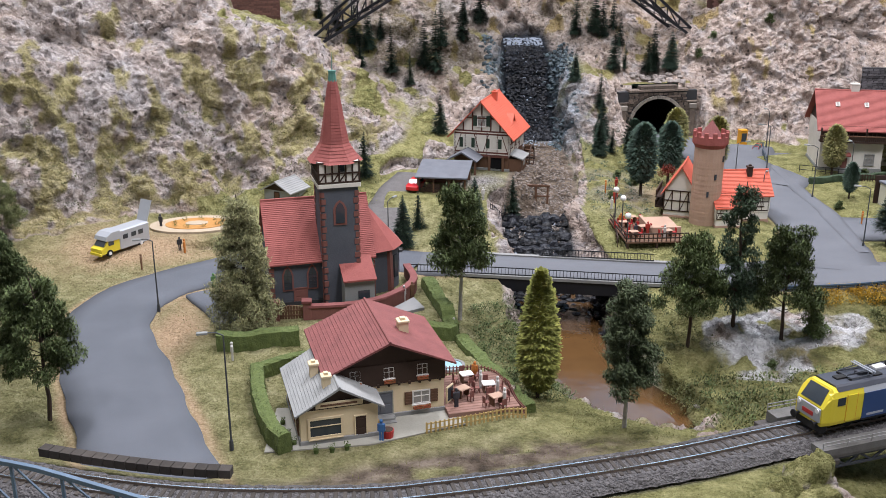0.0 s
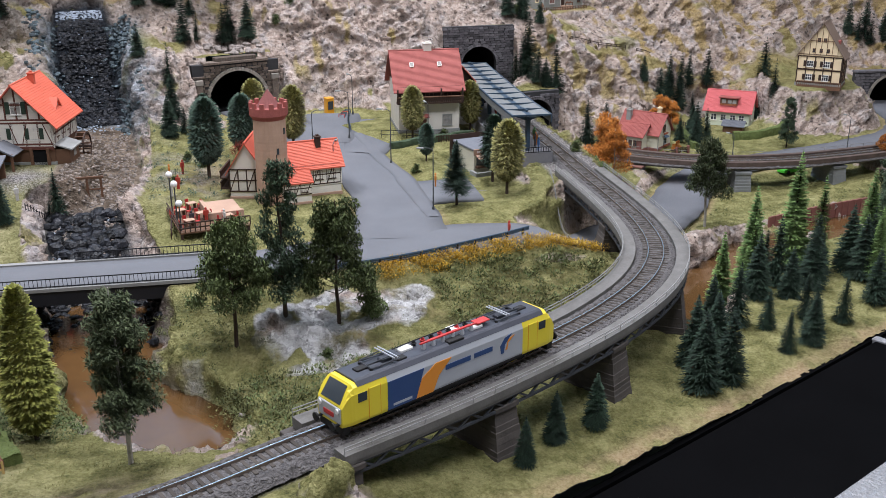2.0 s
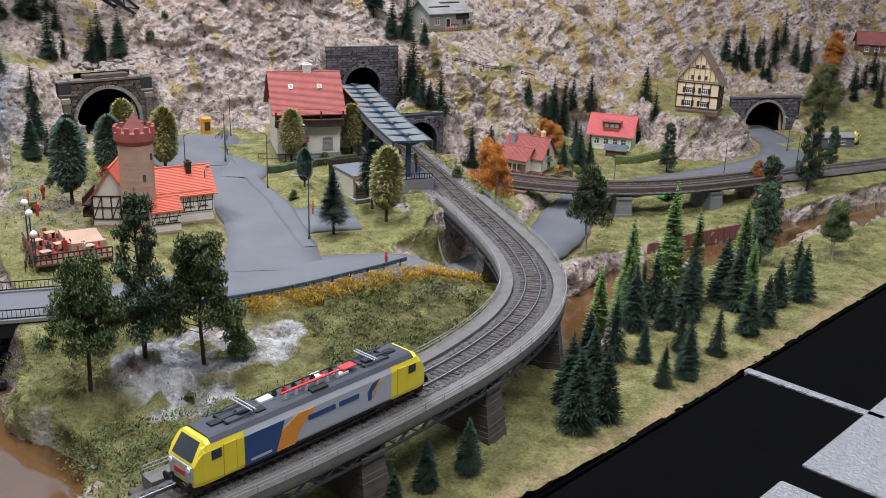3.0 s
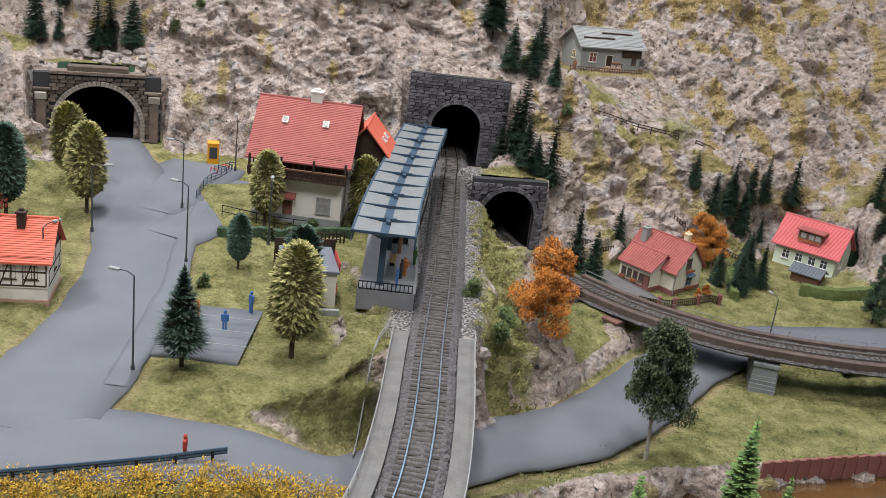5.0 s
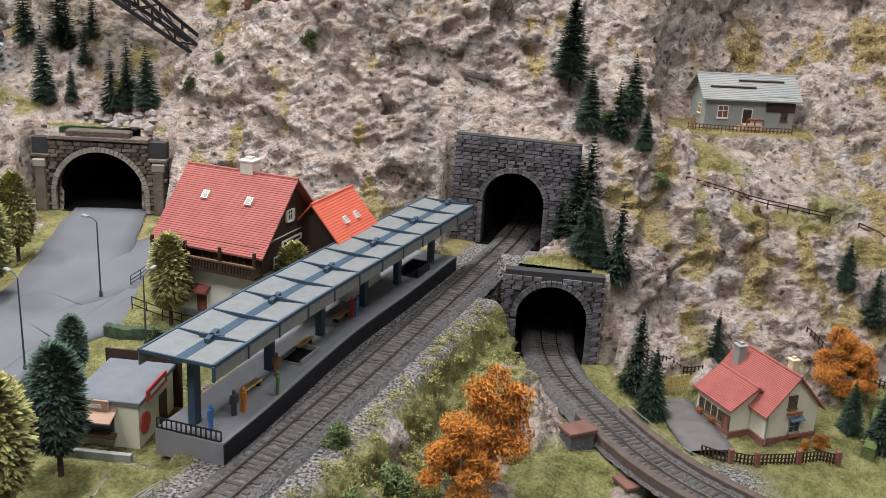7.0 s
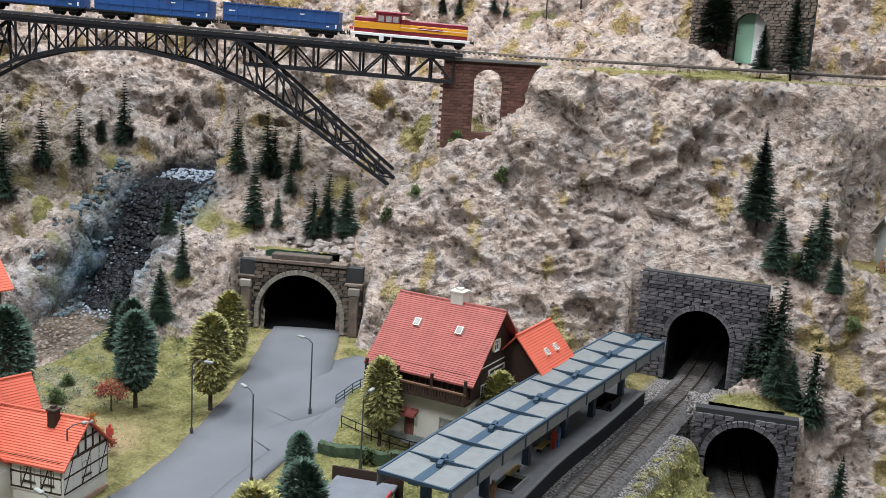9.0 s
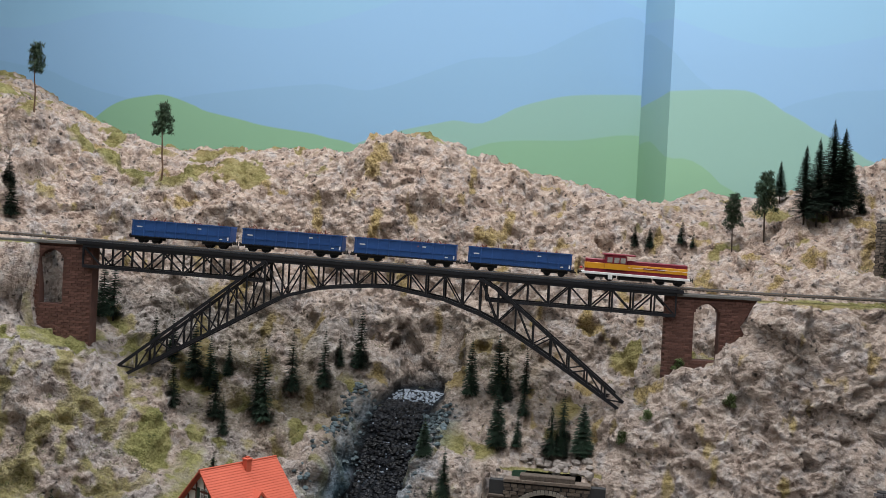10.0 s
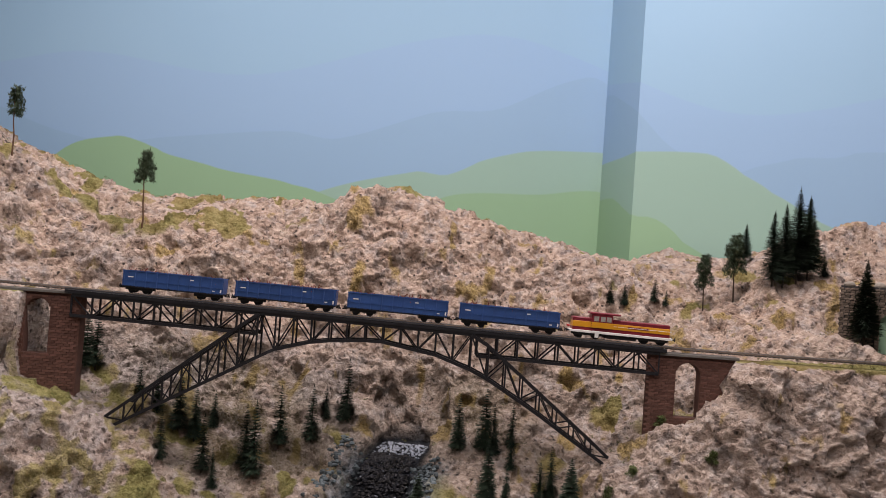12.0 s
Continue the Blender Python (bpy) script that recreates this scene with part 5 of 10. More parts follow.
for x, y, turn in ((1.225, 1.518, -20), (1.40, 1.494, 0), (1.545, 1.5, 2)):
    stone_pier(low_viaduct, x, y, min(ground(x, y), ground(x, y - .03)) - .02, -.069, turn + 90, 26, 13, .25, M_GREYPIER)
for x, y, top, a, b, turn in ((1.018, 1.640, -.052, 9, 13, -52), (1.068, 1.598, -.072, 10, 10, -52)):
    h = top + .115
    part("abutment", G().rbox(-a, -b, 0, a, b, h / MM, 1), M_STONE, low_viaduct, at=pose(x, y, top - h, 0, 0, turn))
    part("capstone", G().rbox(-a - 1.5, -b - 1.5, 0, a + 1.5, b + 1.5, 3, .6), M_BRICKRED, low_viaduct, "reddish brown capstone", at=pose(x, y, top, 0, 0, turn))

# ---- steel arch bridge ----


def on_line(x, z, off=0.0):
    """Millimetre point on the bridge's length at x metres, z metres, off metres across."""
    y = 2.039 + .31 * (x - .548)
    return Vector((x / MM + .296 * off / MM, y / MM - .955 * off / MM, z / MM))


def deck_z(x):
    return .393 - .0295 * (x - .28) - .006


bridge = thing("steel_arch_bridge", "black lattice steel arch railway bridge", "bridge", kind="structure")
XL, XR, FL, FR, AL, AR = -.30, .548, -.236, .482, -.032, .285


def upper_z(x):
    if x < AL:
        return .222 + (deck_z(AL) - .228) * (x - FL) / (AL - FL)
    if x > AR:
        return .214 + (deck_z(AR) - .220) * (FR - x) / (FR - AR)
    return deck_z(x) - .006


RIB = [(-.236, .203), (-.088, .290), (-.008, .338), (.055, .356), (.14, .363), (.225, .348), (.29, .325), (.37, .276), (.482, .200)]


def lower_z(x):
    return float(np.interp(x, [p[0] for p in RIB], [p[1] for p in RIB]))


for off in (-.018, .018):
    g = G().beam(on_line(XL, deck_z(XL) - .004, off), on_line(XR, deck_z(XR) - .004, off), 4.6, 7)
    part("top_chord", g, M_IRON, bridge)
    for a, b in ((XL, AL), (AR, XR)):
        part("bottom_chord", G().beam(on_line(a, deck_z(a) - .036, off), on_line(b, deck_z(b) - .036, off), 4, 4.6), M_IRON, bridge)
        n = 9
        for i in range(n):
            u, w = a + (b - a) * i / n, a + (b - a) * (i + 1) / n
            part("post", G().beam(on_line(u, deck_z(u) - .036, off), on_line(u, deck_z(u) - .006, off), 2.5), M_IRON, bridge)
            z0, z1 = (.036, .006) if i % 2 else (.006, .036)
            part("brace", G().beam(on_line(u, deck_z(u) - z0, off), on_line(w, deck_z(w) - z1, off), 2.2), M_IRON, bridge)
        part("end_post", G().beam(on_line(b, deck_z(b) - .036, off), on_line(b, deck_z(b) - .004, off), 2), M_IRON, bridge)
    n = 28
    xs = [FL + (FR - FL) * i / n for i in range(n + 1)]
    wide = [off * (1 + .55 * abs((x - .12) / .36) ** 1.5) for x in xs]
    for i in range(n):
        a, b, oa, ob_ = xs[i], xs[i + 1], wide[i], wide[i + 1]
        part("arch_rib", G().beam(on_line(a, lower_z(a), oa), on_line(b, lower_z(b), ob_), 3.8, 4.8), M_IRON, bridge)
        ua, ub = max(upper_z(a), lower_z(a) + .004), max(upper_z(b), lower_z(b) + .004)
        if b <= AL + .02 or a >= AR - .02:
            part("upper_rib", G().beam(on_line(a, ua, oa), on_line(b, ub, ob_), 3.8, 4.6), M_IRON, bridge)
        part("strut", G().beam(on_line(a, lower_z(a), oa), on_line(a, ua, oa), 2.3), M_IRON, bridge)
        if i % 2:
            part("brace", G().beam(on_line(a, lower_z(a), oa), on_line(b, ub, ob_), 2.0), M_IRON, bridge)
        else:
            part("brace", G().beam(on_line(a, ua, oa), on_line(b, lower_z(b), ob_), 2.0), M_IRON, bridge)
for i in range(0, 35, 2):
    x = FL + (FR - FL) * i / 34
    k = .018 * (1 + .55 * abs((x - .12) / .36) ** 1.5)
    part("cross_tie", G().beam(on_line(x, lower_z(x), -k), on_line(x, lower_z(x), k), 1.5), M_IRON, bridge)
    if i < 34:
        x2 = FL + (FR - FL) * (i + 2) / 34
        part("cross_tie", G().beam(on_line(x, lower_z(x), -k), on_line(x2, lower_z(x2), k), 1.1), M_IRON, bridge)
part("deck", G().add([tuple(on_line(x, deck_z(x) + z, o)) for x in (XL - .01, XR + .01) for o, z in ((-.022, -.003), (.022, -.003), (.022, .002), (-.022, .002))],
                     [(0, 1, 2, 3), (7, 6, 5, 4), (0, 4, 5, 1), (1, 5, 6, 2), (2, 6, 7, 3), (3, 7, 4, 0)]), M_IRON, bridge)
for s in (-.022, .022):
    part("walk_rail", G().beam(on_line(XL - .01, deck_z(XL) + .004, s), on_line(XR, deck_z(XR) + .004, s), 1.0, 2.0), M_GIRDER, bridge)
for x, s in ((FL - .004, 1), (FR + .012, 1)):
    t = thing("bridge_shoe", "grey stone block under the arch's foot", "stone block", x, 2.039 + .31 * (x - .548), .188, 17, "bridge shoes")
    part("block", G().rbox(-13, -26, 0, 13, 26, 17, 1.5), M_STONE, t)

M_PIERWALL = M_BRICKRED


def brick_pier(label, x0, x1, z_low, c):
    """A red brick abutment pier with one arch, its courses laid as single bricks."""
    xm = (x0 + x1) / 2
    t = thing("bridge_pier", label, "bridge pier", xm, 2.039 + .31 * (xm - .548), z_low, 17.2, "brick bridge piers")
    L, top = (x1 - x0) / MM * 1.047, (deck_z(xm) - .002 - z_low) / MM
    sill, R = top - 96, 18.5
    n = 16
    xs = [-L / 2] + [c - R + 2 * R * i / n for i in range(n + 1)] + [L / 2]
    rise = [64 + math.sqrt(max(R * R - (R - 2 * R * (i + .5) / n) ** 2, 0)) for i in range(n)]
    zs = [0, sill] + sorted({sill + q for q in rise}) + [top - 4]
    g = G().lattice(xs, zs, lambda i, j: i in (0, n + 1) or zs[j + 1] <= sill + .01 or zs[j] >= sill + rise[i - 1] - .01, -12, 12)
    part("core", g, M_BRICKRED, t)
    part("coping", G().rbox(-L / 2 - 2, -18, top - 4, L / 2 + 2, 18, top, .6), M_WALK, t)
    me = mesh_of("brick", G().rbox(-4.6, -1.2, -1.7, 4.6, 1, 1.7, .3), M_BRICKRED)
    rr = random.Random(int(xm * 100))
    for r in range(int((top - 4) / 4)):
        z = (r + .5) * 4
        u = -L / 2 + (5 if r % 2 else 1)
        while u < L / 2 - 3:
            blocked = abs(u - c) < R + 3 and sill < z < sill + 64 or (z >= sill + 64 and math.hypot(u - c, z - sill - 64) < R + 3)
            if not blocked:
                piece(me, t, pose(u * MM, (-12 - rr.uniform(0, .5)) * MM, z * MM))
            u += 9.8
    return t


brick_pier("red brick bridge pier with an arch, set into the hillside", XR - .012, .662, .232, -7)
brick_pier("weathered red brick bridge pier with an arch, set into the hillside", -.43, XL + .012, .236, 10)

# ---- buildings ----
FACE = {"f": lambda L, W: pose(0, -W / 2 * MM, 0), "b": lambda L, W: pose(0, W / 2 * MM, 0, 0, 0, 180),
        "l": lambda L, W: pose(-L / 2 * MM, 0, 0, 0, 0, -90), "r": lambda L, W: pose(L / 2 * MM, 0, 0, 0, 0, 90)}


class House:
    """A gabled house in millimetres: the ridge runs along its length. Walls are named f, b, l, r."""

    def __init__(self, name, label, category, x, y, z, rz, L, W, H, R, wall_mat, roof_mat, over=6, gable_mat=None, base_mat=None, split=None, upper_mat=None, rows=14, group=""):
        self.t = thing(name, label, category, x, y, z, rz, group)
        self.L, self.W, self.H, self.R, self.over = L, W, H, R, over
        t = self.t
        lo = split or H
        part("wall", G().box(-L / 2, -W / 2, -6, L / 2, W / 2, lo), wall_mat, t)
        if split:
            part("upper_wall", G().box(-L / 2 - 1, -W / 2 - 1, lo, L / 2 + 1, W / 2 + 1, H), upper_mat, t)
        part("gable", G().prism([(-W / 2, H), (W / 2, H), (0, H + R - 1)], -L / 2, L / 2, "x"), gable_mat or upper_mat or wall_mat, t)
        if base_mat:
            part("plinth", G().rbox(-L / 2 - 1.2, -W / 2 - 1.2, -6, L / 2 + 1.2, W / 2 + 1.2, 5, .5), base_mat, t)
        self.roof(roof_mat, rows)

    def roof(self, m, rows):
        rows = int(rows * 1.7)
        L, W, H, R, o = self.L, self.W, self.H, self.R, self.over
        run = W / 2 + o
        k = R / (W / 2)
        for s in (-1, 1):
            top, low = [], []
            for i in range(rows):
                y0, y1 = run * (1 - i / rows), run * (1 - (i + 1) / rows)
                top += [(s * y0, H + R - y0 * k + 1.65), (s * y1, H + R - y1 * k + 1.1)]
            low = [(0, H + R - .8), (s * run, H + R - run * k - .2)]
            part("roof", G().prism(top + low, -L / 2 - o, L / 2 + o, "x"), m, self.t)
        part("ridge_tiles", G().tube((-L / 2 - o, 0, H + R + 1), (L / 2 + o, 0, H + R + 1), 1.3, 8), m, self.t)

    def on(self, face):
        return FACE[face](self.L, self.W)

    def window(self, face, u, z, w, h, frame=None, pane=None, shutters=None, box=None, bars=1, sill=True, proud=1.0):
        """A framed window, z being its sill."""
        m = self.on(face)
        b = max(.7, w * .08)
        xs, cut = [u - w / 2 - b, u - w / 2], {0}
        for i in range(1, bars + 1):
            c = u - w / 2 + w * i / (bars + 1)
            cut.add(len(xs))
            xs += [c - .35, c + .35]
        xs += [u + w / 2, u + w / 2 + b]
        cut = {0, len(xs) - 2} | {k - 0 for k in cut if k}
        zs = [z - b, z, z + h * .6 - .3, z + h * .6 + .3, z + h, z + h + b]
        fr = G().lattice(xs, zs, lambda i, j: i in cut or j in (0, 2, 4), -proud, .6)
        ob = part("window", fr, frame or M_WINFRAME, self.t, at=m)
        part("pane", G().box(u - w / 2, -.35, z, u + w / 2, .3, z + h), pane or M_PANE, ob)
        if sill:
            part("sill", G().box(u - w / 2 - 1.6, -2, z - b - .9, u + w / 2 + 1.6, .3, z - b), frame or M_WINFRAME, ob)
        if shutters:
            for s in (-1, 1):
                c = u + s * (w / 2 + b + w * .26)
                g = G().box(c - w * .24, -1.2, z - .5, c + w * .24, .2, z + h + .5)
                for i in range(4):
                    g.box(c - w * .2, -1.5, z + h * (i + .2) / 4, c + w * .2, -1.1, z + h * (i + .7) / 4)
                part("shutter", g, shutters, ob)
        if box:
            part("flower_box", flower_row(u - w / 2 - 1, -3.4, z - b - 2.5, w + 2), box, ob, "box of red flowers")
        return ob

    def door(self, face, u, w, h, material, z=0, frame=None):
        m = self.on(face)
        ob = part("door", G().box(u - w / 2, -.6, z, u + w / 2, .4, z + h).box(u - w * .32, -1, z + h * .55, u + w * .32, -.5, z + h * .88).box(u - w * .32, -1, z + h * .1, u + w * .32, -.5, z + h * .45), material, self.t, at=m)
        part("door_frame", G().box(u - w / 2 - 1, -1.1, z, u - w / 2, .4, z + h + 1).box(u + w / 2, -1.1, z, u + w / 2 + 1, .4, z + h + 1).box(u - w / 2, -1.1, z + h, u + w / 2, .4, z + h + 1), frame or M_WOOD, ob)
        part("step", G().rbox(u - w / 2 - 2, -5, z - 3, u + w / 2 + 2, 0, z - .2, .4), M_CONCRETE, ob)
        return ob

    def chimney(self, x, y, w=7, h=14, material=None, top=None):
        z = self.H + self.R - abs(y) * self.R / (self.W / 2)
        ob = part("chimney", G().box(x - w / 2, y - w / 2, z - 8, x + w / 2, y + w / 2, z + h), material or M_WHITE, self.t)
        part("chimney_cap", G().rbox(x - w / 2 - 1, y - w / 2 - 1, z + h, x + w / 2 + 1, y + w / 2 + 1, z + h + 1.8, .4).box(x - w / 4, y - w / 4, z + h + 1.8, x + w / 4, y + w / 4, z + h + 4), top or M_SANDSTONE, ob)
        return ob

    def timbers(self, face, u0, u1, z0, z1, cols, rails=(0, .5, 1), braces=True, material=None, w=1.5):
        m = self.on(face)
        for i in range(cols + 1):
            u = u0 + (u1 - u0) * i / cols
            part("timber", G().box(u - w / 2, -1, z0, u + w / 2, .3, z1), material or M_TIMBER, self.t, at=m)
        for r in rails:
            z = z0 + (z1 - z0) * r
            part("timber", G().box(u0, -1.2, z - w / 2, u1, .3, z + w / 2), material or M_TIMBER, self.t, at=m)
        if braces:
            for i in range(0, cols, 2):
                a, b = u0 + (u1 - u0) * i / cols, u0 + (u1 - u0) * (i + 1) / cols
                part("timber", G().beam((a, -.5, z0), (b, -.5, z1), w, 1.1), material or M_TIMBER, self.t, at=m)

    def gable_timbers(self, face, n=4, material=None, w=1.4):
        m = self.on(face)
        for i in range(-n + 1, n):
            u = self.W / 2 * i / n
            part("timber", G().box(u - w / 2, -1, self.H, u + w / 2, .3, self.H + self.R * (1 - abs(i) / n) - 1.5), material or M_TIMBER, self.t, at=m)
        for r in (.02, .45):
            half = self.W / 2 * (1 - r) - 1
            part("timber", G().box(-half, -1.1, self.H + self.R * r - w / 2, half, .3, self.H + self.R * r + w / 2), material or M_TIMBER, self.t, at=m)


M_FLOWERS = mat("red_flowers", (.45, .04, .04), (.10, .14, .04), .9, 500, 1500)
M_FOLIAGE = mat("low_foliage", (.12, .17, .05), (.05, .07, .02), .9, 300, 900)


def flower_row(x, y, z, w):
    g = G()
    rr = random.Random(int(w * 10))
    n = max(3, int(w / 1.6))
    for i in range(n):
        g.ball(x + w * (i + .5) / n, y + rr.uniform(-.5, .5), z + 1.4 + rr.uniform(-.5, .5), 1.2, 1.1, 1.0, 6, 4)
    return g.box(x, y - .9, z - 1, x + w, y + .9, z + .6)


# chalet restaurant with its lower shop wing
ch = House("chalet_restaurant", "cream and brown timber chalet restaurant with a maroon roof", "chalet", -.060, .827, 0, 106, 92, 100, 53, 22, M_CREAM, M_ROOF_MAROON, 9, M_TIMBER, M_CONCRETE, 33, M_TIMBER, 10)
for u in (-30, 0, 30):
    ch.window("l", u, 40, 8, 9, pane=M_PANELIGHT, box=M_FLOWERS)
ch.window("l", 29, 12, 14, 11, pane=M_PANELIGHT, shutters=M_WOOD, box=M_FLOWERS)
ch.door("l", -4, 13, 22, M_ROOF_GREY, 4, M_STUCCO)
for i in range(11):
    part("beam_end", G().box(-48 + i * 9.3, -2.4, 32, -46 + i * 9.3, 0, 35), M_TIMBER, ch.t, at=ch.on("l"))
ch.window("f", 0, 14, 12, 11, shutters=M_WOOD)
ch.window("f", -26, 14, 12, 11, shutters=M_WOOD)
part("steps", G().box(-16, -12, -2, 4, 0, 2).box(-14, -8, 2, 3, 0, 4), M_CONCRETE, ch.t, at=ch.on("l"))
ch.chimney(-8, -22, 9, 10, M_CREAM, M_CREAM)
an = House("chalet_wing", "low cream shop wing with a pale grey roof and sign board", "shop wing", -.099, .784, 0, 106, 88, 66, 32, 19, M_CREAM, M_ROOF_SLATE, 5, M_TIMBER, M_CONCRETE, rows=9)
an.window("l", -12, 8, 26, 15, frame=M_CREAM, pane=M_PANE, bars=0)
an.door("l", 18, 9, 21, M_TIMBER, 1, M_CREAM)
part("sign_board", G().rbox(-20, -2.2, 34, 20, -.4, 39, .4), M_CREAM, an.t, "long cream name board with worn lettering", at=an.on("l"))
part("lettering", G().box(-16, -2.5, 35.6, 15, -2.1, 37.4), M_WOOD, an.t, at=an.on("l"))
for u in (-34, -16, 2, 20):
    part("porch_post", G().box(u - 2, -1, 0, u + 2, 2.5, 32), M_CREAM, an.t, at=an.on("b"))
    an.window("b", u + 9, 6, 10, 18, frame=M_WOOD, bars=1, sill=False)
an.chimney(0, 14, 7, 11, M_CREAM, M_CREAM)
an.chimney(-30, 8, 7, 9, M_CREAM, M_CREAM)

# church
cr = House("church", "grey rendered church with red tiled roof and red spire", "church", -.150, 1.106, 0, 16, 116, 92, 55, 58, M_GREYWALL, M_ROOF_RED, 4, rows=20, base_mat=M_MORTAR)


def gothic(h, face, u, z, w, hh):
    m = h.on(face)
    pts = [(u - w / 2, z), (u + w / 2, z), (u + w / 2, z + hh * .65), (u + w * .3, z + hh * .86), (u, z + hh), (u - w * .3, z + hh * .86), (u - w / 2, z + hh * .65)]
    ob = part("window", G().prism([(u + (a - u) * 1.4, z + hh * .45 + (b - z - hh * .45) * 1.16) for a, b in pts], -1.0, .4, "y"), M_SANDSTONE, h.t, "pointed window in a sandstone surround", at=m)
    part("pane", G().prism(pts, -1.5, -.9, "y"), M_PANE, ob)
    bars = G().box(u - .3, -1.9, z, u + .3, -1.4, z + hh * .95)
    for i in range(1, 5):
        bars.box(u - w / 2, -1.8, z + hh * .65 * i / 4 - .2, u + w / 2, -1.4, z + hh * .65 * i / 4 + .2)
    part("tracery", bars, M_MORTAR, ob)


for u in (-40, -12):
    gothic(cr, "f", u, 20, 9, 26)
    gothic(cr, "b", u, 20, 9, 26)
cr.window("f", 8, 12, 8, 9, frame=M_SANDSTONE, sill=False)
cr.door("f", -26, 14, 20, M_SANDSTONE, 0, M_SANDSTONE)
for s in (-1, 1):
    for k in range(9):
        part("quoin", G().box(s * 58 - 3, -1.2, k * 6, s * 58 + 3, .4, k * 6 + 4.6), M_SANDSTONE, cr.t, at=cr.on("f"))
tw = G().box(-21, -21, -6, 21, 21, 139)
TOWER_AT = pose(.020, -.038, 0)
tower = part("tower", tw, M_GREYWALL, cr.t, at=TOWER_AT)
for s in (-1, 1):
    for k in range(17):
        a = 5.5 if k % 2 else 4
        part("quoin", G().box(s * 21 - (a if s > 0 else .8), -21.8, k * 8, s * 21 + (.8 if s > 0 else a), -20, k * 8 + 6), M_SANDSTONE, tower)
        part("quoin", G().box(-21.8, s * 21 - (a if s > 0 else .8), k * 8, -20, s * 21 + (.8 if s > 0 else a), k * 8 + 6), M_SANDSTONE, tower)
pts = [(-5, 98), (5, 98), (5, 114), (3, 119), (0, 122), (-3, 119), (-5, 114)]
w_ = part("window", G().prism([(a * 1.5, 110 + (b - 110) * 1.2) for a, b in pts], -22, -20, "y"), M_SANDSTONE, tower, "pointed belfry window")
part("pane", G().prism(pts, -22.6, -21.8, "y"), M_PANE, w_)
part("cornice", G().rbox(-24, -24, 139, 24, 24, 144, 1), M_WHITE, tower, "white cornice band")
part("belfry", G().box(-22.5, -22.5, 144, 22.5, 22.5, 168), M_WHITE, tower, "white plastered belfry")
for rot in range(4):
    mm = pose(0, 0, 0, 0, 0, 90 * rot)
    for i in range(7):
        u = -22.5 + 45 * i / 6
        part("timber", G().box(u - .9, -23.6, 144, u + .9, -22, 168), M_TIMBER, tower, at=mm)
    for z in (144.8, 155, 167):
        part("timber", G().box(-23.5, -23.8, z - .9, 23.5, -22, z + .9), M_TIMBER, tower, at=mm)
    for i in (0, 2, 3, 5):
        u = -22.5 + 45 * i / 6
        part("timber", G().beam((u, -22.9, 145), (u + 7.5, -22.9, 155), 1.3), M_TIMBER, tower, at=mm)
        if i == 3:
            part("louvre", G().box(u + 1.2, -23, 156.5, u + 6.3, -22.2, 166), M_PANE, tower, at=mm)


def spire(rows=26):
    g = G()
    prof = [(31, 166), (23.5, 174), (16, 185), (12, 207), (8.2, 232), (4.3, 254)]
    zs = np.array([p[1] for p in prof])
    rs = np.array([p[0] for p in prof])
    n, v, f = 8, [], []
    for i in range(rows):
        for j, z in enumerate((166 + 88 * i / rows, 166 + 88 * (i + 1) / rows)):
            r = float(np.interp(min(z, 254), zs, rs)) + (.8 if j == 0 else 0)
            for k in range(n):
                a = 2 * math.pi * (k + .5) / n
                sq = r / max(abs(math.cos(a)), abs(math.sin(a))) * .93 if z < 178 else r * 1.02
                v.append((sq * math.cos(a), sq * math.sin(a), z))
    for q in range(2 * rows - 1):
        f += [(q * n + k, q * n + (k + 1) % n, q * n + n + (k + 1) % n, q * n + n + k) for k in range(n)]
    return g.add(v, f + [tuple(range(n - 1, -1, -1))])


part("spire", spire(), M_ROOF_RED, tower, "tall red shingled spire")
M_COPPER = mat("green_copper", (.10, .25, .20), (.06, .16, .13), .6)
part("spire_tip", G().cyl(0, 0, 252, 262, 5, 3.6, 8).cyl(0, 0, 262, 264, 4.4, 4.4, 8).cyl(0, 0, 264, 284, .5, .2, 5), M_COPPER, tower, "green copper spire tip")
porch = part("porch", G().box(-17, -14, -4, 17, 14, 36), M_STUCCO, cr.t, at=pose(.036, -.066, 0))
part("porch_roof", G().prism([(-18, 35), (16, 52), (16, 54), (-18, 37)], -19, 19, "x"), M_ROOF_RED, porch)
part("window", G().box(-2, -15, 14, 11, -13.6, 23), M_PANE, porch)
apse = part("apse", G().prism([(0, -38), (26, -30), (40, -12), (40, 12), (26, 30), (0, 38)], -6, 55, "z"), M_GREYWALL, cr.t, at=pose(.057, 0, 0))
g = G()
ring = [(0, -43), (29, -34), (45, -13), (45, 13), (29, 34), (0, 43)]
v, f = [], []
for i in range(14):
    for k0, dz in ((1 - i / 14, 0), (1 - (i + 1) / 14, .7)):
        v += [(x * k0 + (.6 if dz == 0 else 0), y * k0, 52 + dz + 52 * (1 - k0)) for x, y in ring]
for q in range(27):
    f += [(q * 6 + j, q * 6 + j + 1, q * 6 + 7 + j, q * 6 + 6 + j) for j in range(5)]
g.add(v, f)
part("apse_roof", g, M_ROOF_RED, apse)
for a, b, turn in ((34, -22, -48), (42, 0, 0)):
    part("window", G().box(-3.5, -1, 14, 3.5, 1, 42), M_PANE, apse, at=pose(a * MM, b * MM, 0, 0, 0, turn + 90))
    part("buttress", G().prism([(-4, 0), (4, 0), (2, 50), (-4, 50)], -2.5, 2.5, "y"), M_SANDSTONE, apse, at=pose((a - 9) * MM, (b - 9) * MM, 0, 0, 0, turn))
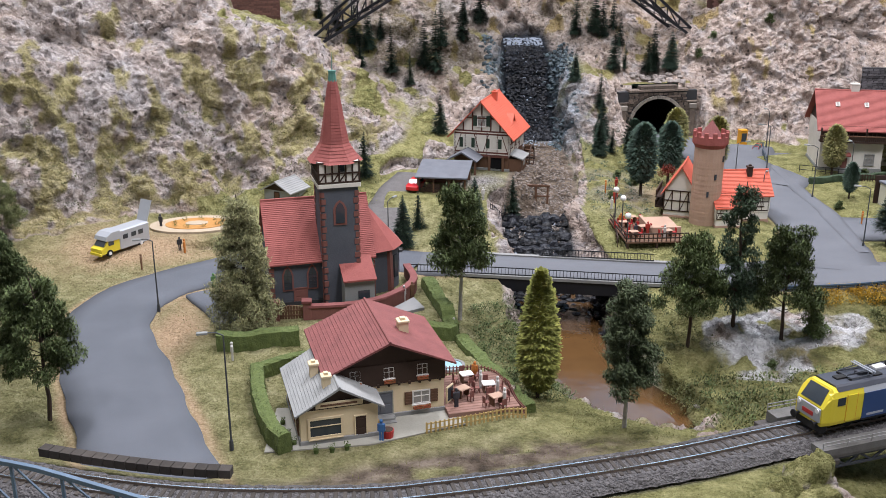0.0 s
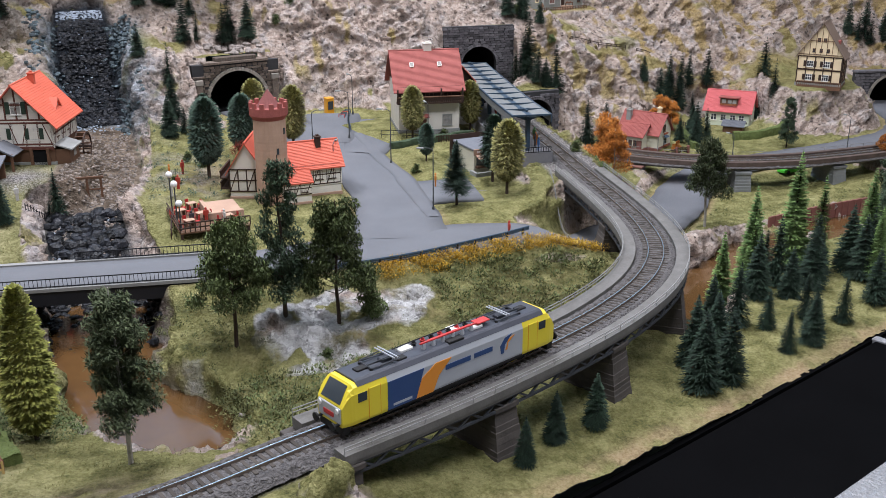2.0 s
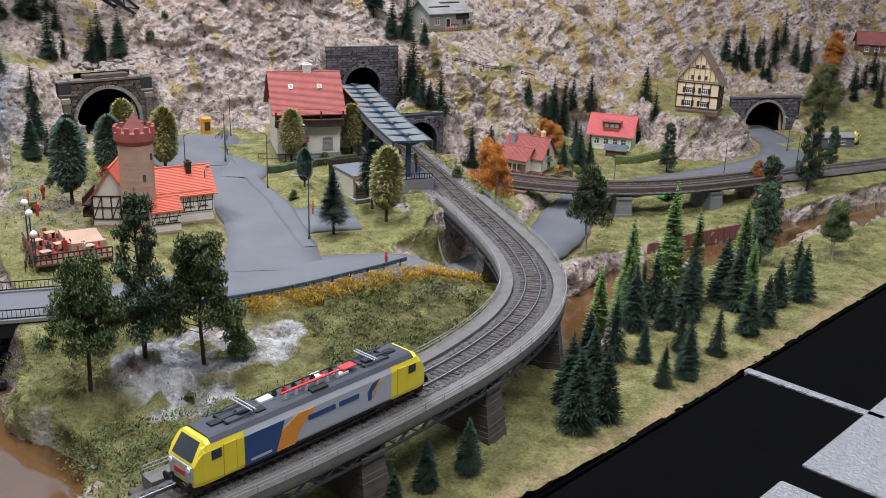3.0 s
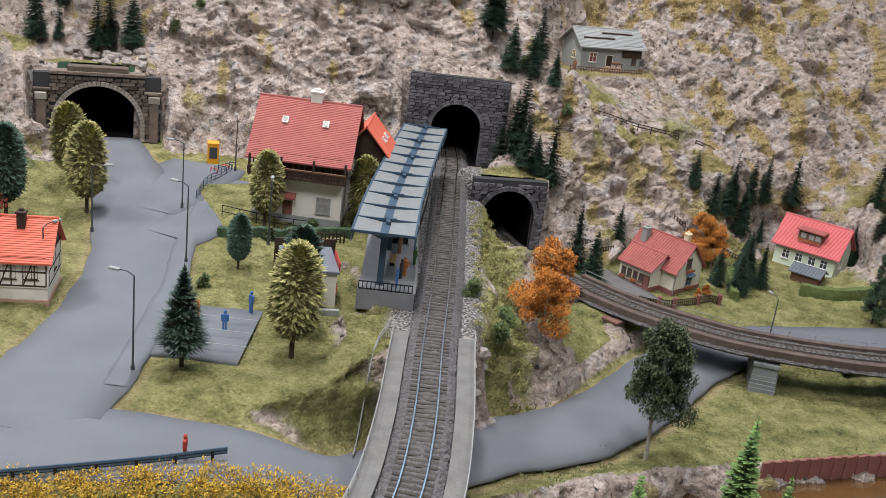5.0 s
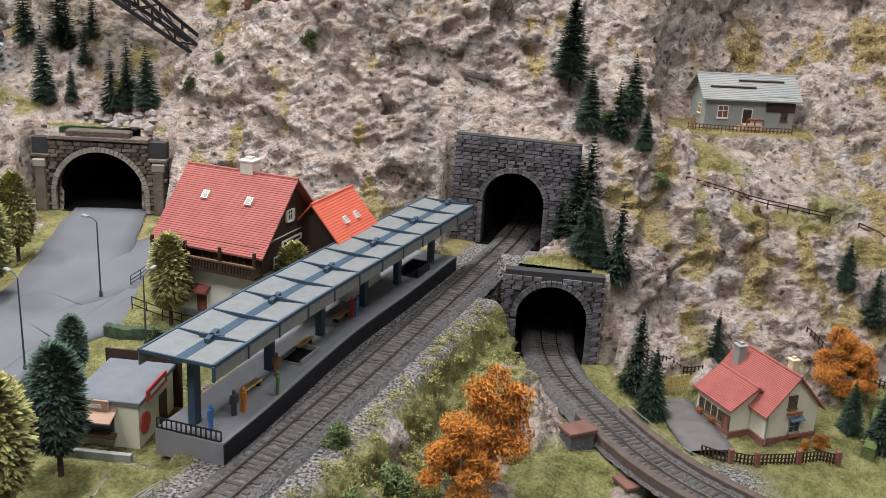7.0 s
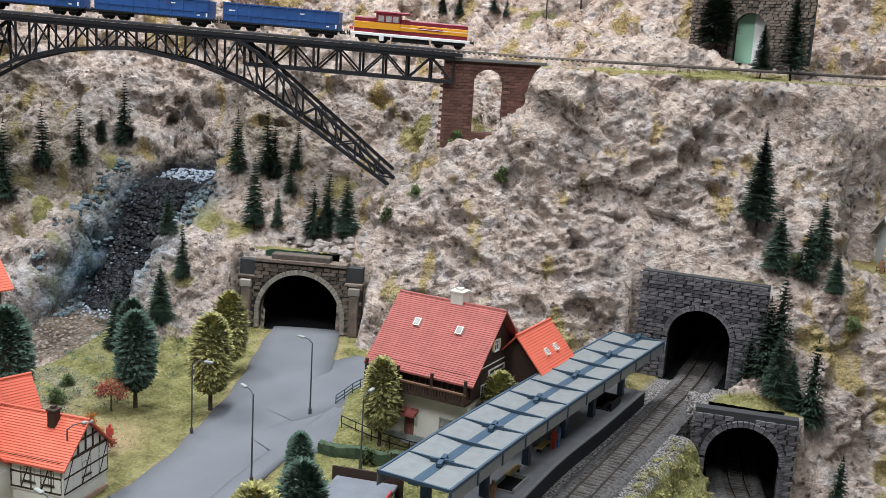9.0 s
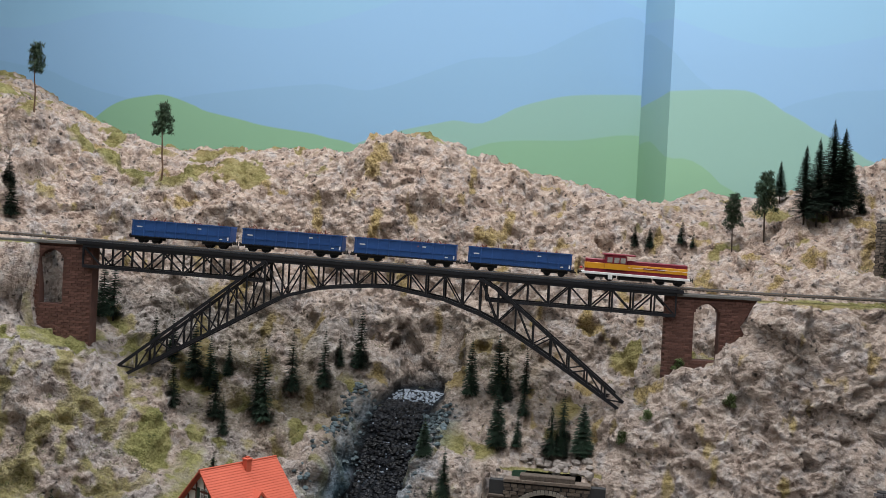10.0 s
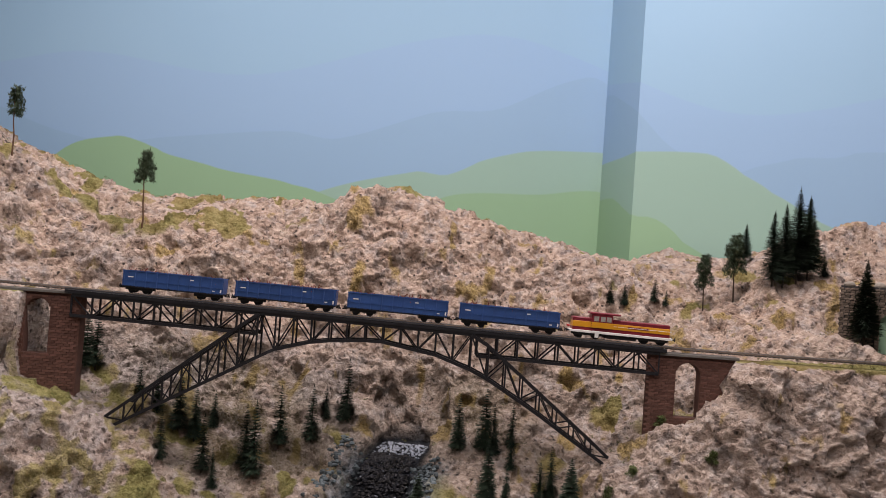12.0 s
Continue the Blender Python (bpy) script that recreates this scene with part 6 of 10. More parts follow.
tagged(part("downpipe", G().tube((58, -47, 0), (58, -47, 54), 1), M_COPPER, cr.t), "green copper downpipe")

# mill house
ml = House("mill_house", "half-timbered water mill with a bright red roof", "mill", .078, 1.633, .027, 73, 104, 92, 64, 50, M_WOOD, M_ROOF_ORANGE, 10, M_WHITE, M_STUCCO, 25, M_WHITE, rows=14)
M_SHUTTER = mat("dark_green_shutter", (.035, .06, .04), (.02, .035, .025), .6, 80, 800)
M_MILLBEAM = mat("reddish_beam", (.13, .05, .035), (.075, .03, .022), .7, 80, 900)
ml.timbers("l", -45, 45, 26, 63, 5, (0, .12, .94), braces=False, material=M_MILLBEAM, w=2.6)
ml.timbers("f", -50, 50, 26, 63, 6, (0, .5, .94), material=M_MILLBEAM, w=2.4)
ml.gable_timbers("l", 3, M_MILLBEAM, 2.2)
for a_, b_ in ((-45, -34), (45, 34), (-3, -12), (3, 12)):
    part("timber", G().beam((a_, -.5, 29), (b_, -.5, 60), 2.2, 1.1), M_MILLBEAM, ml.t, at=ml.on("l"))
for u in (-24, 21):
    ml.window("l", u, 38, 12, 15, shutters=M_SHUTTER, pane=M_PANELIGHT)
ml.window("l", 0, 74, 13, 16, shutters=M_SHUTTER, pane=M_PANELIGHT)
for u in (-34, -10, 14):
    ml.window("f", u, 38, 9, 13, frame=M_WOOD)
ml.window("f", 8, 8, 9, 9, frame=M_WOOD)
# flat black panel in place of a shaded doorway
part("doorway", G().box(16, -1.2, -2, 34, .4, 22), M_OPENING_DARK, ml.t, "black panel painted for the darkness in an open doorway", at=ml.on("l"))
for u in (14, 37):
    part("porch_post", G().rbox(u - 2, -4, -4, u + 2, 0, 25, .4), M_WOOD, ml.t, at=ml.on("l"))
lean = part("lean_to", G().box(-50, -20, -4, -8, 0, 22), M_WOOD, ml.t, "brown plank lean-to", at=ml.on("f"))
part("lean_to_roof", G().prism([(-24, 21), (0, 29), (0, 31), (-24, 23)], -53, -5, "x"), M_ROOF_SLATE, lean, "pale grey lean-to roof")
part("window", G().box(-34, -20.8, 9, -24, -19.6, 17), M_PANELIGHT, lean)
part("carved_brackets", G().box(-46, -3, 23, 46, 1, 26.5), M_MILLBEAM, ml.t, at=ml.on("l"))
ml.chimney(8, -6, 8, 12, M_ROOF_ORANGE, M_ROOF_ORANGE)
dorm = part("dormer", G().prism([(-17, 0), (17, 0), (0, 18)], -2, 34, "y"), M_WHITE, ml.t, at=pose(.004, -.036, .066))
part("dormer_roof", G().prism([(-21, -3), (-19, -4), (0, 17), (19, -4), (21, -3), (0, 20.5)], -5, 36, "y"), M_ROOF_ORANGE, dorm)
part("porch_roof", G().prism([(-26, 24), (0, 38), (26, 24), (25, 22), (0, 35.5), (-25, 22)], -42, 0, "y"), M_ROOF_GREY, ml.t, "grey porch roof", at=ml.on("l") @ pose(-.022, 0, 0))
for a in (-44, 0):
    part("porch_post", G().box(a - 1.5, -40, -4, a + 1.5, -37, 26), M_WOOD, ml.t, at=ml.on("l"))
sh = thing("wooden_shed", "open timber shed with a grey sheet roof", "shed", 0.002, 1.49, .022, -8)
part("shed_roof", G().prism([(-38, 24), (38, 34), (38, 36), (-38, 26)], -40, 40, "x"), M_ROOF_GREY, sh)
for a in (-36, -12, 12, 36):
    for b in (-32, 32):
        part("post", G().box(a - 1.3, b - 1.3, -4, a + 1.3, b + 1.3, 24 + (b + 38) * .13), M_WOOD, sh)
part("back_wall", G().box(-37, 30, -4, 37, 32, 30), M_WOOD, sh)
for i in range(8):
    part("rail", G().box(-37, -33 + .2, 2 + i * 1.6, -2, -32.2, 2.9 + i * 1.6), M_TIMBER, sh)

# inn with a round tower
inn = House("tower_inn", "half-timbered inn with bright red roofs", "inn", .432, 1.405, 0, 3, 78, 56, 44, 27, M_WHITE, M_ROOF_ORANGE, 5, rows=12, base_mat=M_TOWER, split=16, upper_mat=M_WHITE)
inn.timbers("f", -38, 38, 18, 44, 8)
inn.timbers("r", -28, 28, 18, 44, 5)
inn.gable_timbers("r", 3)
for u in (8, 26):
    inn.window("f", u, 25, 9, 11, frame=M_TIMBER)
inn.window("r", 0, 25, 9, 11, frame=M_TIMBER)
inn.chimney(14, -6, 7, 12, M_TIMBER, M_TIMBER)
ext = House("inn_bay", "half-timbered projecting bay with a red lean roof", "inn bay", .405, 1.362, 0, 3, 36, 34, 32, 12, M_WHITE, M_ROOF_ORANGE, 3, rows=6, base_mat=M_TOWER, split=14, upper_mat=M_WHITE)
ext.timbers("f", -18, 18, 15, 32, 5)
for u in (-9, 9):
    ext.window("f", u, 19, 7, 8, frame=M_TIMBER)
wing = House("inn_wing", "timbered inn wing with a balcony and a steep red roof", "inn wing", .358, 1.425, 0, 70, 62, 46, 42, 36, M_WHITE, M_ROOF_ORANGE, 5, rows=12, base_mat=M_TOWER)
wing.timbers("b", -31, 31, 12, 42, 6)
wing.timbers("l", -23, 23, 12, 42, 4)
for u in (-18, 4, 22):
    wing.window("b", u, 26, 7, 9, frame=M_TIMBER)
for z in (16, 31):
    bal = part("balcony", G().box(-31, -13, z - 1.6, 31, 0, z), M_TIMBER, wing.t, at=wing.on("b"))
    for i in range(17):
        u = -31 + 62 * i / 16
        part("baluster", G().box(u - .6, -12.8, z, u + .6, -11.8, z + 8), M_TIMBER, bal)
    part("handrail", G().box(-31, -13.2, z + 8, 31, -11.4, z + 9.2), M_TIMBER, bal)
tw = thing("round_tower", "round sandstone tower with a red crenellated crown", "tower", .378, 1.372, 0)
rr = random.Random(5)
v, f = [], []
for r in range(50):
    rad = 21.1 + rr.uniform(-.12, .12)
    v += [(rad * math.cos(2 * math.pi * q / 28), rad * math.sin(2 * math.pi * q / 28), -4 + 2.45 * r) for q in range(28)]
for r in range(49):
    f += [(r * 28 + q, r * 28 + (q + 1) % 28, r * 28 + 28 + (q + 1) % 28, r * 28 + 28 + q) for q in range(28)]
g = G().add(v, f)
part("shaft", g, M_TOWER, tw)
part("corbel", G().cyl(0, 0, 114, 120, 21, 25, 28).cyl(0, 0, 120, 130, 25, 25, 28), M_ROOF_RED, tw, "red sandstone crown")
me = mesh_of("merlon", G().rbox(-3, -2, 0, 3, 2, 7, .5), M_ROOF_RED)
for k in range(12):
    a = 2 * math.pi * k / 12
    piece(me, tw, pose(.023 * math.cos(a), .023 * math.sin(a), .130, 0, 0, math.degrees(a) + 90))
part("cone_roof", G().cyl(0, 0, 128, 152, 17, .4, 16), M_ROOF_MAROON, tw, "small pointed roof")
for z, a in ((70, -75), (95, -40), (45, -100)):
    part("slit", G().box(-1.6, -.8, 0, 1.6, .8, 8), M_PANE, tw, at=pose(.0213 * math.cos(radians(a)), .0213 * math.sin(radians(a)), z * MM, 0, 0, a + 90))

# station
st = House("station_building", "timber and render station house with a red tiled roof", "station", .690, 1.668, .018, -9.4, 100, 104, 76, 50, M_WHITE, M_ROOF_RED, 9, M_TIMBER, M_STUCCO, 52, M_WHITE, 22)
part("cladding", G().box(-51.5, -2.4, 52, 51.5, -1, 75.6), M_TIMBER, st.t, "dark brown panel on the wall behind the balcony", at=st.on("f"))
for u in (-30, 0, 30):
    st.window("f", u, 58, 12, 13, pane=M_PANE, frame=M_WOOD, proud=3.4)
part("cladding", G().box(-52, -2.2, 50, 52, -1, 75.6), M_TIMBER, st.t, "dark timber cladding on the gable side", at=st.on("r"))
st.window("r", -26, 44, 10, 16, pane=M_PANELIGHT, shutters=M_CREAM, proud=3)
st.window("r", 12, 44, 10, 16, pane=M_PANELIGHT, shutters=M_CREAM, proud=3)
st.window("r", 0, 88, 7, 9, shutters=M_CREAM)
st.window("f", 30, 12, 14, 16, pane=M_PANELIGHT, frame=M_STUCCO, bars=2)
st.door("f", -10, 11, 22, M_SANDSTONE, 0, M_WHITE)
part("door_roof", G().prism([(-9, 25), (0, 29), (0, 31), (-9, 27)], -19, -1, "x"), M_ROOF_RED, st.t, "little red roof over the door", at=st.on("f"))
bal = part("balcony", G().box(-54, -14, 49.5, 54, 0, 52), M_TIMBER, st.t, "dark timber balcony", at=st.on("f"))
for i in range(36):
    u = -54 + 108 * i / 35
    part("baluster", G().box(u - .9, -13.6, 52, u + .9, -12.6, 60), M_TIMBER, bal)
part("handrail", G().box(-54.5, -14.4, 60, 54.5, -11.8, 61.6), M_WOOD, bal)
for u in (-53, -18, 18, 53):
    part("post", G().box(u - 1.2, -13.8, 51, u + 1.2, -11.4, 74), M_TIMBER, bal)
part("name_board", G().rbox(-18, -2.6, 66, 18, -1, 72, .4), M_WINFRAME, st.t, "white station name board with worn lettering", at=st.on("r"))
part("lettering", G().box(-14, -2.9, 68, 14, -2.5, 70.2), M_TIMBER, st.t, at=st.on("r"))
st.chimney(6, 4, 13, 14, M_WHITE, M_WHITE)
for a in (-24, 22):
    sk = part("skylight", G().box(-3.4, -1.6, -4.2, 3.4, 1.2, 4.2), M_WINFRAME, st.t, "white framed skylight", at=pose(a * MM, -.023, .106, -46, 0, 0))
    part("pane", G().box(-2.4, -1.9, -3.2, 2.4, -1.5, 3.2), M_PANELIGHT, sk)
sa = House("station_annex", "dark timber station annex with a red roof", "station annex", .762, 1.712, .018, 80.6, 70, 74, 58, 42, M_WHITE, M_ROOF_ORANGE, 6, M_TIMBER, rows=14, split=30, upper_mat=M_TIMBER)
for a in (-8, 14):
    sk = part("skylight", G().box(-3, -1.6, -3.8, 3, 1.2, 3.8), M_WINFRAME, sa.t, "white framed skylight", at=pose(a * MM, -.019, .081, -48, 0, 0))
    part("pane", G().box(-2.1, -1.9, -2.9, 2.1, -1.5, 2.9), M_PANELIGHT, sk)

# kiosk
M_RED = mat("red_paint", (.48, .045, .04), (.36, .03, .03), .45, 60, 800)
ki = thing("kiosk", "small flat-roofed snack kiosk with red sign panels", "kiosk", .697, 1.437, .003, 6)
part("wall", G().box(-24, -32, -4, 24, 32, 34), M_PALE, ki)
part("roof", G().rbox(-26, -34, 34, 26, 34, 37, .6), M_ROOF_GREY, ki)
part("hatch", G().box(-20, -33, 12, 6, -31.4, 25), M_PANE, ki)
part("counter", G().rbox(-22, -39, 9, 8, -32, 11.5, .5), M_WOOD, ki)
part("awning", G().prism([(-46, 24), (-32, 29), (-32, 30), (-46, 25)], -23, 9, "x"), M_TOWER, ki, "pale pink awning")
part("sign", G().rbox(-26, -35.6, 28, 4, -34, 37, .5), M_TOWER, ki, "faded red sign with worn lettering")
part("lettering", G().box(-21, -36, 31, -1, -35.5, 34), M_WINFRAME, ki)
part("sign", G().rbox(26.2, -24, 33, 27.8, 12, 42, .5), M_RED, ki, "red sign panel with a white wave")
part("wave", G().box(27.6, -19, 36, 28.2, 7, 38.6), M_WINFRAME, ki)
part("round_sign", G().prism([(-22 + 8 * math.cos(a), 16 + 8 * math.sin(a)) for a in np.linspace(0, 6.283, 20)[:-1]], 24, 25.2, "x"), M_RED, ki, "round red sign")
part("doorway", G().box(23.6, 4, 0, 24.6, 18, 24), M_TIMBER, ki)
part("back_fence", G().box(-30, 35, 0, 30, 36.5, 44), M_TIMBER, ki)
part("low_wall", G().rbox(-30, -52, -4, 26, -48, 6, .5).rbox(-30, -52, -4, -26, -30, 6, .5), M_STUCCO, ki)

# platform and canopy
PLAT = spline([(.7755, 1.392, .0285), (.783, 1.45, .0285), (.799, 1.6, .0285), (.820, 1.72, .0285), (.840, 1.845, .0285)], .01)
pf = thing("station_platform", "dark grey station platform with a subway stair opening", "platform", kind="structure")
part("slab", G().sweep(PLAT / MM, [(-33, -20), (21, -20), (21, 0), (-33, 0)]), M_PLATFORM, pf)
part("edge", G().sweep(PLAT / MM, [(18.5, .1), (21.6, .1), (21.6, 1), (18.5, 1)]), M_CONCRETE, pf)
part("edge_face", G().sweep(PLAT / MM, [(21.1, -19), (21.6, -19), (21.6, -1), (21.1, -1)]), M_IRON, pf)
railing(pf, spline([(.744, 1.397, .0285), (.794, 1.391, .0285)], .006), 8, .004, (1.0, .1), .8, M_IRON)
for k, side in ((39, 4), (15, 2)):
    x, y, z = PLAT[k]
    o = thing("stair_well", "dark pedestrian subway stair opening with a low parapet", "stair well", x + .002, y, z, -8, "subway stairs")
    part("parapet", G().box(-10, -16, 0, -8.5, 16, side * 2.2).box(8.5, -16, 0, 10, 16, side * 2.2).box(-8.5, 14.5, 0, 8.5, 16, side * 2.2).box(-8.5, -16, 0, 8.5, -14.5, 1.5), M_IRON if side == 4 else M_CONCRETE, o)
    # flat black sheet in place of a shaded stair shaft
    part("shaft", G().box(-8.5, -14.5, .2, 8.5, 14.5, .5), M_OPENING_DARK, o, "black sheet painted for the darkness of the stair shaft")
cn = thing("platform_canopy", "long steel platform canopy with frosted roof sheets", "canopy")
CAN = spline([(.762, 1.392, .083), (.778, 1.5, .083), (.796, 1.6, .083), (.820, 1.725, .083), (.846, 1.855, .083)], .01)
C2 = CAN / MM
part("spine", G().sweep(C2, [(-4, -1), (4, -1), (4, .6), (-4, .6)]), M_CANOPY, cn)
for s in (-1, 1):
    part("roof_sheet", G().sweep(C2, [(s * 4, -.2), (s * 29, 2.2), (s * 29, 2.8), (s * 4, .4)]), M_FROST, cn, "frosted grey roof sheet")
    part("edge_beam", G().sweep(C2, [(s * 29 - 1, .6), (s * 29 + 1, .6), (s * 29 + 1, 3.4), (s * 29 - 1, 3.4)]), M_CANOPY, cn)
    part("valance", G().sweep(C2, [(s * 29.3 - .3, -9), (s * 29.3 + .3, -9), (s * 29.3 + .3, .8), (s * 29.3 - .3, .8)]), M_FROST, cn, "ribbed translucent valance")
Q = spline(CAN, .041)
for k in range(len(Q)):
    x, y, z = Q[k]
    d = Q[min(k + 1, len(Q) - 1)] - Q[max(k - 1, 0)]
    turn = math.degrees(math.atan2(d[1], d[0])) - 90
    part("rib", G().box(-29, -.7, 1.0, 29, .7, 3.4), M_CANOPY, cn, at=pose(x, y, z, 0, 0, turn))
    if k % 2 == 1:
        part("cross_plate", G().box(-9, -1.2, 1.2, 9, 1.2, 3.9).box(-1.8, -10, 1.2, 1.8, 10, 3.9), M_CANOPY, cn, at=pose(x, y, z, 0, 0, turn + 12))
    part("stanchion", G().box(28.6, -.9, -9, 30.4, .9, 2), M_CANOPY, cn, at=pose(x, y, z, 0, 0, turn))
for k in (2, 12, 20, 28, 35, 43):
    if k < len(CAN):
        x, y, z = CAN[k]
        post = part("post", G().rbox(-3, -4, -54.5, 3, 4, -1, .5), M_CANOPY, cn, at=pose(x, y, z, 0, 0, -8))
        part("bracket", G().prism([(-26, -1), (26, -1), (4, -9), (-4, -9)], -1.2, 1.2, "y"), M_CANOPY, post)
for k in (8, 17, 24):
    x, y, z = PLAT[k]
    b = thing("platform_bench", "plain light wooden platform bench", "bench", x - .004, y, z, -8, "platform benches")
    part("seat", G().box(-3, -12, 4, 3, 12, 5), M_YELLOWWOOD, b)
    for s in (-9, 9):
        part("leg", G().box(-2.4, s - .8, 0, 2.4, s + .8, 4), M_IRON, b)

# village houses
co = House("cottage", "cream cottage with a red tiled roof and dark plinth", "cottage", 1.19, 1.782, -.085, -56, 82, 60, 34, 32, M_PALE, M_ROOF_RED, 5, rows=16, base_mat=M_SANDSTONE)
co.window("r", 4, 8, 11, 10, pane=M_PANE, frame=M_STUCCO, box=M_FLOWERS)
co.window("r", -2, 34, 9, 12, pane=M_PANE, frame=M_WOOD)
part("balcony", flower_row(-10, -4, 29, 18), M_FLOWERS, co.t, "balcony box of bright flowers", at=co.on("r"))
part("awning", G().prism([(-6, 21), (0, 24), (0, 25), (-6, 22)], -4, 12, "x"), M_BLUESTEEL, co.t, "blue striped awning", at=co.on("r"))
cw = House("cottage_wing", "cream cottage wing with dark windows and a red roof", "cottage wing", 1.163, 1.772, -.085, -56, 52, 52, 30, 18, M_PALE, M_ROOF_RED, 4, rows=10, base_mat=M_SANDSTONE)
for u in (-18, -8, 2, 12):
    cw.window("f", u, 10, 6, 10, frame=M_WOOD, box=M_FLOWERS if u in (-18, 2) else None)
cw.door("f", 21, 8, 20, M_SANDSTONE)
co.chimney(-30, -12, 9, 16, M_STUCCO, M_STUCCO)
co.chimney(26, 5, 7, 15, M_CREAM, M_CREAM)
part("drainpipe", G().beam((-.5, -1.4, 0), (-.5, -1.4, 33), 1.1, 1.1), M_STUCCO, co.t, "grey drainpipe", at=co.on("r") @ pose(-.029, 0, 0))
pk = House("pink_roofed_house", "pale green house with a pink-red roof and dormer", "house", 1.468, 1.895, -.085, -45, 92, 70, 36, 34, M_GREENISH, mat("roof_pink", (.55, .13, .13), (.42, .09, .09), .6, 40, 500), 6, rows=16)
for u in (-28, -8, 12, 30):
    pk.window("f", u, 12, 10, 12)
pk.window("r", -8, 12, 10, 12)
pk.window("r", 0, 42, 9, 10)
do = part("dormer", G().box(-18, -6, -2, 18, 12, 13), M_WOOD, pk.t, at=pose(0, -.024, .046))
part("dormer_roof", G().box(-21, -9, 13, 21, 16, 15), M_ROOF_RED, do)
for u in (-10, 2, 12):
    part("pane", G().box(u - 4, -6.6, 2, u + 4, -5.6, 10), M_PANELIGHT, do)
part("flower_box", flower_row(-17, -9, -1, 34), M_FLOWERS, do)
ga = House("garden_garage", "small brown garage with a grey roof", "garage", 1.43, 1.825, -.085, -45, 40, 30, 14, 7, M_WOOD, M_ROOF_GREY, 4, rows=5)
fa = House("half_timbered_house", "tall half-timbered house with a steep brown roof", "half-timbered house", 1.64, 1.828, .002, 42, 70, 90, 64, 66, M_CREAM, M_ROOF_BROWN, 5, M_CREAM, M_STUCCO, rows=22)
for z in (6, 34):
    for u in (-19, 14):
        fa.window("l", u, z + 6, 12, 11, frame=M_WINFRAME, shutters=M_TIMBER, pane=M_PANE, bars=2)
    fa.window("f", 0, z + 6, 9, 11, frame=M_SANDSTONE)
    fa.timbers("l", -44, 44, z, z + 27, 5, (0, 1), braces=False, material=M_TIMBER, w=2.2)
    fa.timbers("f", -33, 33, z, z + 27, 5, material=M_TIMBER)
for z, us in ((70, (-14, 0, 14)), (92, (-6, 6))):
    for u in us:
        fa.window("l", u, z, 5, 7, frame=M_WOOD, sill=False)
fa.gable_timbers("l", 4, M_WOOD, 1.0)
part("dormer", G().prism([(-10, 0), (10, 0), (10, 14), (-10, 14)], -6, 14, "y"), M_ROOF_RED, fa.t, at=pose(.005, -.026, .078))
part("veranda", G().box(-46, -48, -6, 30, 40, 1), M_WOOD, fa.t, "brown timber veranda")
for i in range(22):
    part("baluster", G().box(-46, -48 + 88 * i / 21 - .7, 1, -44.6, -48 + 88 * i / 21 + .7, 9), M_WOOD, fa.t)
part("handrail", G().box(-46.6, -48, 9, -44, 40, 10.4), M_WOOD, fa.t)
hu = House("mountain_hut", "grey stuccoed mountain hut with a weathered slate roof", "mountain hut", 1.160, 2.15, .146, 15, 112, 62, 42, 22, M_STUCCO, M_ROOF_SLATE, 7, rows=9)
hu.window("f", -34, 15, 12, 14, frame=M_WINFRAME, pane=M_SANDSTONE)
hu.door("f", -3, 11, 18, M_TIMBER, 8, M_WINFRAME)
for x0, x1, y0, z0 in ((-50, 8, -22, 50.2), (-12, 46, -12, 57.3)):
    part("snow_guard", G().rbox(x0, y0, z0 - 2, x1, y0 + 2.6, z0 + 2.4, .5), M_TIMBER, hu.t, "dark beam laid on the roof")
hu.window("l", 8, 17, 9, 11, frame=M_CREAM)
hu.window("f", 44, 14, 7, 9, frame=M_WOOD)
part("plank_wall", G().box(20, -1.4, 24, 56.5, .4, 43), M_TIMBER, hu.t, at=hu.on("f"))
part("steps", G().box(-20, -20, -4, 14, 0, 3).box(-15, -16, 3, 14, 0, 6).box(-10, -16, 6, 14, 0, 9), M_TOWER, hu.t, "sandstone steps with flowers", at=hu.on("f"))
part("porch_rail", G().box(-8, -16, 14, 14, -15, 16).box(-8, -16, 9, -6.6, -15, 16).box(2, -16, 9, 3.4, -15, 16).box(12.6, -16, 9, 14, -15, 16), M_WOOD, hu.t, at=hu.on("f"))
part("flower_box", flower_row(-6, -14, 15, 16), M_FLOWERS, hu.t, at=hu.on("f"))
th = House("timber_house", "brown timber house with a dull red roof on the hill", "house", 2.44, 2.08, .06, -38, 96, 60, 34, 26, M_WOOD, M_ROOF_MAROON, 6, rows=10)
for u in (-26, 0, 26):
    th.window("f", u, 12, 10, 12)
gs = House("grey_shed", "grey plank shed with a flat pale roof", "shed", 1.97, 1.745, -.085, -15, 84, 40, 24, 5, M_ROOF_GREY, M_ROOF_SLATE, 5, rows=4)
gs.window("f", -18, 8, 9, 9)
gs.window("f", 14, 8, 9, 9)

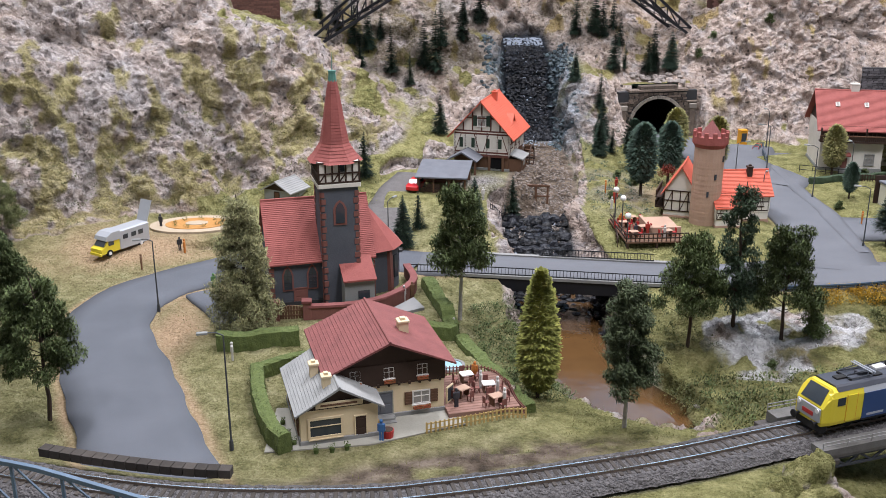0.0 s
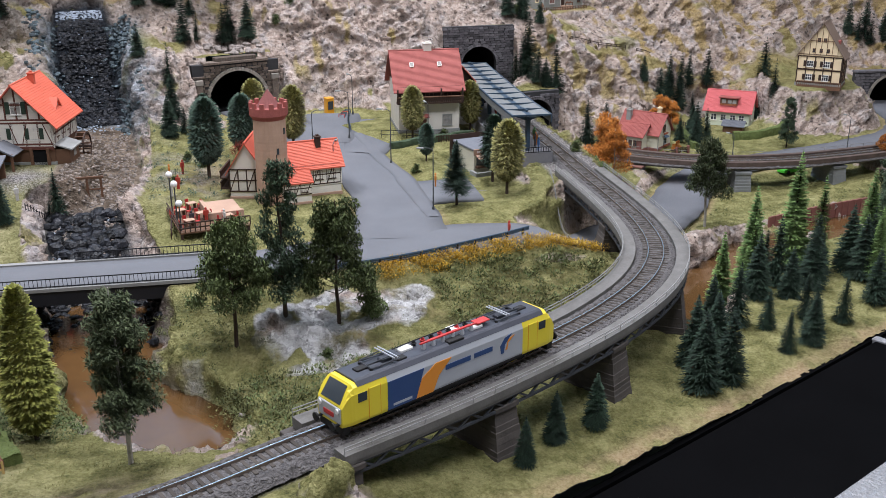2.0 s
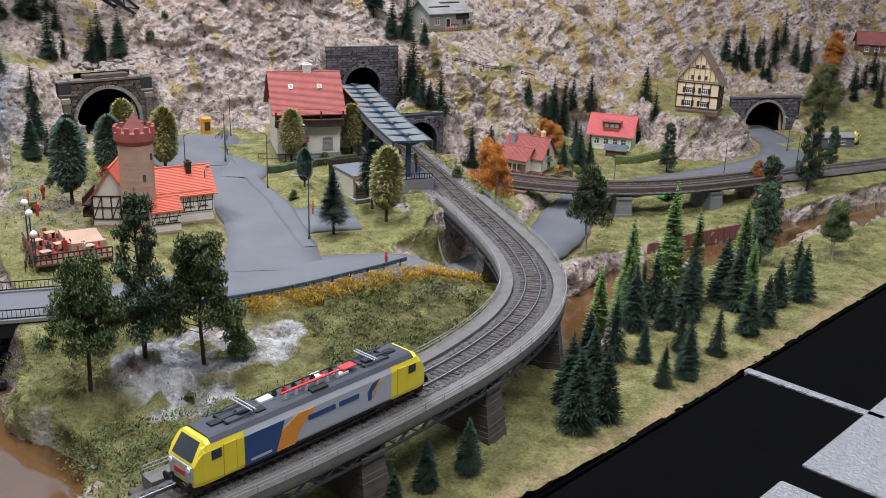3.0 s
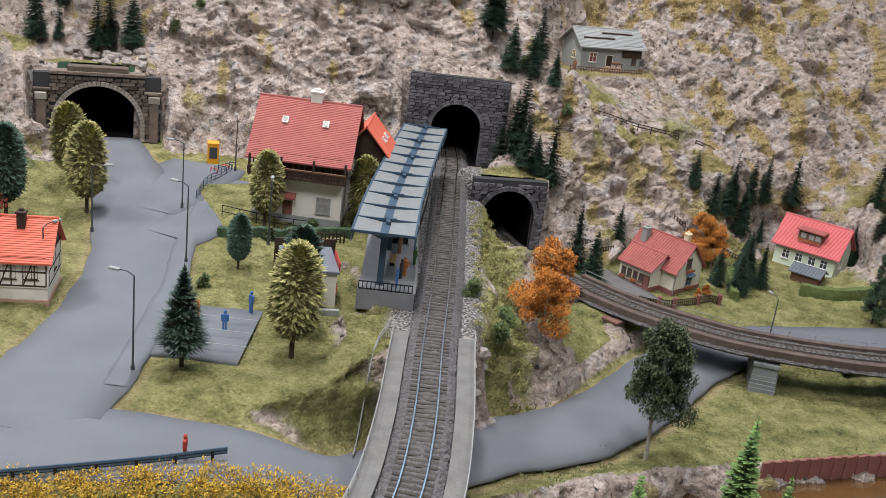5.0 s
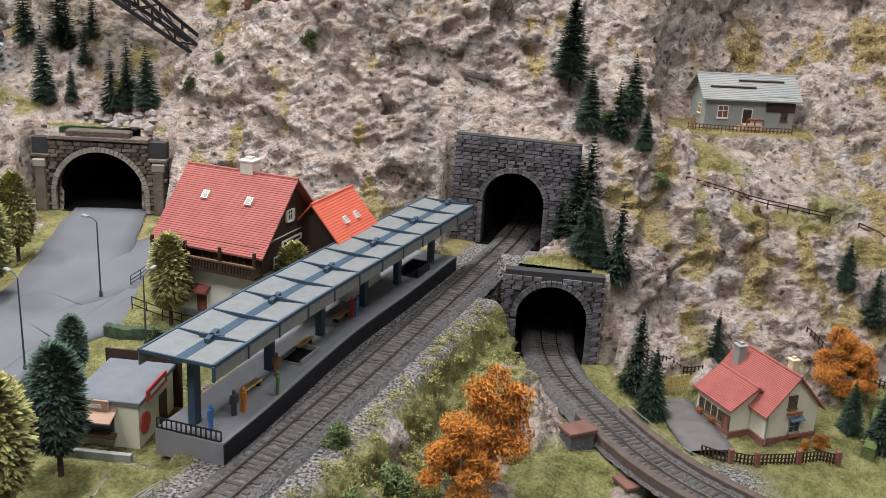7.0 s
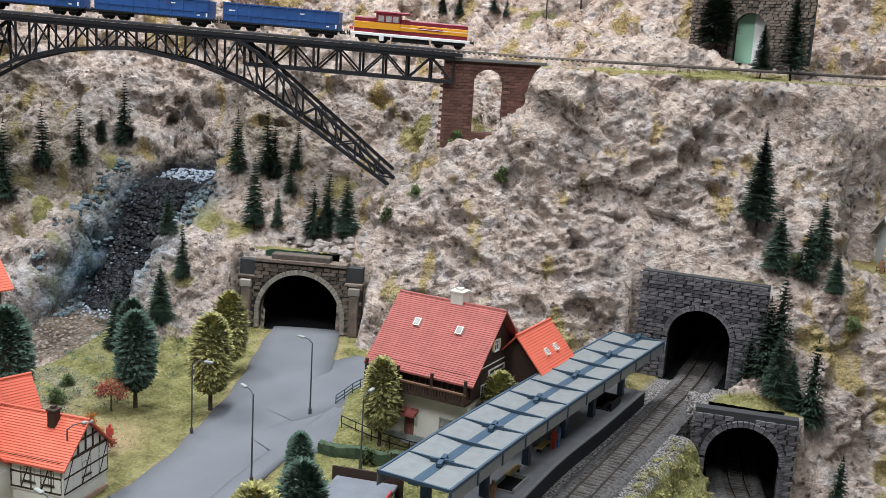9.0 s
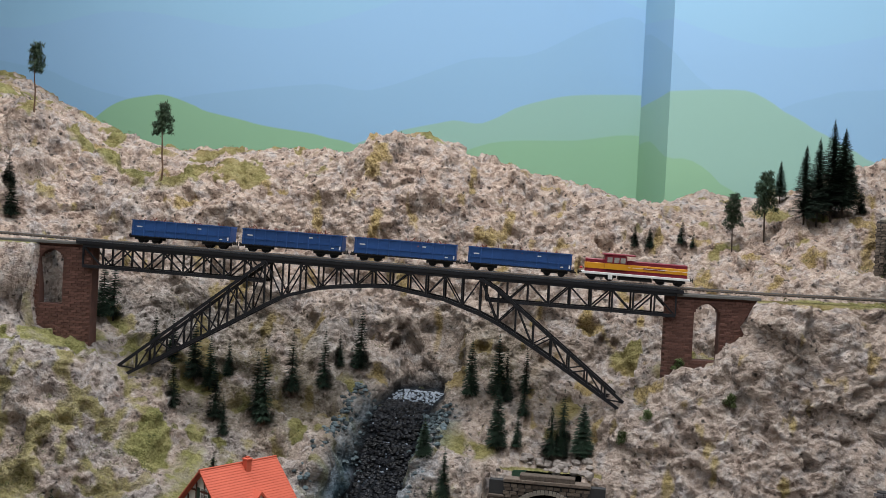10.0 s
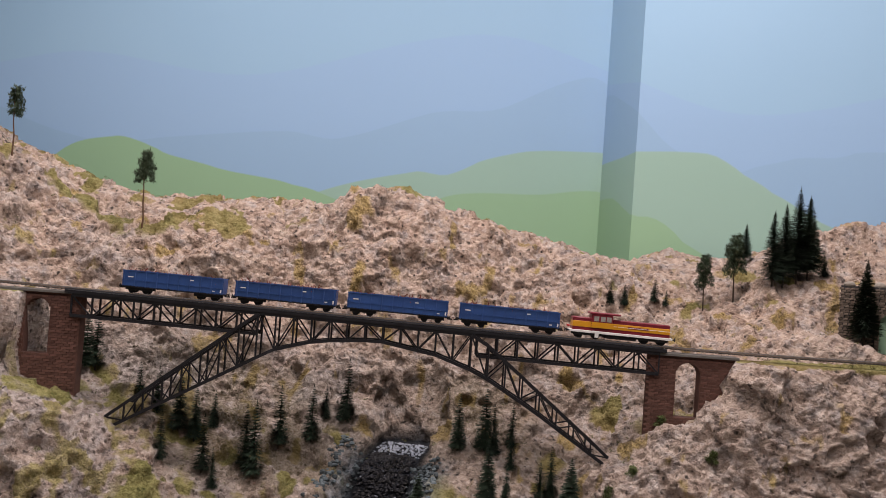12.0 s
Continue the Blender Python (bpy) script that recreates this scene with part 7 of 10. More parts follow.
# road bridge
rb = thing("road_bridge", "grey road bridge with a dark girder and iron railings", "bridge", kind="structure")
SPAN = spline([(.02, 1.197, 0), (.06, 1.19, 0), (.23, 1.163, 0), (.29, 1.155, 0)], .01)
part("deck", G().sweep(SPAN / MM, [(-39, -9), (39, -9), (39, -1.6), (-39, -1.6)]), M_GIRDER, rb)
for s in (-1, 1):
    part("girder", G().sweep(SPAN / MM, [(s * 41 - 1.5, -17), (s * 41 + 1.5, -17), (s * 41 + 1.5, -1.2), (s * 41 - 1.5, -1.2)]), M_IRON, rb)
    part("kerb", G().sweep(SPAN / MM, [(s * 40.5 - 3.5, -1), (s * 40.5 + 3.5, -1), (s * 40.5 + 3.5, 2.6), (s * 40.5 - 3.5, 2.6)]), M_CONCRETE, rb)
for x, turn in ((.055, 100), (.235, 100)):
    y = float(np.interp(x, SPAN[:, 0], SPAN[:, 1]))
    stone_pier(rb, x, y, -.085, -.017, turn, 38, 7, .1, M_STONE, "abutment")
FR = offset(spline([(-.045, 1.200, .002), (.06, 1.19, .002), (.23, 1.163, .002), (.31, 1.153, .002)], .01), .0405)
railing(rb, FR, 10, .0042, (1.0, .15), .55, M_IRON, bar=.5)
BK = offset(spline([(.12, 1.18, .002), (.23, 1.163, .002), (.265, 1.158, .002)], .01), -.0405)
railing(rb, BK, 10, .0042, (1.0, .15), .55, M_IRON, bar=.5)

# ---- trees ----


def rnd_dir(rr):
    z = rr.uniform(-1, 1)
    a = rr.uniform(0, 2 * math.pi)
    s = math.sqrt(1 - z * z)
    return Vector((s * math.cos(a), s * math.sin(a), z))


def leaf(g, p, d, length, width):
    """A pointed blade from p along d."""
    d = Vector(d)
    side = d.cross(Vector((.3, .2, 1))).normalized() * width
    p = Vector(p)
    g.add([p - side * .5, p + side * .5, p + d * length + side * .12, p + d * length - side * .12], [(0, 1, 2, 3)])


def fir_crown(h, r, seed, dense=1.0, droop=.35, bare=.06):
    """Rings of drooping twigs that shorten towards the tip."""
    rr, g = random.Random(seed), G()
    rings = int(19 * dense * max(1, h / 70))
    for i in range(rings):
        t = i / (rings - 1)
        z = h * (bare + (1 - bare) * t * .97)
        reach = r * (1 - t) ** .85 * (1 if i % 2 else .86) + 1.0
        n = max(5, int((26 - 19 * t) * dense))
        for k in range(n):
            a = 2 * math.pi * (k + rr.random()) / n
            L = reach * rr.uniform(.72, 1.12)
            d = Vector((math.cos(a), math.sin(a), -droop + rr.uniform(-.2, .25) + .5 * t)).normalized()
            leaf(g, (0, 0, z + L * .2), d, L, 2.6 + .05 * r)
            if L > 4:
                q = Vector((0, 0, z + L * .2)) + d * L * .55
                for s in (-1, 1):
                    leaf(g, q, (Matrix.Rotation(s * .7, 3, "Z") @ d + Vector((0, 0, rr.uniform(-.1, .25)))).normalized(), L * .42, 1.6)
    leaf(g, (0, 0, h * .94), (0, 0, 1), h * .07, 1.2)
    leaf(g, (0, 0, h * .94), (.1, .1, 1), h * .06, 1.2)
    return g


def round_crown(h, r, z0, seed, n=1250, spike=6.0, egg=.40, point=2.7):
    """A dense egg of short drooping tufts in uneven whorls."""
    rr, g = random.Random(seed), G()
    H2 = h - z0
    for i in range(n):
        t = (i + .5) / n
        a = i * 2.39996 + rr.uniform(-.2, .2)
        prof = math.sqrt(max(.05, 1 - abs((t - egg) / (egg if t < egg else 1 - egg)) ** (2.7 if t < egg else point) * .97))
        rad = r * prof * (.90 + .10 * math.sin(t * 78 + 1.3 * math.sin(a * 4))) * rr.uniform(.86, 1.03)
        p = Vector((rad * math.cos(a), rad * math.sin(a), z0 + H2 * t))
        d = Vector((math.cos(a), math.sin(a), -.45 + 1.35 * t ** 2)).normalized()
        for k in range(2):
            e = (d + rnd_dir(rr) * .35).normalized()
            leaf(g, p - d * spike * .9, e, spike * rr.uniform(.8, 1.15), 3.0)
    # inner body so that the crown is not see-through
    g.ball(0, 0, z0 + H2 * .45, r * .66, r * .66, H2 * .42, 9, 7)
    return g


def clump_crown(clumps, seed, per=170, blade=2.3):
    """Loose clumps of small leaves: (x, y, z, radius)."""
    rr, g = random.Random(seed), G()
    for x, y, z, r in clumps:
        for k in range(int(per * (r / 8) ** 1.6) + 12):
            d = rnd_dir(rr)
            q = Vector((x, y, z)) + Vector((d.x, d.y, d.z * .7)) * r * rr.random() ** .4
            leaf(g, q, rnd_dir(rr), blade * rr.uniform(.9, 1.9), blade * .6)
    return g


def limbs(h, r, seed, tips, twist=2.0):
    """A tapered trunk, slightly bent, with a limb to each tip."""
    rr, g = random.Random(seed), G()
    pts = [Vector((0, 0, -4))]
    n = 6
    for i in range(1, n + 1):
        pts.append(Vector((rr.uniform(-1, 1) * twist, rr.uniform(-1, 1) * twist, h * i / n)))
    for i in range(n):
        g.tube(pts[i], pts[i + 1], r * (1 - .8 * i / n), 7, r * (1 - .8 * (i + 1) / n))
    for x, y, z, cr in tips:
        zz = max(h * .25, min(z - math.hypot(x, y) * .5, h * .95))
        k = min(int(zz / h * n), n - 1)
        b = pts[k].lerp(pts[k + 1], zz / h * n - k)
        g.tube(b, (x, y, z), r * .22, 4, r * .07)
    return g


def make_tree(name, label, category, trunk, crown, bark, leafmat, group):
    t = thing(name, label, category, 0, 0, -5, 0, group)
    part("trunk", trunk, bark, t)
    part("crown", crown, leafmat, t)
    return t


def plant(proto, x, y, s=1.0, turn=None, z=None, lean=0.0):
    turn = (x * 7919 + y * 104729) % 360 if turn is None else turn
    ob = copy_thing(proto, pose(x, y, ground(x, y) - .001 if z is None else z, lean, lean * .5, turn) @ Matrix.Scale(s, 4))
    return ob


PROTOS = []


def proto(t):
    PROTOS.append(t)
    return t


FIRS = [proto(make_tree("fir_tree", "dark green model fir tree on the turf", "fir tree", G().cyl(0, 0, -4, 60, 1.6, .4, 6), fir_crown(74, 20, 10 + k, 1.15), M_TRUNK, M_FIR, "dark firs")) for k in range(3)]
BLUES = [proto(make_tree("spruce_tree", "blue-green model spruce with a bare trunk", "spruce tree", G().cyl(0, 0, -4, 70, 2, .6, 7), fir_crown(88, 25, 20 + k, 1.35, .1, .2), M_TRUNK, M_FIRBLUE, "blue-green spruces")) for k in range(2)]

LIMES = [proto(make_tree("bright_fir_tree", "slender light green model fir", "fir tree", G().cyl(0, 0, -4, 80, 1.6, .4, 6), fir_crown(100, 17, 30 + k, 1.3, .2), M_TRUNK, M_FIRLIME, "light green firs")) for k in range(2)]
ROUNDS = [proto(make_tree("round_tree", "yellow-green egg-shaped model tree on a thin trunk", "tree", G().cyl(0, 0, -4, 40, 2.2, 1.5, 8), round_crown(96, 23, 18, 40 + k), M_TRUNK, M_LEAFYEL, "egg-shaped trees")) for k in range(2)]
ROUNDBLUE = proto(make_tree("round_tree", "blue-green egg-shaped model tree on a thin trunk", "tree", G().cyl(0, 0, -4, 40, 2.2, 1.5, 8), round_crown(96, 22, 18, 45), M_TRUNK, M_FIRBLUE, "egg-shaped trees"))


def pine_tips(h, seed, lo=.35, n=26, wide=24, r=9, taper=.6):
    rr = random.Random(seed)
    out = []
    for i in range(n):
        t = lo + (1 - lo) * (i + rr.random()) / n
        w = wide * (1.15 - t) ** taper * rr.uniform(.45, 1.05)
        a = i * 2.4 + rr.uniform(-.5, .5)
        out.append((w * math.cos(a), w * math.sin(a), h * t * .96, r * rr.uniform(.55, 1.25) * (1.1 - .4 * t)))
    return out


def airy(name, label, category, h, seed, lo, n, wide, r, bark, leafmat, group, trunk_r=2.2, per=170, blade=2.3, taper=.6):
    tips = pine_tips(h, seed, lo, n, wide, r, taper)
    return proto(make_tree(name, label, category, limbs(h, trunk_r, seed, tips), clump_crown(tips, seed, per, blade), bark, leafmat, group))


SLENDER = [proto(make_tree("fir_tree", "slender dark green model fir on the rocky slope", "fir tree", G().cyl(0, 0, -4, 60, 1.5, .4, 6), fir_crown(80, 16, 14 + k, 1.1), M_TRUNK, M_FIR, "dark firs")) for k in range(3)]
PINES = [airy("pine_tree", "tall dark pine with a bare lower trunk", "pine tree", 135, 50 + k, .36, 36, 41, 15, M_TRUNK, M_LEAFMID, "tall pines", 2.2, 290, 2.6) for k in range(3)]
SLIM = [airy("pine_tree", "narrow dark pine with short branches", "pine tree", 150, 60 + k, .16, 44, 24, 11, M_TRUNK, M_LEAFDARK, "tall pines", 2.2, 220, 2.5) for k in range(1)]
BIRCHES = [airy("birch_tree", "birch with a pale trunk and dense green crown", "birch tree", 140, 70 + k, .42, 36, 34, 15, M_BIRCH, (M_LEAFMID, M_LEAFGREY)[k], "birches", 2.2, 240, 2.6) for k in range(2)]
GREYBIRCH = airy("birch_tree", "slender grey-green birch with a white trunk", "birch tree", 150, 75, .30, 38, 25, 14, M_BIRCH, M_LEAFGREY, "birches", 2.2, 300, 2.6)
YEW = proto(make_tree("yew_tree", "dense lime-green columnar conifer", "conifer", G().cyl(0, 0, -4, 60, 2.2, 1.2, 8), round_crown(146, 25, 9, 80, 3600, 5.0, .34, 1.45), M_TRUNK, M_LEAFLIME, "garden trees"))
OAK = airy("larch_tree", "tall olive-green conifer beside the church", "conifer", 152, 82, .04, 110, 31, 12, M_TRUNK, M_LEAFSAGE, "garden trees", 2.2, 190, 2.0)
TALLFIR = proto(make_tree("tall_spruce", "tall dark ragged spruce on the rocky ridge", "spruce tree", G().cyl(0, 0, -4, 150, 2.2, .5, 7), fir_crown(170, 36, 37, 1.25, .22, .14), M_TRUNK, M_FIR, "ridge spruces"))
AUTUMN = [airy("autumn_tree", "bushy tree with orange autumn leaves", "autumn tree", 84, 192 + k, .30, 14, 27, 15, M_BIRCH, M_ORANGE, "autumn trees", 1.6, 330, 2.0) for k in range(2)]
SCOTS = [airy("scots_pine", "small pine with a long bare trunk", "pine tree", 92, 95 + k, .62, 20, 13, 7.5, M_WOOD, M_LEAFDARK, "ridge pines", 1.2) for k in range(2)]
RIDGEPINE = airy("pine_tree", "bushy dark pine with a bare lower trunk on the ridge", "pine tree", 100, 97, .42, 34, 20, 9, M_TRUNK, M_LEAFDARK, "ridge pines", 1.3)
BROADLEAF = airy("broadleaf_tree", "broad round-crowned olive-brown tree", "tree", 120, 98, .22, 60, 52, 15, M_TRUNK, M_LEAFOLIVE, "broadleaf trees", 2.2, 200, 2.2)
BUSH = airy("bush", "low leafy green shrub on rocky ground", "shrub", 22, 99, .1, 12, 11, 7, M_TRUNK, M_LEAFMID, "shrubs", .9)

# meadow and river trees
for p, x, y, s in ((PINES[0], .27, 1.001, .98), (SLIM[0], .323, 1.018, 1.1), (PINES[1], .376, 1.01, 1.0), (GREYBIRCH, .161, .783, .95), (BIRCHES[0], .019, 1.041, 1.15),
                   (YEW, .092, .868, .92), (OAK, -.213, .985, 1.0), (PINES[2], -.349, .783, 1.0), (PINES[0], -.43, .90, 1.0), (PINES[1], -.50, .98, .9),
                   (BIRCHES[1], 1.02, 1.315, 1.0), (BIRCHES[0], 1.30, 1.10, .66), (BIRCHES[1], 1.34, 1.14, .6), (SLIM[0], 1.46, 1.69, .7), (SLIM[0], 1.205, 1.145, .85), (SLIM[0], 1.611, 1.46, 1.05), (SLIM[0], 1.397, 1.338, 1.05), (SLIM[0], 1.76, 1.55, .6)):
    plant(p, x, y, s)
# station green
for p, x, y, s in ((BLUES[0], .601, 1.272, 1.02), (ROUNDS[0], .687, 1.305, 1.10), (ROUNDBLUE, .629, 1.478, .62), (ROUNDBLUE, .690, 1.364, 1.02), (ROUNDS[1], .648, 1.603, .92), (ROUNDS[0], .757, 1.625, .92)):
    plant(p, x, y, s)
# west of the tunnel road
for p, x, y, s in ((ROUNDS[1], .455, 1.615, 1.08), (ROUNDBLUE, .309, 1.495, 1.22), (ROUNDBLUE, .375, 1.60, 1.1), (ROUNDS[0], .412, 1.72, 1.05), (ROUNDBLUE, .325, 1.66, .95)):
    plant(p, x, y, s)
for x, y, s in ((.275, 1.70, .95), (.287, 1.765, 1.0), (.245, 1.84, .75), (.30, 1.72, .6), (.105, 1.44, .9)):
    plant(FIRS[int(x * 100) % 3], x, y, s)
# mill and church firs
for x, y, s in ((-.054, 1.265, 1.0), (-.035, 1.33, .75), (.045, 1.36, .85), (-.005, 1.70, .95), (-.125, 1.53, 1.0)):
    plant(FIRS[int(abs(x) * 100) % 3], x, y, s)
# the young forest at the front
FRONT = [(.679, .814, 1.05), (.715, .822, 1.0), (.70, .86, .95), (.735, .875, .9), (.79, .965, 1.0), (.76, .92, .85), (.80, .93, .9), (.865, .985, 1.0), (.905, .975, .8), (.95, .992, 1.0), (.92, 1.02, 1.1), (1.036, 1.03, 1.1), (.985, 1.03, 1.0),
         (.825, .91, .6), (.814, .86, .62), (.849, .866, .75), (.87, .89, .8), (.918, .90, .72), (.883, .92, .7), (.989, .93, .85), (1.029, .945, .8), (1.126, .985, .95), (1.085, .985, .8), (1.06, 1.02, 1.0), (1.03, 1.0, 1.05), (.46, .735, .55), (.50, .762, .6), (.545, .775, .65), (1.16, 1.03, .9)]
for k, (x, y, s) in enumerate(FRONT):
    plant(FIRS[k % 3], x, y, s * 1.1)
for k, (x, y, s) in enumerate(((.845, 1.025, 1.05), (.905, 1.05, 1.1), (.985, 1.075, 1.15), (1.0, 1.045, .95), (1.085, 1.055, .95), (.876, 1.01, .8), (1.038, .985, .72))):
    plant(LIMES[k % 2], x, y, s * 1.35)
for x, y, s in ((.95, 1.08, .9), (.93, 1.075, 1.0)):
    plant(FIRS[1], x, y, s)
# hillside firs
HILL = [(.964, 1.908, .9), (.980, 1.903, 1.02), (.992, 1.912, 1.08), (.994, 1.870, .75), (1.010, 1.868, .62), (1.032, 1.868, 1.05), (.979, 1.991, .8), (1.013, 1.994, .78), (1.026, 2.022, .8), (1.045, 1.979, .55), (.40, 1.94, .75), (.415, 1.945, .5), (.445, 1.945, .8),
        (1.065, 1.79, .95), (1.082, 1.755, .8), (1.145, 1.86, .7), (1.275, 1.79, .6), (1.30, 1.77, .7), (1.33, 1.83, .7), (1.32, 1.80, .85), (1.345, 1.80, .7), (1.46, 1.98, .9), (1.31, 1.93, .7), (1.34, 1.94, .8), (1.36, 1.93, .8), (1.28, 1.95, .6), (1.40, 1.94, .5),
        (1.58, 1.94, .9)]
HILL_EAST = [(1.951, 2.076, .8), (1.982, 2.067, .8), (2.022, 2.073, .85), (2.027, 2.034, .8), (2.132, 2.105, .95), (2.10, 2.10, .85), (2.142, 2.068, .9), (2.153, 2.039, .95), (2.18, 2.06, .8), (2.011, 2.038, .7), (1.971, 2.079, .8), (2.084, 2.077, .75), (1.93, 2.09, .9), (1.99, 2.10, .8), (2.05, 2.09, .7),
             (2.221, 1.935, .9), (2.255, 1.933, .9), (2.242, 1.868, .8), (2.324, 1.973, .75), (2.20, 1.91, .8), (2.28, 1.90, .85), (2.30, 1.94, .9), (1.554, 1.866, .88), (1.542, 1.910, .72), (1.348, 1.957, .85), (1.380, 1.961, .85), (1.412, 1.979, .8)]
for k, (x, y, s) in enumerate(HILL):
    plant(FIRS[k % 3], x, y, s * 1.28)
for k, (x, y, s) in enumerate(HILL_EAST):
    plant(SLENDER[k % 3], x, y, s * 1.22)
# gorge firs under the bridge
GORGE_FIRS = [(-.140, 1.879, 80), (-.165, 1.872, 95), (-.117, 1.896, 60), (-.014, 1.837, 110), (-.035, 1.85, 95), (-.004, 1.899, 92), (.037, 1.926, 88), (.041, 1.968, 55), (.073, 1.978, 100), (.261, 1.977, 85), (.300, 1.990, 95), (.339, 2.006, 70), (.315, 1.985, 80),
              (.328, 1.910, 90), (.348, 1.971, 62), (.353, 1.929, 50), (.413, 1.956, 78), (.289, 1.807, 70), (-.323, 1.842, 90), (-.314, 1.856, 95), (-.196, 1.857, 75), (-.228, 1.854, 60), (-.150, 1.80, 75), (-.095, 1.83, 85), (-.06, 1.80, 60)]
for k, (x, y, h) in enumerate(GORGE_FIRS):
    plant(SLENDER[k % 3], x, y, h / 78)
# ridge trees
for p, x, y, s in ((SCOTS[0], -.606, 1.967, 1.5), (SCOTS[1], -.373, 2.038, 1.62), (RIDGEPINE, .602, 2.30, 1.0), (RIDGEPINE, .652, 2.31, 1.22), (TALLFIR, .714, 2.285, .82), (TALLFIR, .733, 2.312, .86), (TALLFIR, .754, 2.314, 1.0), (TALLFIR, .772, 2.318, .9), (TALLFIR, .86, 2.235, .88), (TALLFIR, .928, 2.187, .45), (TALLFIR, .966, 2.18, .74), (TALLFIR, .668, 2.43, .45), (TALLFIR, .951, 2.020, .74)):
    plant(p, x, y, s)
for k, (x, y, s) in enumerate(((.784, 2.39, .95), (.80, 2.34, .65), (.443, 2.27, .48), (.467, 2.28, .5), (.518, 2.298, .6), (.538, 2.30, .4), (-.516, 1.834, .9), (-.54, 1.85, .8))):
    plant(FIRS[k % 3], x, y, s)
# autumn and shrubs
for p, x, y, s in ((AUTUMN[0], .945, 1.468, 1.0), (AUTUMN[1], .962, 1.52, 1.22), (AUTUMN[1], 1.27, 1.855, .85), (AUTUMN[0], 1.285, 1.84, .8), (AUTUMN[0], 2.243, 2.029, 1.0), (AUTUMN[1], 2.225, 2.02, .9), (AUTUMN[1], 1.52, 1.50, .5), (AUTUMN[1], .40, 1.50, .35)):
    plant(p, x, y, s)
for x, y, s in ((1.226, 1.731, .17), (1.238, 1.738, .22), (1.246, 1.748, .16)):
    plant(AUTUMN[1], x, y, s, z=ground(x, y) - .003)
plant(BROADLEAF, 2.107, 1.918, 1.0)
plant(BROADLEAF, -.60, 1.265, .72)
for x, y, s in ((.41, 1.005, 1.3), (.35, .96, .6), (.70, 1.60, .7), (.655, 1.56, .6), (.60, 1.44, .6), (.29, 1.60, .6), (.31, 1.56, .7), (.26, 1.47, .6), (.90, 1.45, 1.0), (.885, 1.40, .9), (1.0, 2.0, .8), (1.07, 1.97, .7), (.50, 1.95, .8), (.53, 1.97, .7), (.64, 1.98, .8), (.56, 2.03, .8), (1.03, 1.66, .6), (.86, 1.44, .8)):
    plant(BUSH, x, y, s)
for p in PROTOS:
    for o in (p, *p.children_recursive):
        bpy.data.objects.remove(o)

# ---- trains ----
M_YELLOW = mat("loco_yellow", (.72, .60, .035), (.62, .50, .03), .35, 30, 900, bump=.03, spec=.5)
M_SILVER = mat("loco_silver", (.45, .47, .50), (.38, .40, .43), .35, 30, 900, bump=.03, metal=.2, spec=.5)
M_NAVY = mat("loco_blue", (.03, .07, .19), (.022, .05, .14), .35, 30, 900, bump=.03, spec=.5)
M_LOCORANGE = mat("loco_orange", (.70, .27, .03), (.6, .22, .025), .35, 30, 900, bump=.03, spec=.5)
M_LOCOROOF = mat("loco_roof", (.055, .06, .075), (.035, .038, .048), .5, 40, 900, bump=.05)
M_WAGON = mat("wagon_blue", (.03, .095, .29), (.018, .055, .18), .5, 50, 900, rand=.12)
M_MAROON = mat("diesel_maroon", (.20, .018, .03), (.14, .012, .022), .4, 40, 900)
M_AMBER = mat("diesel_amber", (.68, .32, .02), (.58, .26, .015), .4, 40, 900)
M_BOGIE = mat("bogie_black", (.018, .017, .017), (.009, .009, .009), .7, 80, 900)
M_WHITE_PAINT = mat("white_paint", (.76, .76, .74), (.66, .66, .64), .5, 40, 900)
M_LOAD = mat("scrap_load", (.28, .06, .04), (.10, .06, .05), .7, 200, 900)


def loft(sections):
    """Skin over cross-sections of equal length."""
    g = G()
    n = len(sections[0])
    v = [p for s in sections for p in s]
    f = [(k * n + j, k * n + (j + 1) % n, (k + 1) * n + (j + 1) % n, (k + 1) * n + j) for k in range(len(sections) - 1) for j in range(n)]
    return g.add(v, f + [tuple(range(n - 1, -1, -1)), tuple(range(len(v) - n, len(v)))])


def bogie(parent, x, wheels=2, gap=30, r=7):
    b = part("bogie", G().rbox(x - gap / 2 - 9, -13, 5, x + gap / 2 + 9, -11, 11, .5).rbox(x - gap / 2 - 9, 11, 5, x + gap / 2 + 9, 13, 11, .5).box(x - 6, -12, 5, x + 6, 12, 9), M_BOGIE, parent)
    for i in range(wheels):
        c = x + gap * (i / (wheels - 1) - .5)
        for s in (-1, 1):
            g = G().cyl(0, 0, -1, 1, r, r, 18).cyl(0, 0, 1, 1.8, r * .5, r * .4, 12)
            part("wheel", g, M_BOGIE, b, at=pose(c * MM, s * 8.5 * MM, r * MM, 90 if s < 0 else -90, 0, 0))
    return b


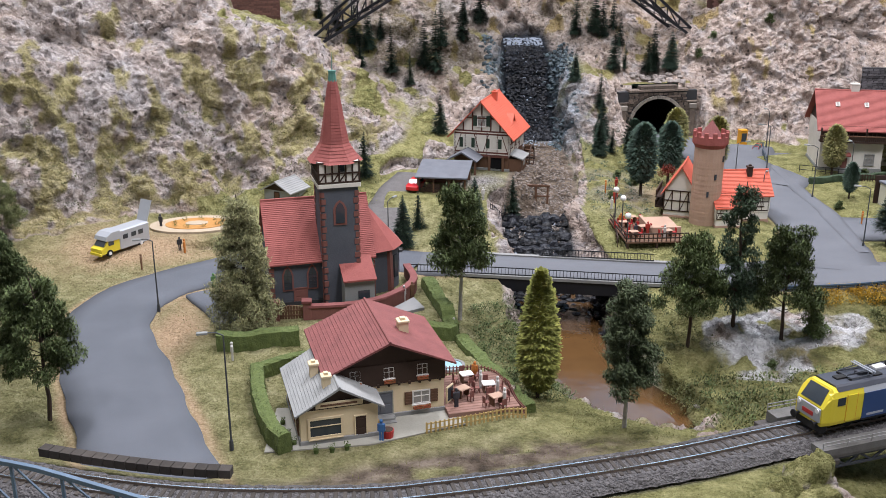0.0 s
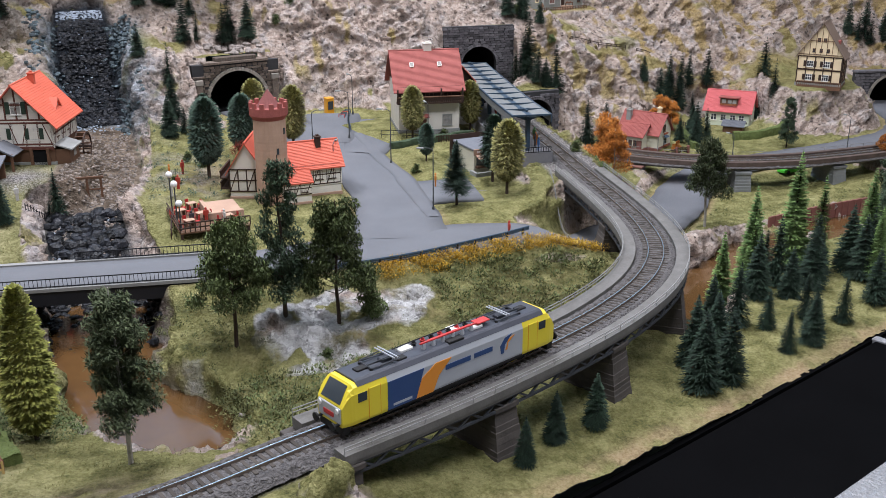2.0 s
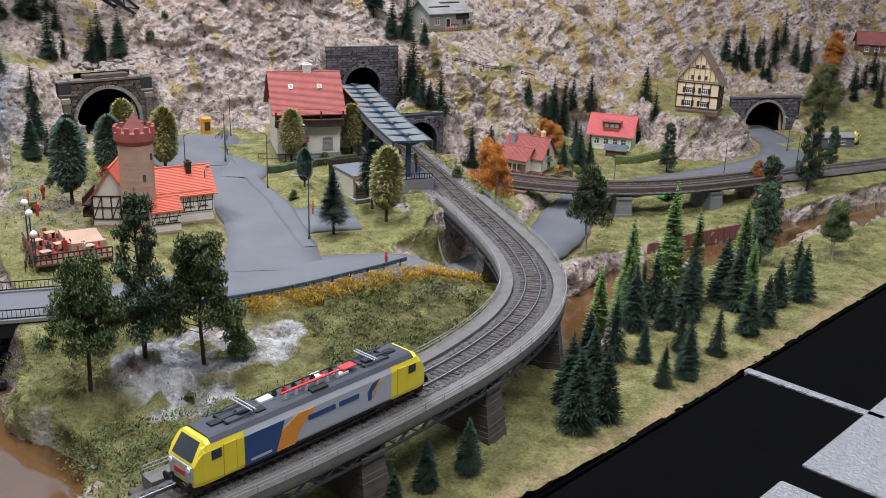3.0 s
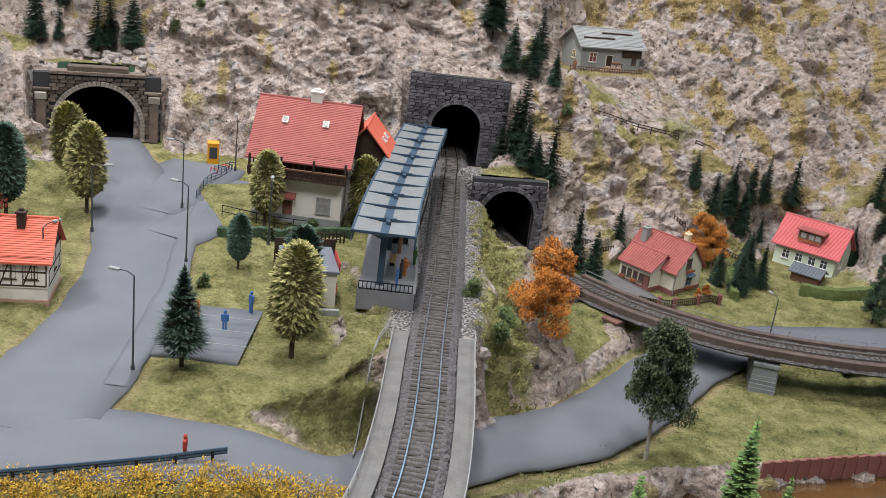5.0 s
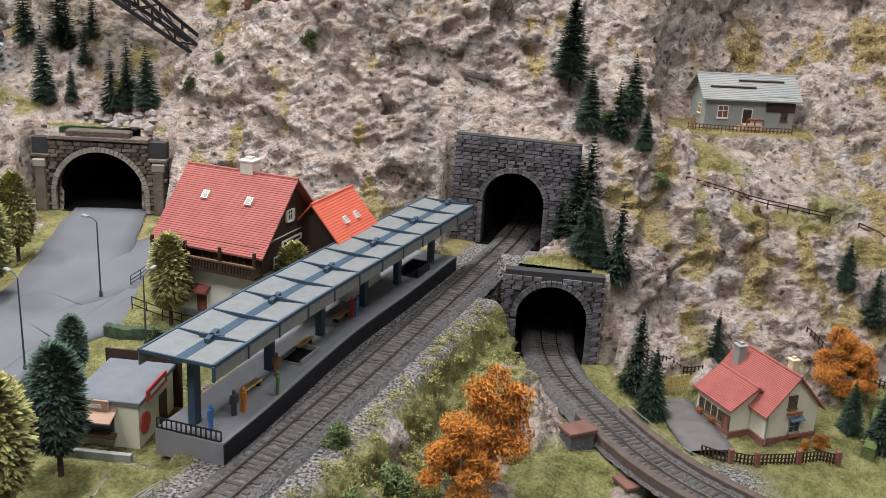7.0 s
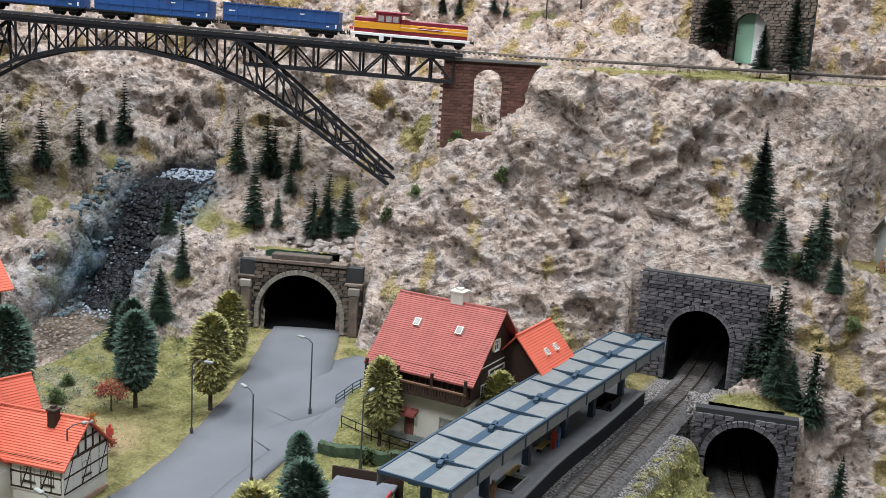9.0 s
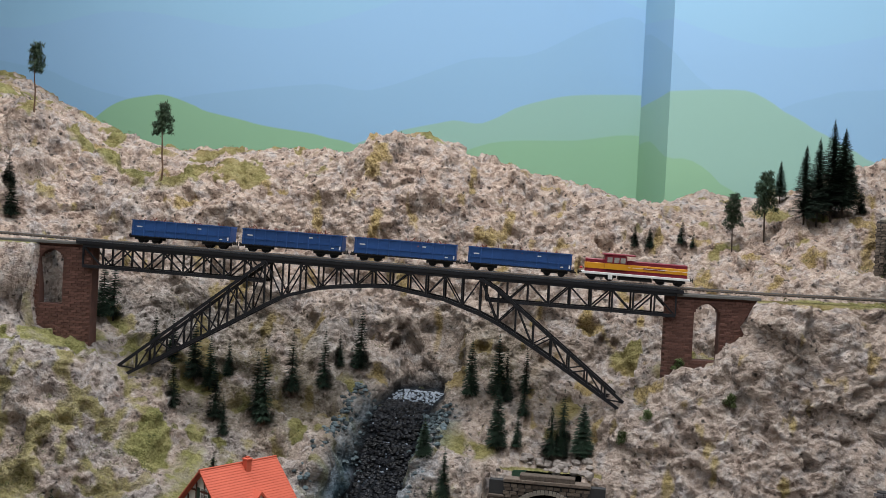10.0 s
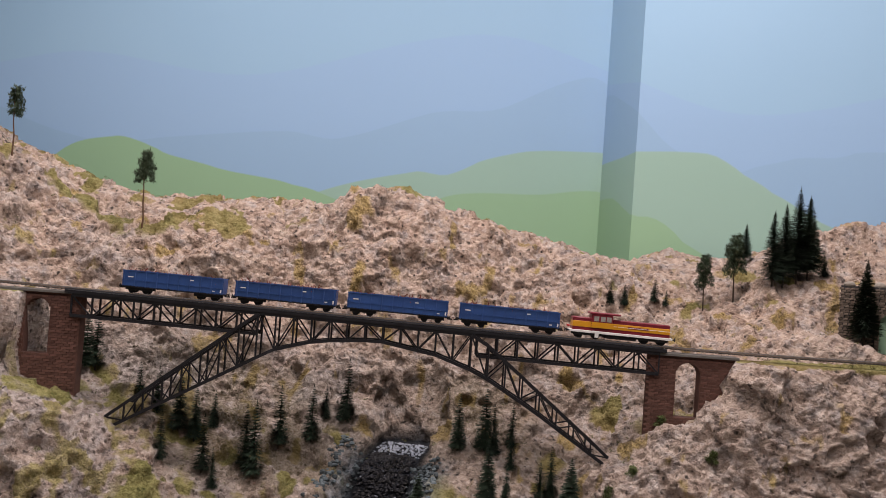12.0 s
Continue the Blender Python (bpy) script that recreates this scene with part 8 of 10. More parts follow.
def electric_loco(x, y, z, rz):
    t = thing("electric_locomotive", "yellow, blue, orange and silver electric locomotive on the track", "locomotive", x, y, z, rz)

    def sec(px):
        e = 111 - abs(px)
        top = 25 if e <= 0 else min(40, 25 + e * 1.55)
        half = 15 + min(e, 8) * .25
        ring = [(half - .6, 9), (half, 12), (half, min(33, top - 1)), (half - 1.8, min(37.5, top - .5)), (half - 5, min(40, top))]
        pts = [(px, a, b) for a, b in ring] + [(px, -a, b) for a, b in reversed(ring)]
        return pts
    cabs = []
    for s in (-1, 1):
        xs = [s * v for v in (111, 110, 107, 104, 101, 98, 90, 71)]
        c = part("cab", loft([sec(v) for v in xs]), M_YELLOW, t, "yellow driver's cab")
        cabs.append(c)
        e = s * 1.0
        part("windscreen", G().add([(s * 110.6, -11.5, 26.5), (s * 110.6, 11.5, 26.5), (s * 102.6, 10.5, 38.6), (s * 102.6, -10.5, 38.6), (s * 109, -11.5, 26), (s * 109, 11.5, 26), (s * 101, 10.5, 38), (s * 101, -10.5, 38)],
                                      [(0, 1, 2, 3), (7, 6, 5, 4), (0, 4, 5, 1), (1, 5, 6, 2), (2, 6, 7, 3), (3, 7, 4, 0)]), M_PANE, c)
        part("apron", G().rbox(min(s * 109, s * 112), -13.5, 12, max(s * 109, s * 112), 13.5, 24, .5), M_SILVER, c, "silver front apron")
        part("lamp_strip", G().box(min(s * 111.6, s * 112.6), -6, 15, max(s * 111.6, s * 112.6), 6, 18.5), M_RED, c)
        for w in (-10.5, 10.5):
            part("headlight", G().cyl(0, 0, 0, 1.2, 2, 2, 12), M_WHITE_PAINT, c, at=pose(s * 111.8 * MM, w * MM, .0215, 0, s * 90, 0))
            part("buffer", G().cyl(0, 0, 0, 5, 1.2, 1.2, 8).cyl(0, 0, 5, 6.2, 3.4, 3.4, 12), M_BOGIE, c, at=pose(s * 111 * MM, w * MM, .0105, 0, s * 90, 0))
        part("snowplough", G().prism([(-14, 2), (14, 2), (15, 9), (-15, 9)], s * 104, s * 110, "x"), M_BOGIE, c)
        for q in (-1, 1):
            part("side_window", G().box(s * 94 - 4, q * 17 - .35, 26, s * 94 + 4, q * 17 + .35, 33), M_PANE, c)
            part("door", G().box(s * 83 - 5, q * 17 - .3, 11, s * 83 + 5, q * 17 + .3, 34), M_YELLOW, c)
            part("door_seam", G().box(s * 83 - 5.6, q * 17 - .22, 10.6, s * 83 - 5, q * 17 + .22, 34.4).box(s * 83 + 5, q * 17 - .22, 10.6, s * 83 + 5.6, q * 17 + .22, 34.4), M_AMBER, c)
    part("body", loft([sec(v) for v in (-71, 0, 71)]), M_SILVER, t, "silver middle body with printed stripes")
    for q in (-1, 1):
        y0, y1 = (16.9, 17.35) if q > 0 else (-17.35, -16.9)
        part("blue_panel", G().prism([(-71, 10), (-44, 10), (-36, 33), (-71, 33)], y0, y1, "y"), M_NAVY, t)
        part("orange_sweep", G().prism([(-44, 10), (-27, 10), (-21, 22), (-8, 33.2), (-24, 33.2), (-38, 25)], y0 - .08, y1 + .08, "y"), M_LOCORANGE, t, "orange sweeping stripe")
        for a, b, c in ((-14, 12, 24), (16, 36, 24)):
            part("lettering", G().box(a, y0 - .1, c, b, y1 + .1, c + 4), M_NAVY, t)
        part("wing_mark", G().prism([(46, 18), (49, 18), (50, 25), (58, 33), (50, 31), (45, 25)], y0 - .1, y1 + .1, "y"), M_NAVY, t, "dark blue wing mark")
        part("wing_mark", G().prism([(51, 20), (53, 20), (54, 26), (61, 31), (54, 29)], y0 - .1, y1 + .1, "y"), M_LOCORANGE, t)
        part("small_print", G().box(-66, y0 - .1, 12, -48, y1 + .1, 14), M_SILVER, t)
        part("sill", G().box(-71, q * 16.4 - .8, 8.4, 71, q * 16.4 + .8, 10.2), M_BOGIE, t)
    part("roof", loft([[(px, a, b) for a, b in ((15.4, 37.6), (12.6, 40.6), (10.5, 41.6), (-10.5, 41.6), (-12.6, 40.6), (-15.4, 37.6))] for px in (-97, -60, 0, 60, 97)]), M_LOCOROOF, t, "dark grey roof")
    part("underframe", G().rbox(-40, -13, 3.5, 40, 13, 9, .8), M_BOGIE, t)
    for px in (-62, 62):
        bogie(t, px)
    for px in (-64, 64):
        s = 1 if px > 0 else -1
        pg = part("pantograph", G().tube((px - 14, -8, 43), (px - 14, 8, 43), .7).tube((px + 12, -8, 43), (px + 12, 8, 43), .7).tube((px - 14, -8, 43), (px + 12, -8, 43), .6).tube((px - 14, 8, 43), (px + 12, 8, 43), .6), M_GIRDER, t, "folded pantograph")
        for q in (-1, 1):
            part("arm", G().tube((px - s * 10, q * 4, 44), (px + s * 16, q * 5, 45.5), .55).tube((px + s * 16, q * 5, 45.5), (px - s * 6, q * 6, 47), .5), M_GIRDER, pg)
            for o in (-14, 12):
                part("insulator", G().cyl(px + o, q * 7, 41.4, 43, 1.6, 1.2, 8), M_BOGIE, pg)
        for o in (-7, -4):
            part("contact_strip", G().tube((px + s * o, -12, 47.2), (px + s * o, 12, 47.2), .6), M_SILVER, pg)
        part("drive_box", G().rbox(px - s * 4 - 5, -3, 41.4, px - s * 4 + 5, 3, 44.5, .6), M_LOCOROOF, pg)
    for k in range(6):
        part("insulator", G().cyl(-26 + k * 10, -5, 41, 46, 2, 1.5, 10), M_SILVER, t, "pale roof insulator")
    part("bus_bar", G().rbox(-30, -6, 46, 30, -4.4, 47.2, .3).rbox(-20, -3, 45, 26, -1.6, 46, .3).rbox(30, -6, 45, 44, 2, 46, .3), M_RED, t, "red roof bus bar")
    for k in range(7):
        part("insulator", G().cyl(-28 + k * 9, 4.5, 41, 45.5, 1.7, 1.2, 8).cyl(-28 + k * 9, 4.5, 43, 43.8, 2.3, 2.3, 8), M_RED if k % 2 else M_BOGIE, t)
    part("cable", G().tube((-48, 6, 44), (-28, 4.5, 45.6), .5).tube((-28, 4.5, 45.6), (26, 4.5, 45.6), .5).tube((26, 4.5, 45.6), (50, -5, 44), .5), M_BOGIE, t)
    for a, b, w in ((-50, -6, 9), (46, 6, 8), (-82, 0, 12), (84, 0, 10), (2, -9, 16)):
        part("roof_vent", G().rbox(a - w / 2, b - 3.2, 41, a + w / 2, b + 3.2, 43, .4), M_BOGIE, t)
    for a, b, c in ((-38, 4, 12), (30, -2, 12), (14, 6, 10)):
        part("roof_box", G().rbox(a - c / 2, b - 4, 41, a + c / 2, b + 4, 43.6, .5), M_WHITE_PAINT, t, "white roof equipment box")
    return t


def along(line, x):
    """Place and heading on a track at x metres."""
    i = int(np.argmin(np.abs(line[:, 0] - x)))
    i = min(max(i, 2), len(line) - 3)
    d = line[i + 2] - line[i - 2]
    return line[i], math.degrees(math.atan2(d[1], d[0])), math.degrees(math.atan2(d[2], math.hypot(d[0], d[1])))


P_, turn_, _ = along(MAIN, .405)
electric_loco(P_[0], P_[1] + .0, P_[2] + .0003, turn_)


def open_wagon(x, load):
    p, turn, tilt = along(UPPER, x)
    t = thing("open_wagon", "blue open goods wagon with ribbed sides and scrap load", "goods wagon", p[0], p[1], p[2] + .0003, turn, "blue goods wagons", ry=-tilt)
    body = G().box(-76, -16, 10.5, 76, 16, 12).box(-76, -16, 12, 76, -15, 34).box(-76, 15, 12, 76, 16, 34).box(-76, -15, 12, -75, 15, 34).box(75, -15, 12, 76, 15, 34)
    part("body", body, M_WAGON, t)
    for q in (-1, 1):
        for k in range(10):
            u = -74 + 148 * k / 9
            part("rib", G().rbox(u - .9, q * 16.6 - .7, 11, u + .9, q * 16.6 + .7, 34, .2), M_WAGON, t)
        part("top_rail", G().box(-76.5, q * 16.3 - .9, 33, 76.5, q * 16.3 + .9, 34.6), M_WAGON, t)
        part("mid_rail", G().box(-76.5, q * 16.3 - .7, 19, 76.5, q * 16.3 + .7, 20), M_WAGON, t)
        part("sill", G().box(-76.5, q * 15 - 1, 9, 76.5, q * 15 + 1, 11.5), M_BOGIE, t)
        for a, b, c in ((-68, 8, 24), (24, 7, 27), (60, 4, 14)):
            part("marking", G().box(a, q * 16.1 - .25, c, a + b, q * 16.1 + .25, c + 1.6), M_WHITE_PAINT, t)
        part("edge_mark", G().box(72, q * 17.3 - .1, 13, 74, q * 17.3 + .1, 18), M_WHITE_PAINT, t)
        for e in (-1, 1):
            part("buffer", G().cyl(0, 0, 0, 4, 1, 1, 8).cyl(0, 0, 4, 5, 2.8, 2.8, 10), M_BOGIE, t, at=pose(e * .076, q * .0095, .0105, 0, e * 90, 0))
    for px in (-52, 52):
        bogie(t, px, 2, 21, 5.3)
    part("coupling", G().box(-84, -1.2, 7, -76, 1.2, 9).box(76, -1.2, 7, 84, 1.2, 9), M_BOGIE, t)
    rr = random.Random(load)
    g = G()
    for k in range(46):
        c = Vector((rr.uniform(-70, 70), rr.uniform(-12, 12), rr.uniform(30, 34)))
        d = rnd_dir(rr) * rr.uniform(3, 9)
        g.beam(c - d, c + d, rr.uniform(.5, 1.3))
    g.box(-74, -14.5, 12.2, 74, 14.5, 30)
    tagged(part("load", g, M_LOAD, t, "rusty red scrap load"), kind="stuff")
    return t


for k, x in enumerate((-.162, .002, .166, .328)):
    open_wagon(x, 40 + k)


def diesel(x):
    p, turn, tilt = along(UPPER, x)
    t = thing("diesel_locomotive", "maroon and amber diesel locomotive with a white frame", "locomotive", p[0], p[1], p[2] + .0003, turn, ry=-tilt)
    part("frame", G().rbox(-78, -15.5, 9, 78, 15.5, 12.5, .5), M_WHITE_PAINT, t, "white running frame")
    part("lower_body", G().rbox(-74, -12.5, 12.5, 74, 12.5, 17.5, .6), M_MAROON, t)
    part("stripe_body", G().rbox(-74, -12.8, 17.5, 74, 12.8, 26, .4), M_AMBER, t, "amber side stripe")
    part("long_hood", G().rbox(-14, -12.3, 26, 74, 12.3, 32, 1.4), M_MAROON, t)
    part("short_hood", G().rbox(-74, -12.3, 26, -44, 12.3, 32, 1.4), M_MAROON, t)
    cab = part("cab", G().rbox(-46, -15, 17.5, -14, 15, 38, 1), M_MAROON, t)
    part("cab_roof", G().rbox(-49, -15.5, 38, -2, 15.5, 41, 1.2), M_MAROON, cab)
    for q in (-1, 1):
        for u in (-39, -29, -20):
            part("cab_window", G().box(u - 3.6, q * 15 - .4, 27.5, u + 3.6, q * 15 + .4, 35), M_PANELIGHT, cab)
        part("cab_stripe", G().box(-46, q * 15 - .3, 17.6, -14, q * 15 + .3, 26), M_AMBER, cab)
        part("lettering", G().box(10, q * 12.8 - .25, 20.5, 42, q * 12.8 + .25, 23.5), M_MAROON, t)
        part("ladder", G().box(-40, q * 16 - .5, 3, -34, q * 16 + .5, 10), M_WHITE_PAINT, t)
        part("handrail", G().tube((-12, q * 15, 22), (76, q * 15, 22), .3), M_WHITE_PAINT, t)
        part("tail_lamp", G().ball(-79, q * 8, 17, 1.8), M_RED, t)
        for e in (-1, 1):
            part("buffer", G().cyl(0, 0, 0, 4, 1, 1, 8).cyl(0, 0, 4, 5, 3, 3, 10), M_BOGIE, t, at=pose(e * .078, q * .0095, .0105, 0, e * 90, 0))
    part("fuel_tank", G().rbox(-24, -12, 3, 24, 12, 9, 1), M_BOGIE, t)
    for px in (-50, 50):
        bogie(t, px, 2, 26, 6)
    return t


diesel(.4935)

# ---- small structures and furnishings ----
M_GALV = mat("lamp_grey", (.07, .075, .08), (.045, .05, .055), .5, 60, 900)
M_GLOBE = mat("lamp_globe", (.82, .82, .8), (.76, .76, .74), .3, 30, 600, bump=0)


def street_lamp(x, y, h=88, rz=0, arm=14, z=None):
    t = thing("street_lamp", "tall thin grey street lamp with a curved arm", "street lamp", x, y, ground(x, y) if z is None else z, rz, "street lamps")
    part("base", G().cyl(0, 0, -2, 9, 1.9, 1.6, 8), M_GALV, t)
    part("pole", G().cyl(0, 0, 8, h, .9, .6, 8), M_GALV, t)
    part("arm", G().tube((0, 0, h - .3), (arm * .4, 0, h + 2.5), .55).tube((arm * .4, 0, h + 2.5), (arm, 0, h + 3), .5), M_GALV, t)
    part("lamp_head", G().rbox(arm - 2, -1.7, h + 1.8, arm + 7, 1.7, h + 3.8, .6), M_STUCCO, t)
    return t


for x, y, h, rz in ((-.322, 1.04, 84, 195), (-.176, .728, 104, 190), (-.073, 1.258, 66, 60), (.565, 1.262, 84, 160), (.577, 1.49, 84, 150), (.473, 1.555, 74, 10), (.466, 1.392, 66, 60), (.553, 1.645, 78, 160), (1.275, 1.61, 62, 100), 
                    (1.53, 1.60, 74, 90), (1.72, 1.60, 74, 90), (1.83, 1.74, 74, 90), (.60, 1.80, 70, 100), (.655, 1.545, 66, 90)):
    street_lamp(x, y, h, rz)


def figure(x, y, coat, legs, rz=0, h=20, z=None, sit=False):
    """A tiny painted figurine in one piece."""
    t = new("figurine", None)
    bpy.data.objects.remove(t)
    k = h / 20
    g = G()
    if sit:
        g.rbox(-2.2, -1.4, 5, 2.2, 1.4, 12, .5).rbox(-2, -5, 4.5, 2, -1, 6.5, .5).rbox(-1.8, -5.4, 0, 1.8, -4, 5, .4).ball(0, 0, 14.2, 1.5, 1.5, 1.8, 8, 6)
    else:
        g.rbox(-1.9, -1, 0, -.2, 1, 9.5 * k, .3).rbox(.2, -1, 0, 1.9, 1, 9.5 * k, .3).rbox(-2.5, -1.3, 9 * k, 2.5, 1.3, 16.4 * k, .6).rbox(-3.4, -.8, 9.4 * k, -2.4, .8, 16 * k, .3).rbox(2.4, -.8, 9.4 * k, 3.4, .8, 16 * k, .3).ball(0, 0, 18.2 * k, 1.45, 1.5, 1.8, 8, 6)
    ob = part("figurine", g, coat)
    ob.matrix_basis = pose(x, y, (ground(x, y) if z is None else z), 0, 0, rz)
    return tagged(ob, "tiny painted model figurine standing in the scene" if not sit else "tiny painted model figurine sitting on a bench", "figurine", "model figurines")


M_FIG = [mat("fig_" + n, c, rough=.6, scale=300, fine=900) for n, c in (("red", (.45, .06, .04)), ("blue", (.06, .16, .38)), ("orange", (.55, .20, .04)), ("dark", (.05, .05, .06)), ("white", (.6, .58, .55)), ("brown", (.22, .12, .07)), ("green", (.10, .22, .08)))]
FIGS = [(.628, 1.345, 1), (.603, 1.362, 2), (.648, 1.385, 1), (-.355, 1.265, 3), (-.348, 1.262, 2), (-.40, 1.34, 3), (-.276, 1.115, 6), (-.21, .90, 4), (-.052, .742, 1), (.012, 1.005, 4), (-.045, 1.065, 4), (-.036, 1.075, 5),
        (.62, 1.142, 0), (.262, 1.45, 0), (.275, 1.52, 0), (.25, 1.41, 4), (.43, 1.44, 6), (.415, 1.47, 1), (.44, 1.465, 3), (.418, 1.505, 0), (.255, 1.50, 2), (1.10, 2.085, 5), (.06, 1.43, 4), (-.385, 1.19, 5)]
for k, (x, y, c) in enumerate(FIGS):
    figure(x, y, M_FIG[c], M_FIG[3], (k * 67) % 360, 19 + k % 3, ground(x, y) + .0035 if .59 < x < .66 else None)
for x, y, c in ((.780, 1.405, 1), (.786, 1.43, 3), (.790, 1.437, 2), (.803, 1.47, 6), (.808, 1.635, 0), (.811, 1.64, 1), (.79, 1.50, 5)):
    figure(x, y, M_FIG[c], M_FIG[3], (c * 80) % 360, 20, .0285)

# railings, walls, hedges


def hedge(label, line, w=12, h=14, material=None, category="hedge"):
    """A clipped hedge with a rough leafy skin along a line."""
    rr = random.Random(int(line[0][0] * 1e4))
    L = spline([(a, b, 0) for a, b in line], .004)
    g = G()
    prof = [(-.5, 0), (-.52, .5), (-.46, .93), (-.2, 1), (.2, 1), (.46, .93), (.52, .5), (.5, 0)]
    T = np.gradient(L[:, :2], axis=0)
    T /= np.linalg.norm(T, axis=1)[:, None]
    v, f = [], []
    for k, (x, y, _) in enumerate(L):
        z = ground(x, y) / MM - 2
        for a, b in prof:
            v.append(((x + T[k, 1] * a * w * MM) / MM + rr.uniform(-.7, .7), (y - T[k, 0] * a * w * MM) / MM + rr.uniform(-.7, .7), z + b * h + rr.uniform(-.6, .6)))
    n = len(prof)
    for k in range(len(L) - 1):
        f += [(k * n + j, k * n + n + j, k * n + n + j + 1, k * n + j + 1) for j in range(n - 1)]
    f += [tuple(range(n)), tuple(range(len(v) - 1, len(v) - n - 1, -1))]
    g.add(v, f)
    for k in range(len(L) * 9):
        p = v[rr.randrange(len(v))]
        leaf(g, p, rnd_dir(rr), 1.6, 1.2)
    return tagged(part("hedge", g, material or M_HEDGE), label, category, "hedges")


hedge("clipped green hedge before the churchyard", [(-.232, .932), (-.19, .936), (-.15, .946)], 16, 20)
hedge("clipped green hedge below the churchyard wall", [(-.12, .955), (-.06, .975), (.0, .985), (.008, .992)], 18, 20)
hedge("clipped green hedge running up to the road bridge", [(.010, .995), (-.002, 1.05), (-.018, 1.11)], 16, 18)
hedge("low hedge beside the chalet's shop wing", [(-.178, .86), (-.165, .80), (-.145, .745), (-.13, .722)], 13, 20)
hedge("low clipped hedge beside the chalet", [(-.178, .865), (-.15, .885), (-.13, .892)], 11, 16)
hedge("ragged green hedge above the river bank", [(.02, .98), (.04, .92), (.06, .865), (.078, .81)], 15, 11)
hedge("dark clipped hedge in front of the station", [(.60, 1.575), (.645, 1.565), (.70, 1.575), (.745, 1.585)], 8, 13, M_LEAFDARK)
hedge("green hedge around the cottage garden", [(1.285, 1.745), (1.30, 1.79), (1.31, 1.83)], 12, 15)
hedge("clipped hedge before the pink-roofed house", [(1.40, 1.785), (1.46, 1.76), (1.53, 1.765)], 12, 18)
hedge("low green hedge beside the lower track", [(1.06, 1.745), (1.095, 1.69), (1.13, 1.655)], 7, 8, M_HEDGE)


def masonry(label, line, h=14, w=7, material=None, cap=None):
    t = thing("garden_wall", label, "wall", kind="structure")
    L = spline([(a, b, ground(a, b)) for a, b in line], .012)
    part("masonry", G().sweep(L / MM, [(-w / 2, -6), (w / 2, -6), (w / 2, h), (-w / 2, h)]), material or M_SANDSTONE, t)
    part("coping", G().sweep(L / MM, [(-w / 2 - 1.2, h), (w / 2 + 1.2, h), (w / 2 + .8, h + 2.4), (-w / 2 - .8, h + 2.4)]), cap or M_ROOF_MAROON, t)
    return t


masonry("red coped stone churchyard wall", [(-.225, 1.0), (-.185, 1.006)])
masonry("red coped stone churchyard wall beside the gate", [(-.148, 1.012), (-.10, 1.02), (-.062, 1.045), (-.035, 1.095), (-.045, 1.15)])
for x in (-.184, -.15):
    t = thing("gate_pier", "square stone churchyard gate pier with a red cap", "gate pier", x, 1.008 + (x + .184) * .12, 0, 8, "gate piers")
    part("shaft", G().rbox(-4.5, -4.5, -4, 4.5, 4.5, 20, .5), M_SANDSTONE, t)
    part("cap", G().rbox(-5.6, -5.6, 20, 5.6, 5.6, 23, .8), M_ROOF_MAROON, t)
t = thing("churchyard_gate", "low arched brown wooden churchyard gate", "gate", -.167, 1.010, 0, 8)
for k in range(9):
    u = -12 + 24 * k / 8
    part("board", G().rbox(u - 1.3, -.8, 1, u + 1.3, .8, 14 + 3 * (1 - (u / 12) ** 2), .2), M_WOOD, t)
part("cross_bar", G().box(-13, -1.2, 4, 13, -.7, 6).box(-13, -1.2, 10, 13, -.7, 12), M_WOOD, t)


def fence(label, line, h=10, gap=.005, material=None, w=1.6, rails=(.3, .8), name="picket_fence", lift=0.0):
    material = material or M_YELLOWWOOD
    t = thing(name, label, "fence", group="fences")
    Q = spline([(a, b) for a, b in line], gap)
    me = mesh_of("picket", G().prism([(-w / 2, 0), (w / 2, 0), (w / 2, h - 1), (0, h), (-w / 2, h - 1)], -.4, .4, "y"), material)
    T = np.gradient(Q, axis=0)
    Z = [ground(a, b) + lift for a, b in Q]
    Z = list(np.convolve([Z[0]] * 2 + Z + [Z[-1]] * 2, np.ones(5) / 5, "valid")) if len(Z) > 5 else Z
    for (a, b), d, z in zip(Q, T, Z):
        piece(me, t, pose(a, b, z, 0, 0, math.degrees(math.atan2(d[1], d[0]))))
    L = np.array([(a, b, z) for (a, b), z in zip(Q, Z)])
    for r in rails:
        part("rail", G().sweep(L / MM, [(-.9, r * h - .5), (-.35, r * h - .5), (-.35, r * h + .5), (-.9, r * h + .5)]), material, t)
    return t


fence("ochre picket fence along the restaurant terrace", [(-.014, .755), (.03, .772), (.074, .79)], 11, .0042)
fence("short ochre fence beside the restaurant door", [(-.058, .765), (-.052, .753)], 11, .0042)
fence("brown lattice fence around the restaurant terrace", [(.074, .795), (.05, .865), (.003, .868)], 11, .0034, M_SANDSTONE, 1.2)
t = fence("dark lattice fence with brown posts before the cottage garden", [(1.130, 1.692), (1.153, 1.688), (1.20, 1.702), (1.255, 1.726)], 11, .0036, M_TIMBER, 1.6, (.15, .5, .9))
for x, y in ((1.156, 1.688), (1.180, 1.695), (1.218, 1.709), (1.256, 1.727)):
    part("post", G().rbox(-2.4, -2.4, -3, 2.4, 2.4, 14, .4), M_SANDSTONE, t, "brown post", at=pose(x, y, ground(x, y), 0, 0, 20))
fence("dark wooden fence behind the cottage", [(1.075, 1.820), (1.10, 1.827), (1.132, 1.834)], 10, .004, M_TIMBER, 1.3)
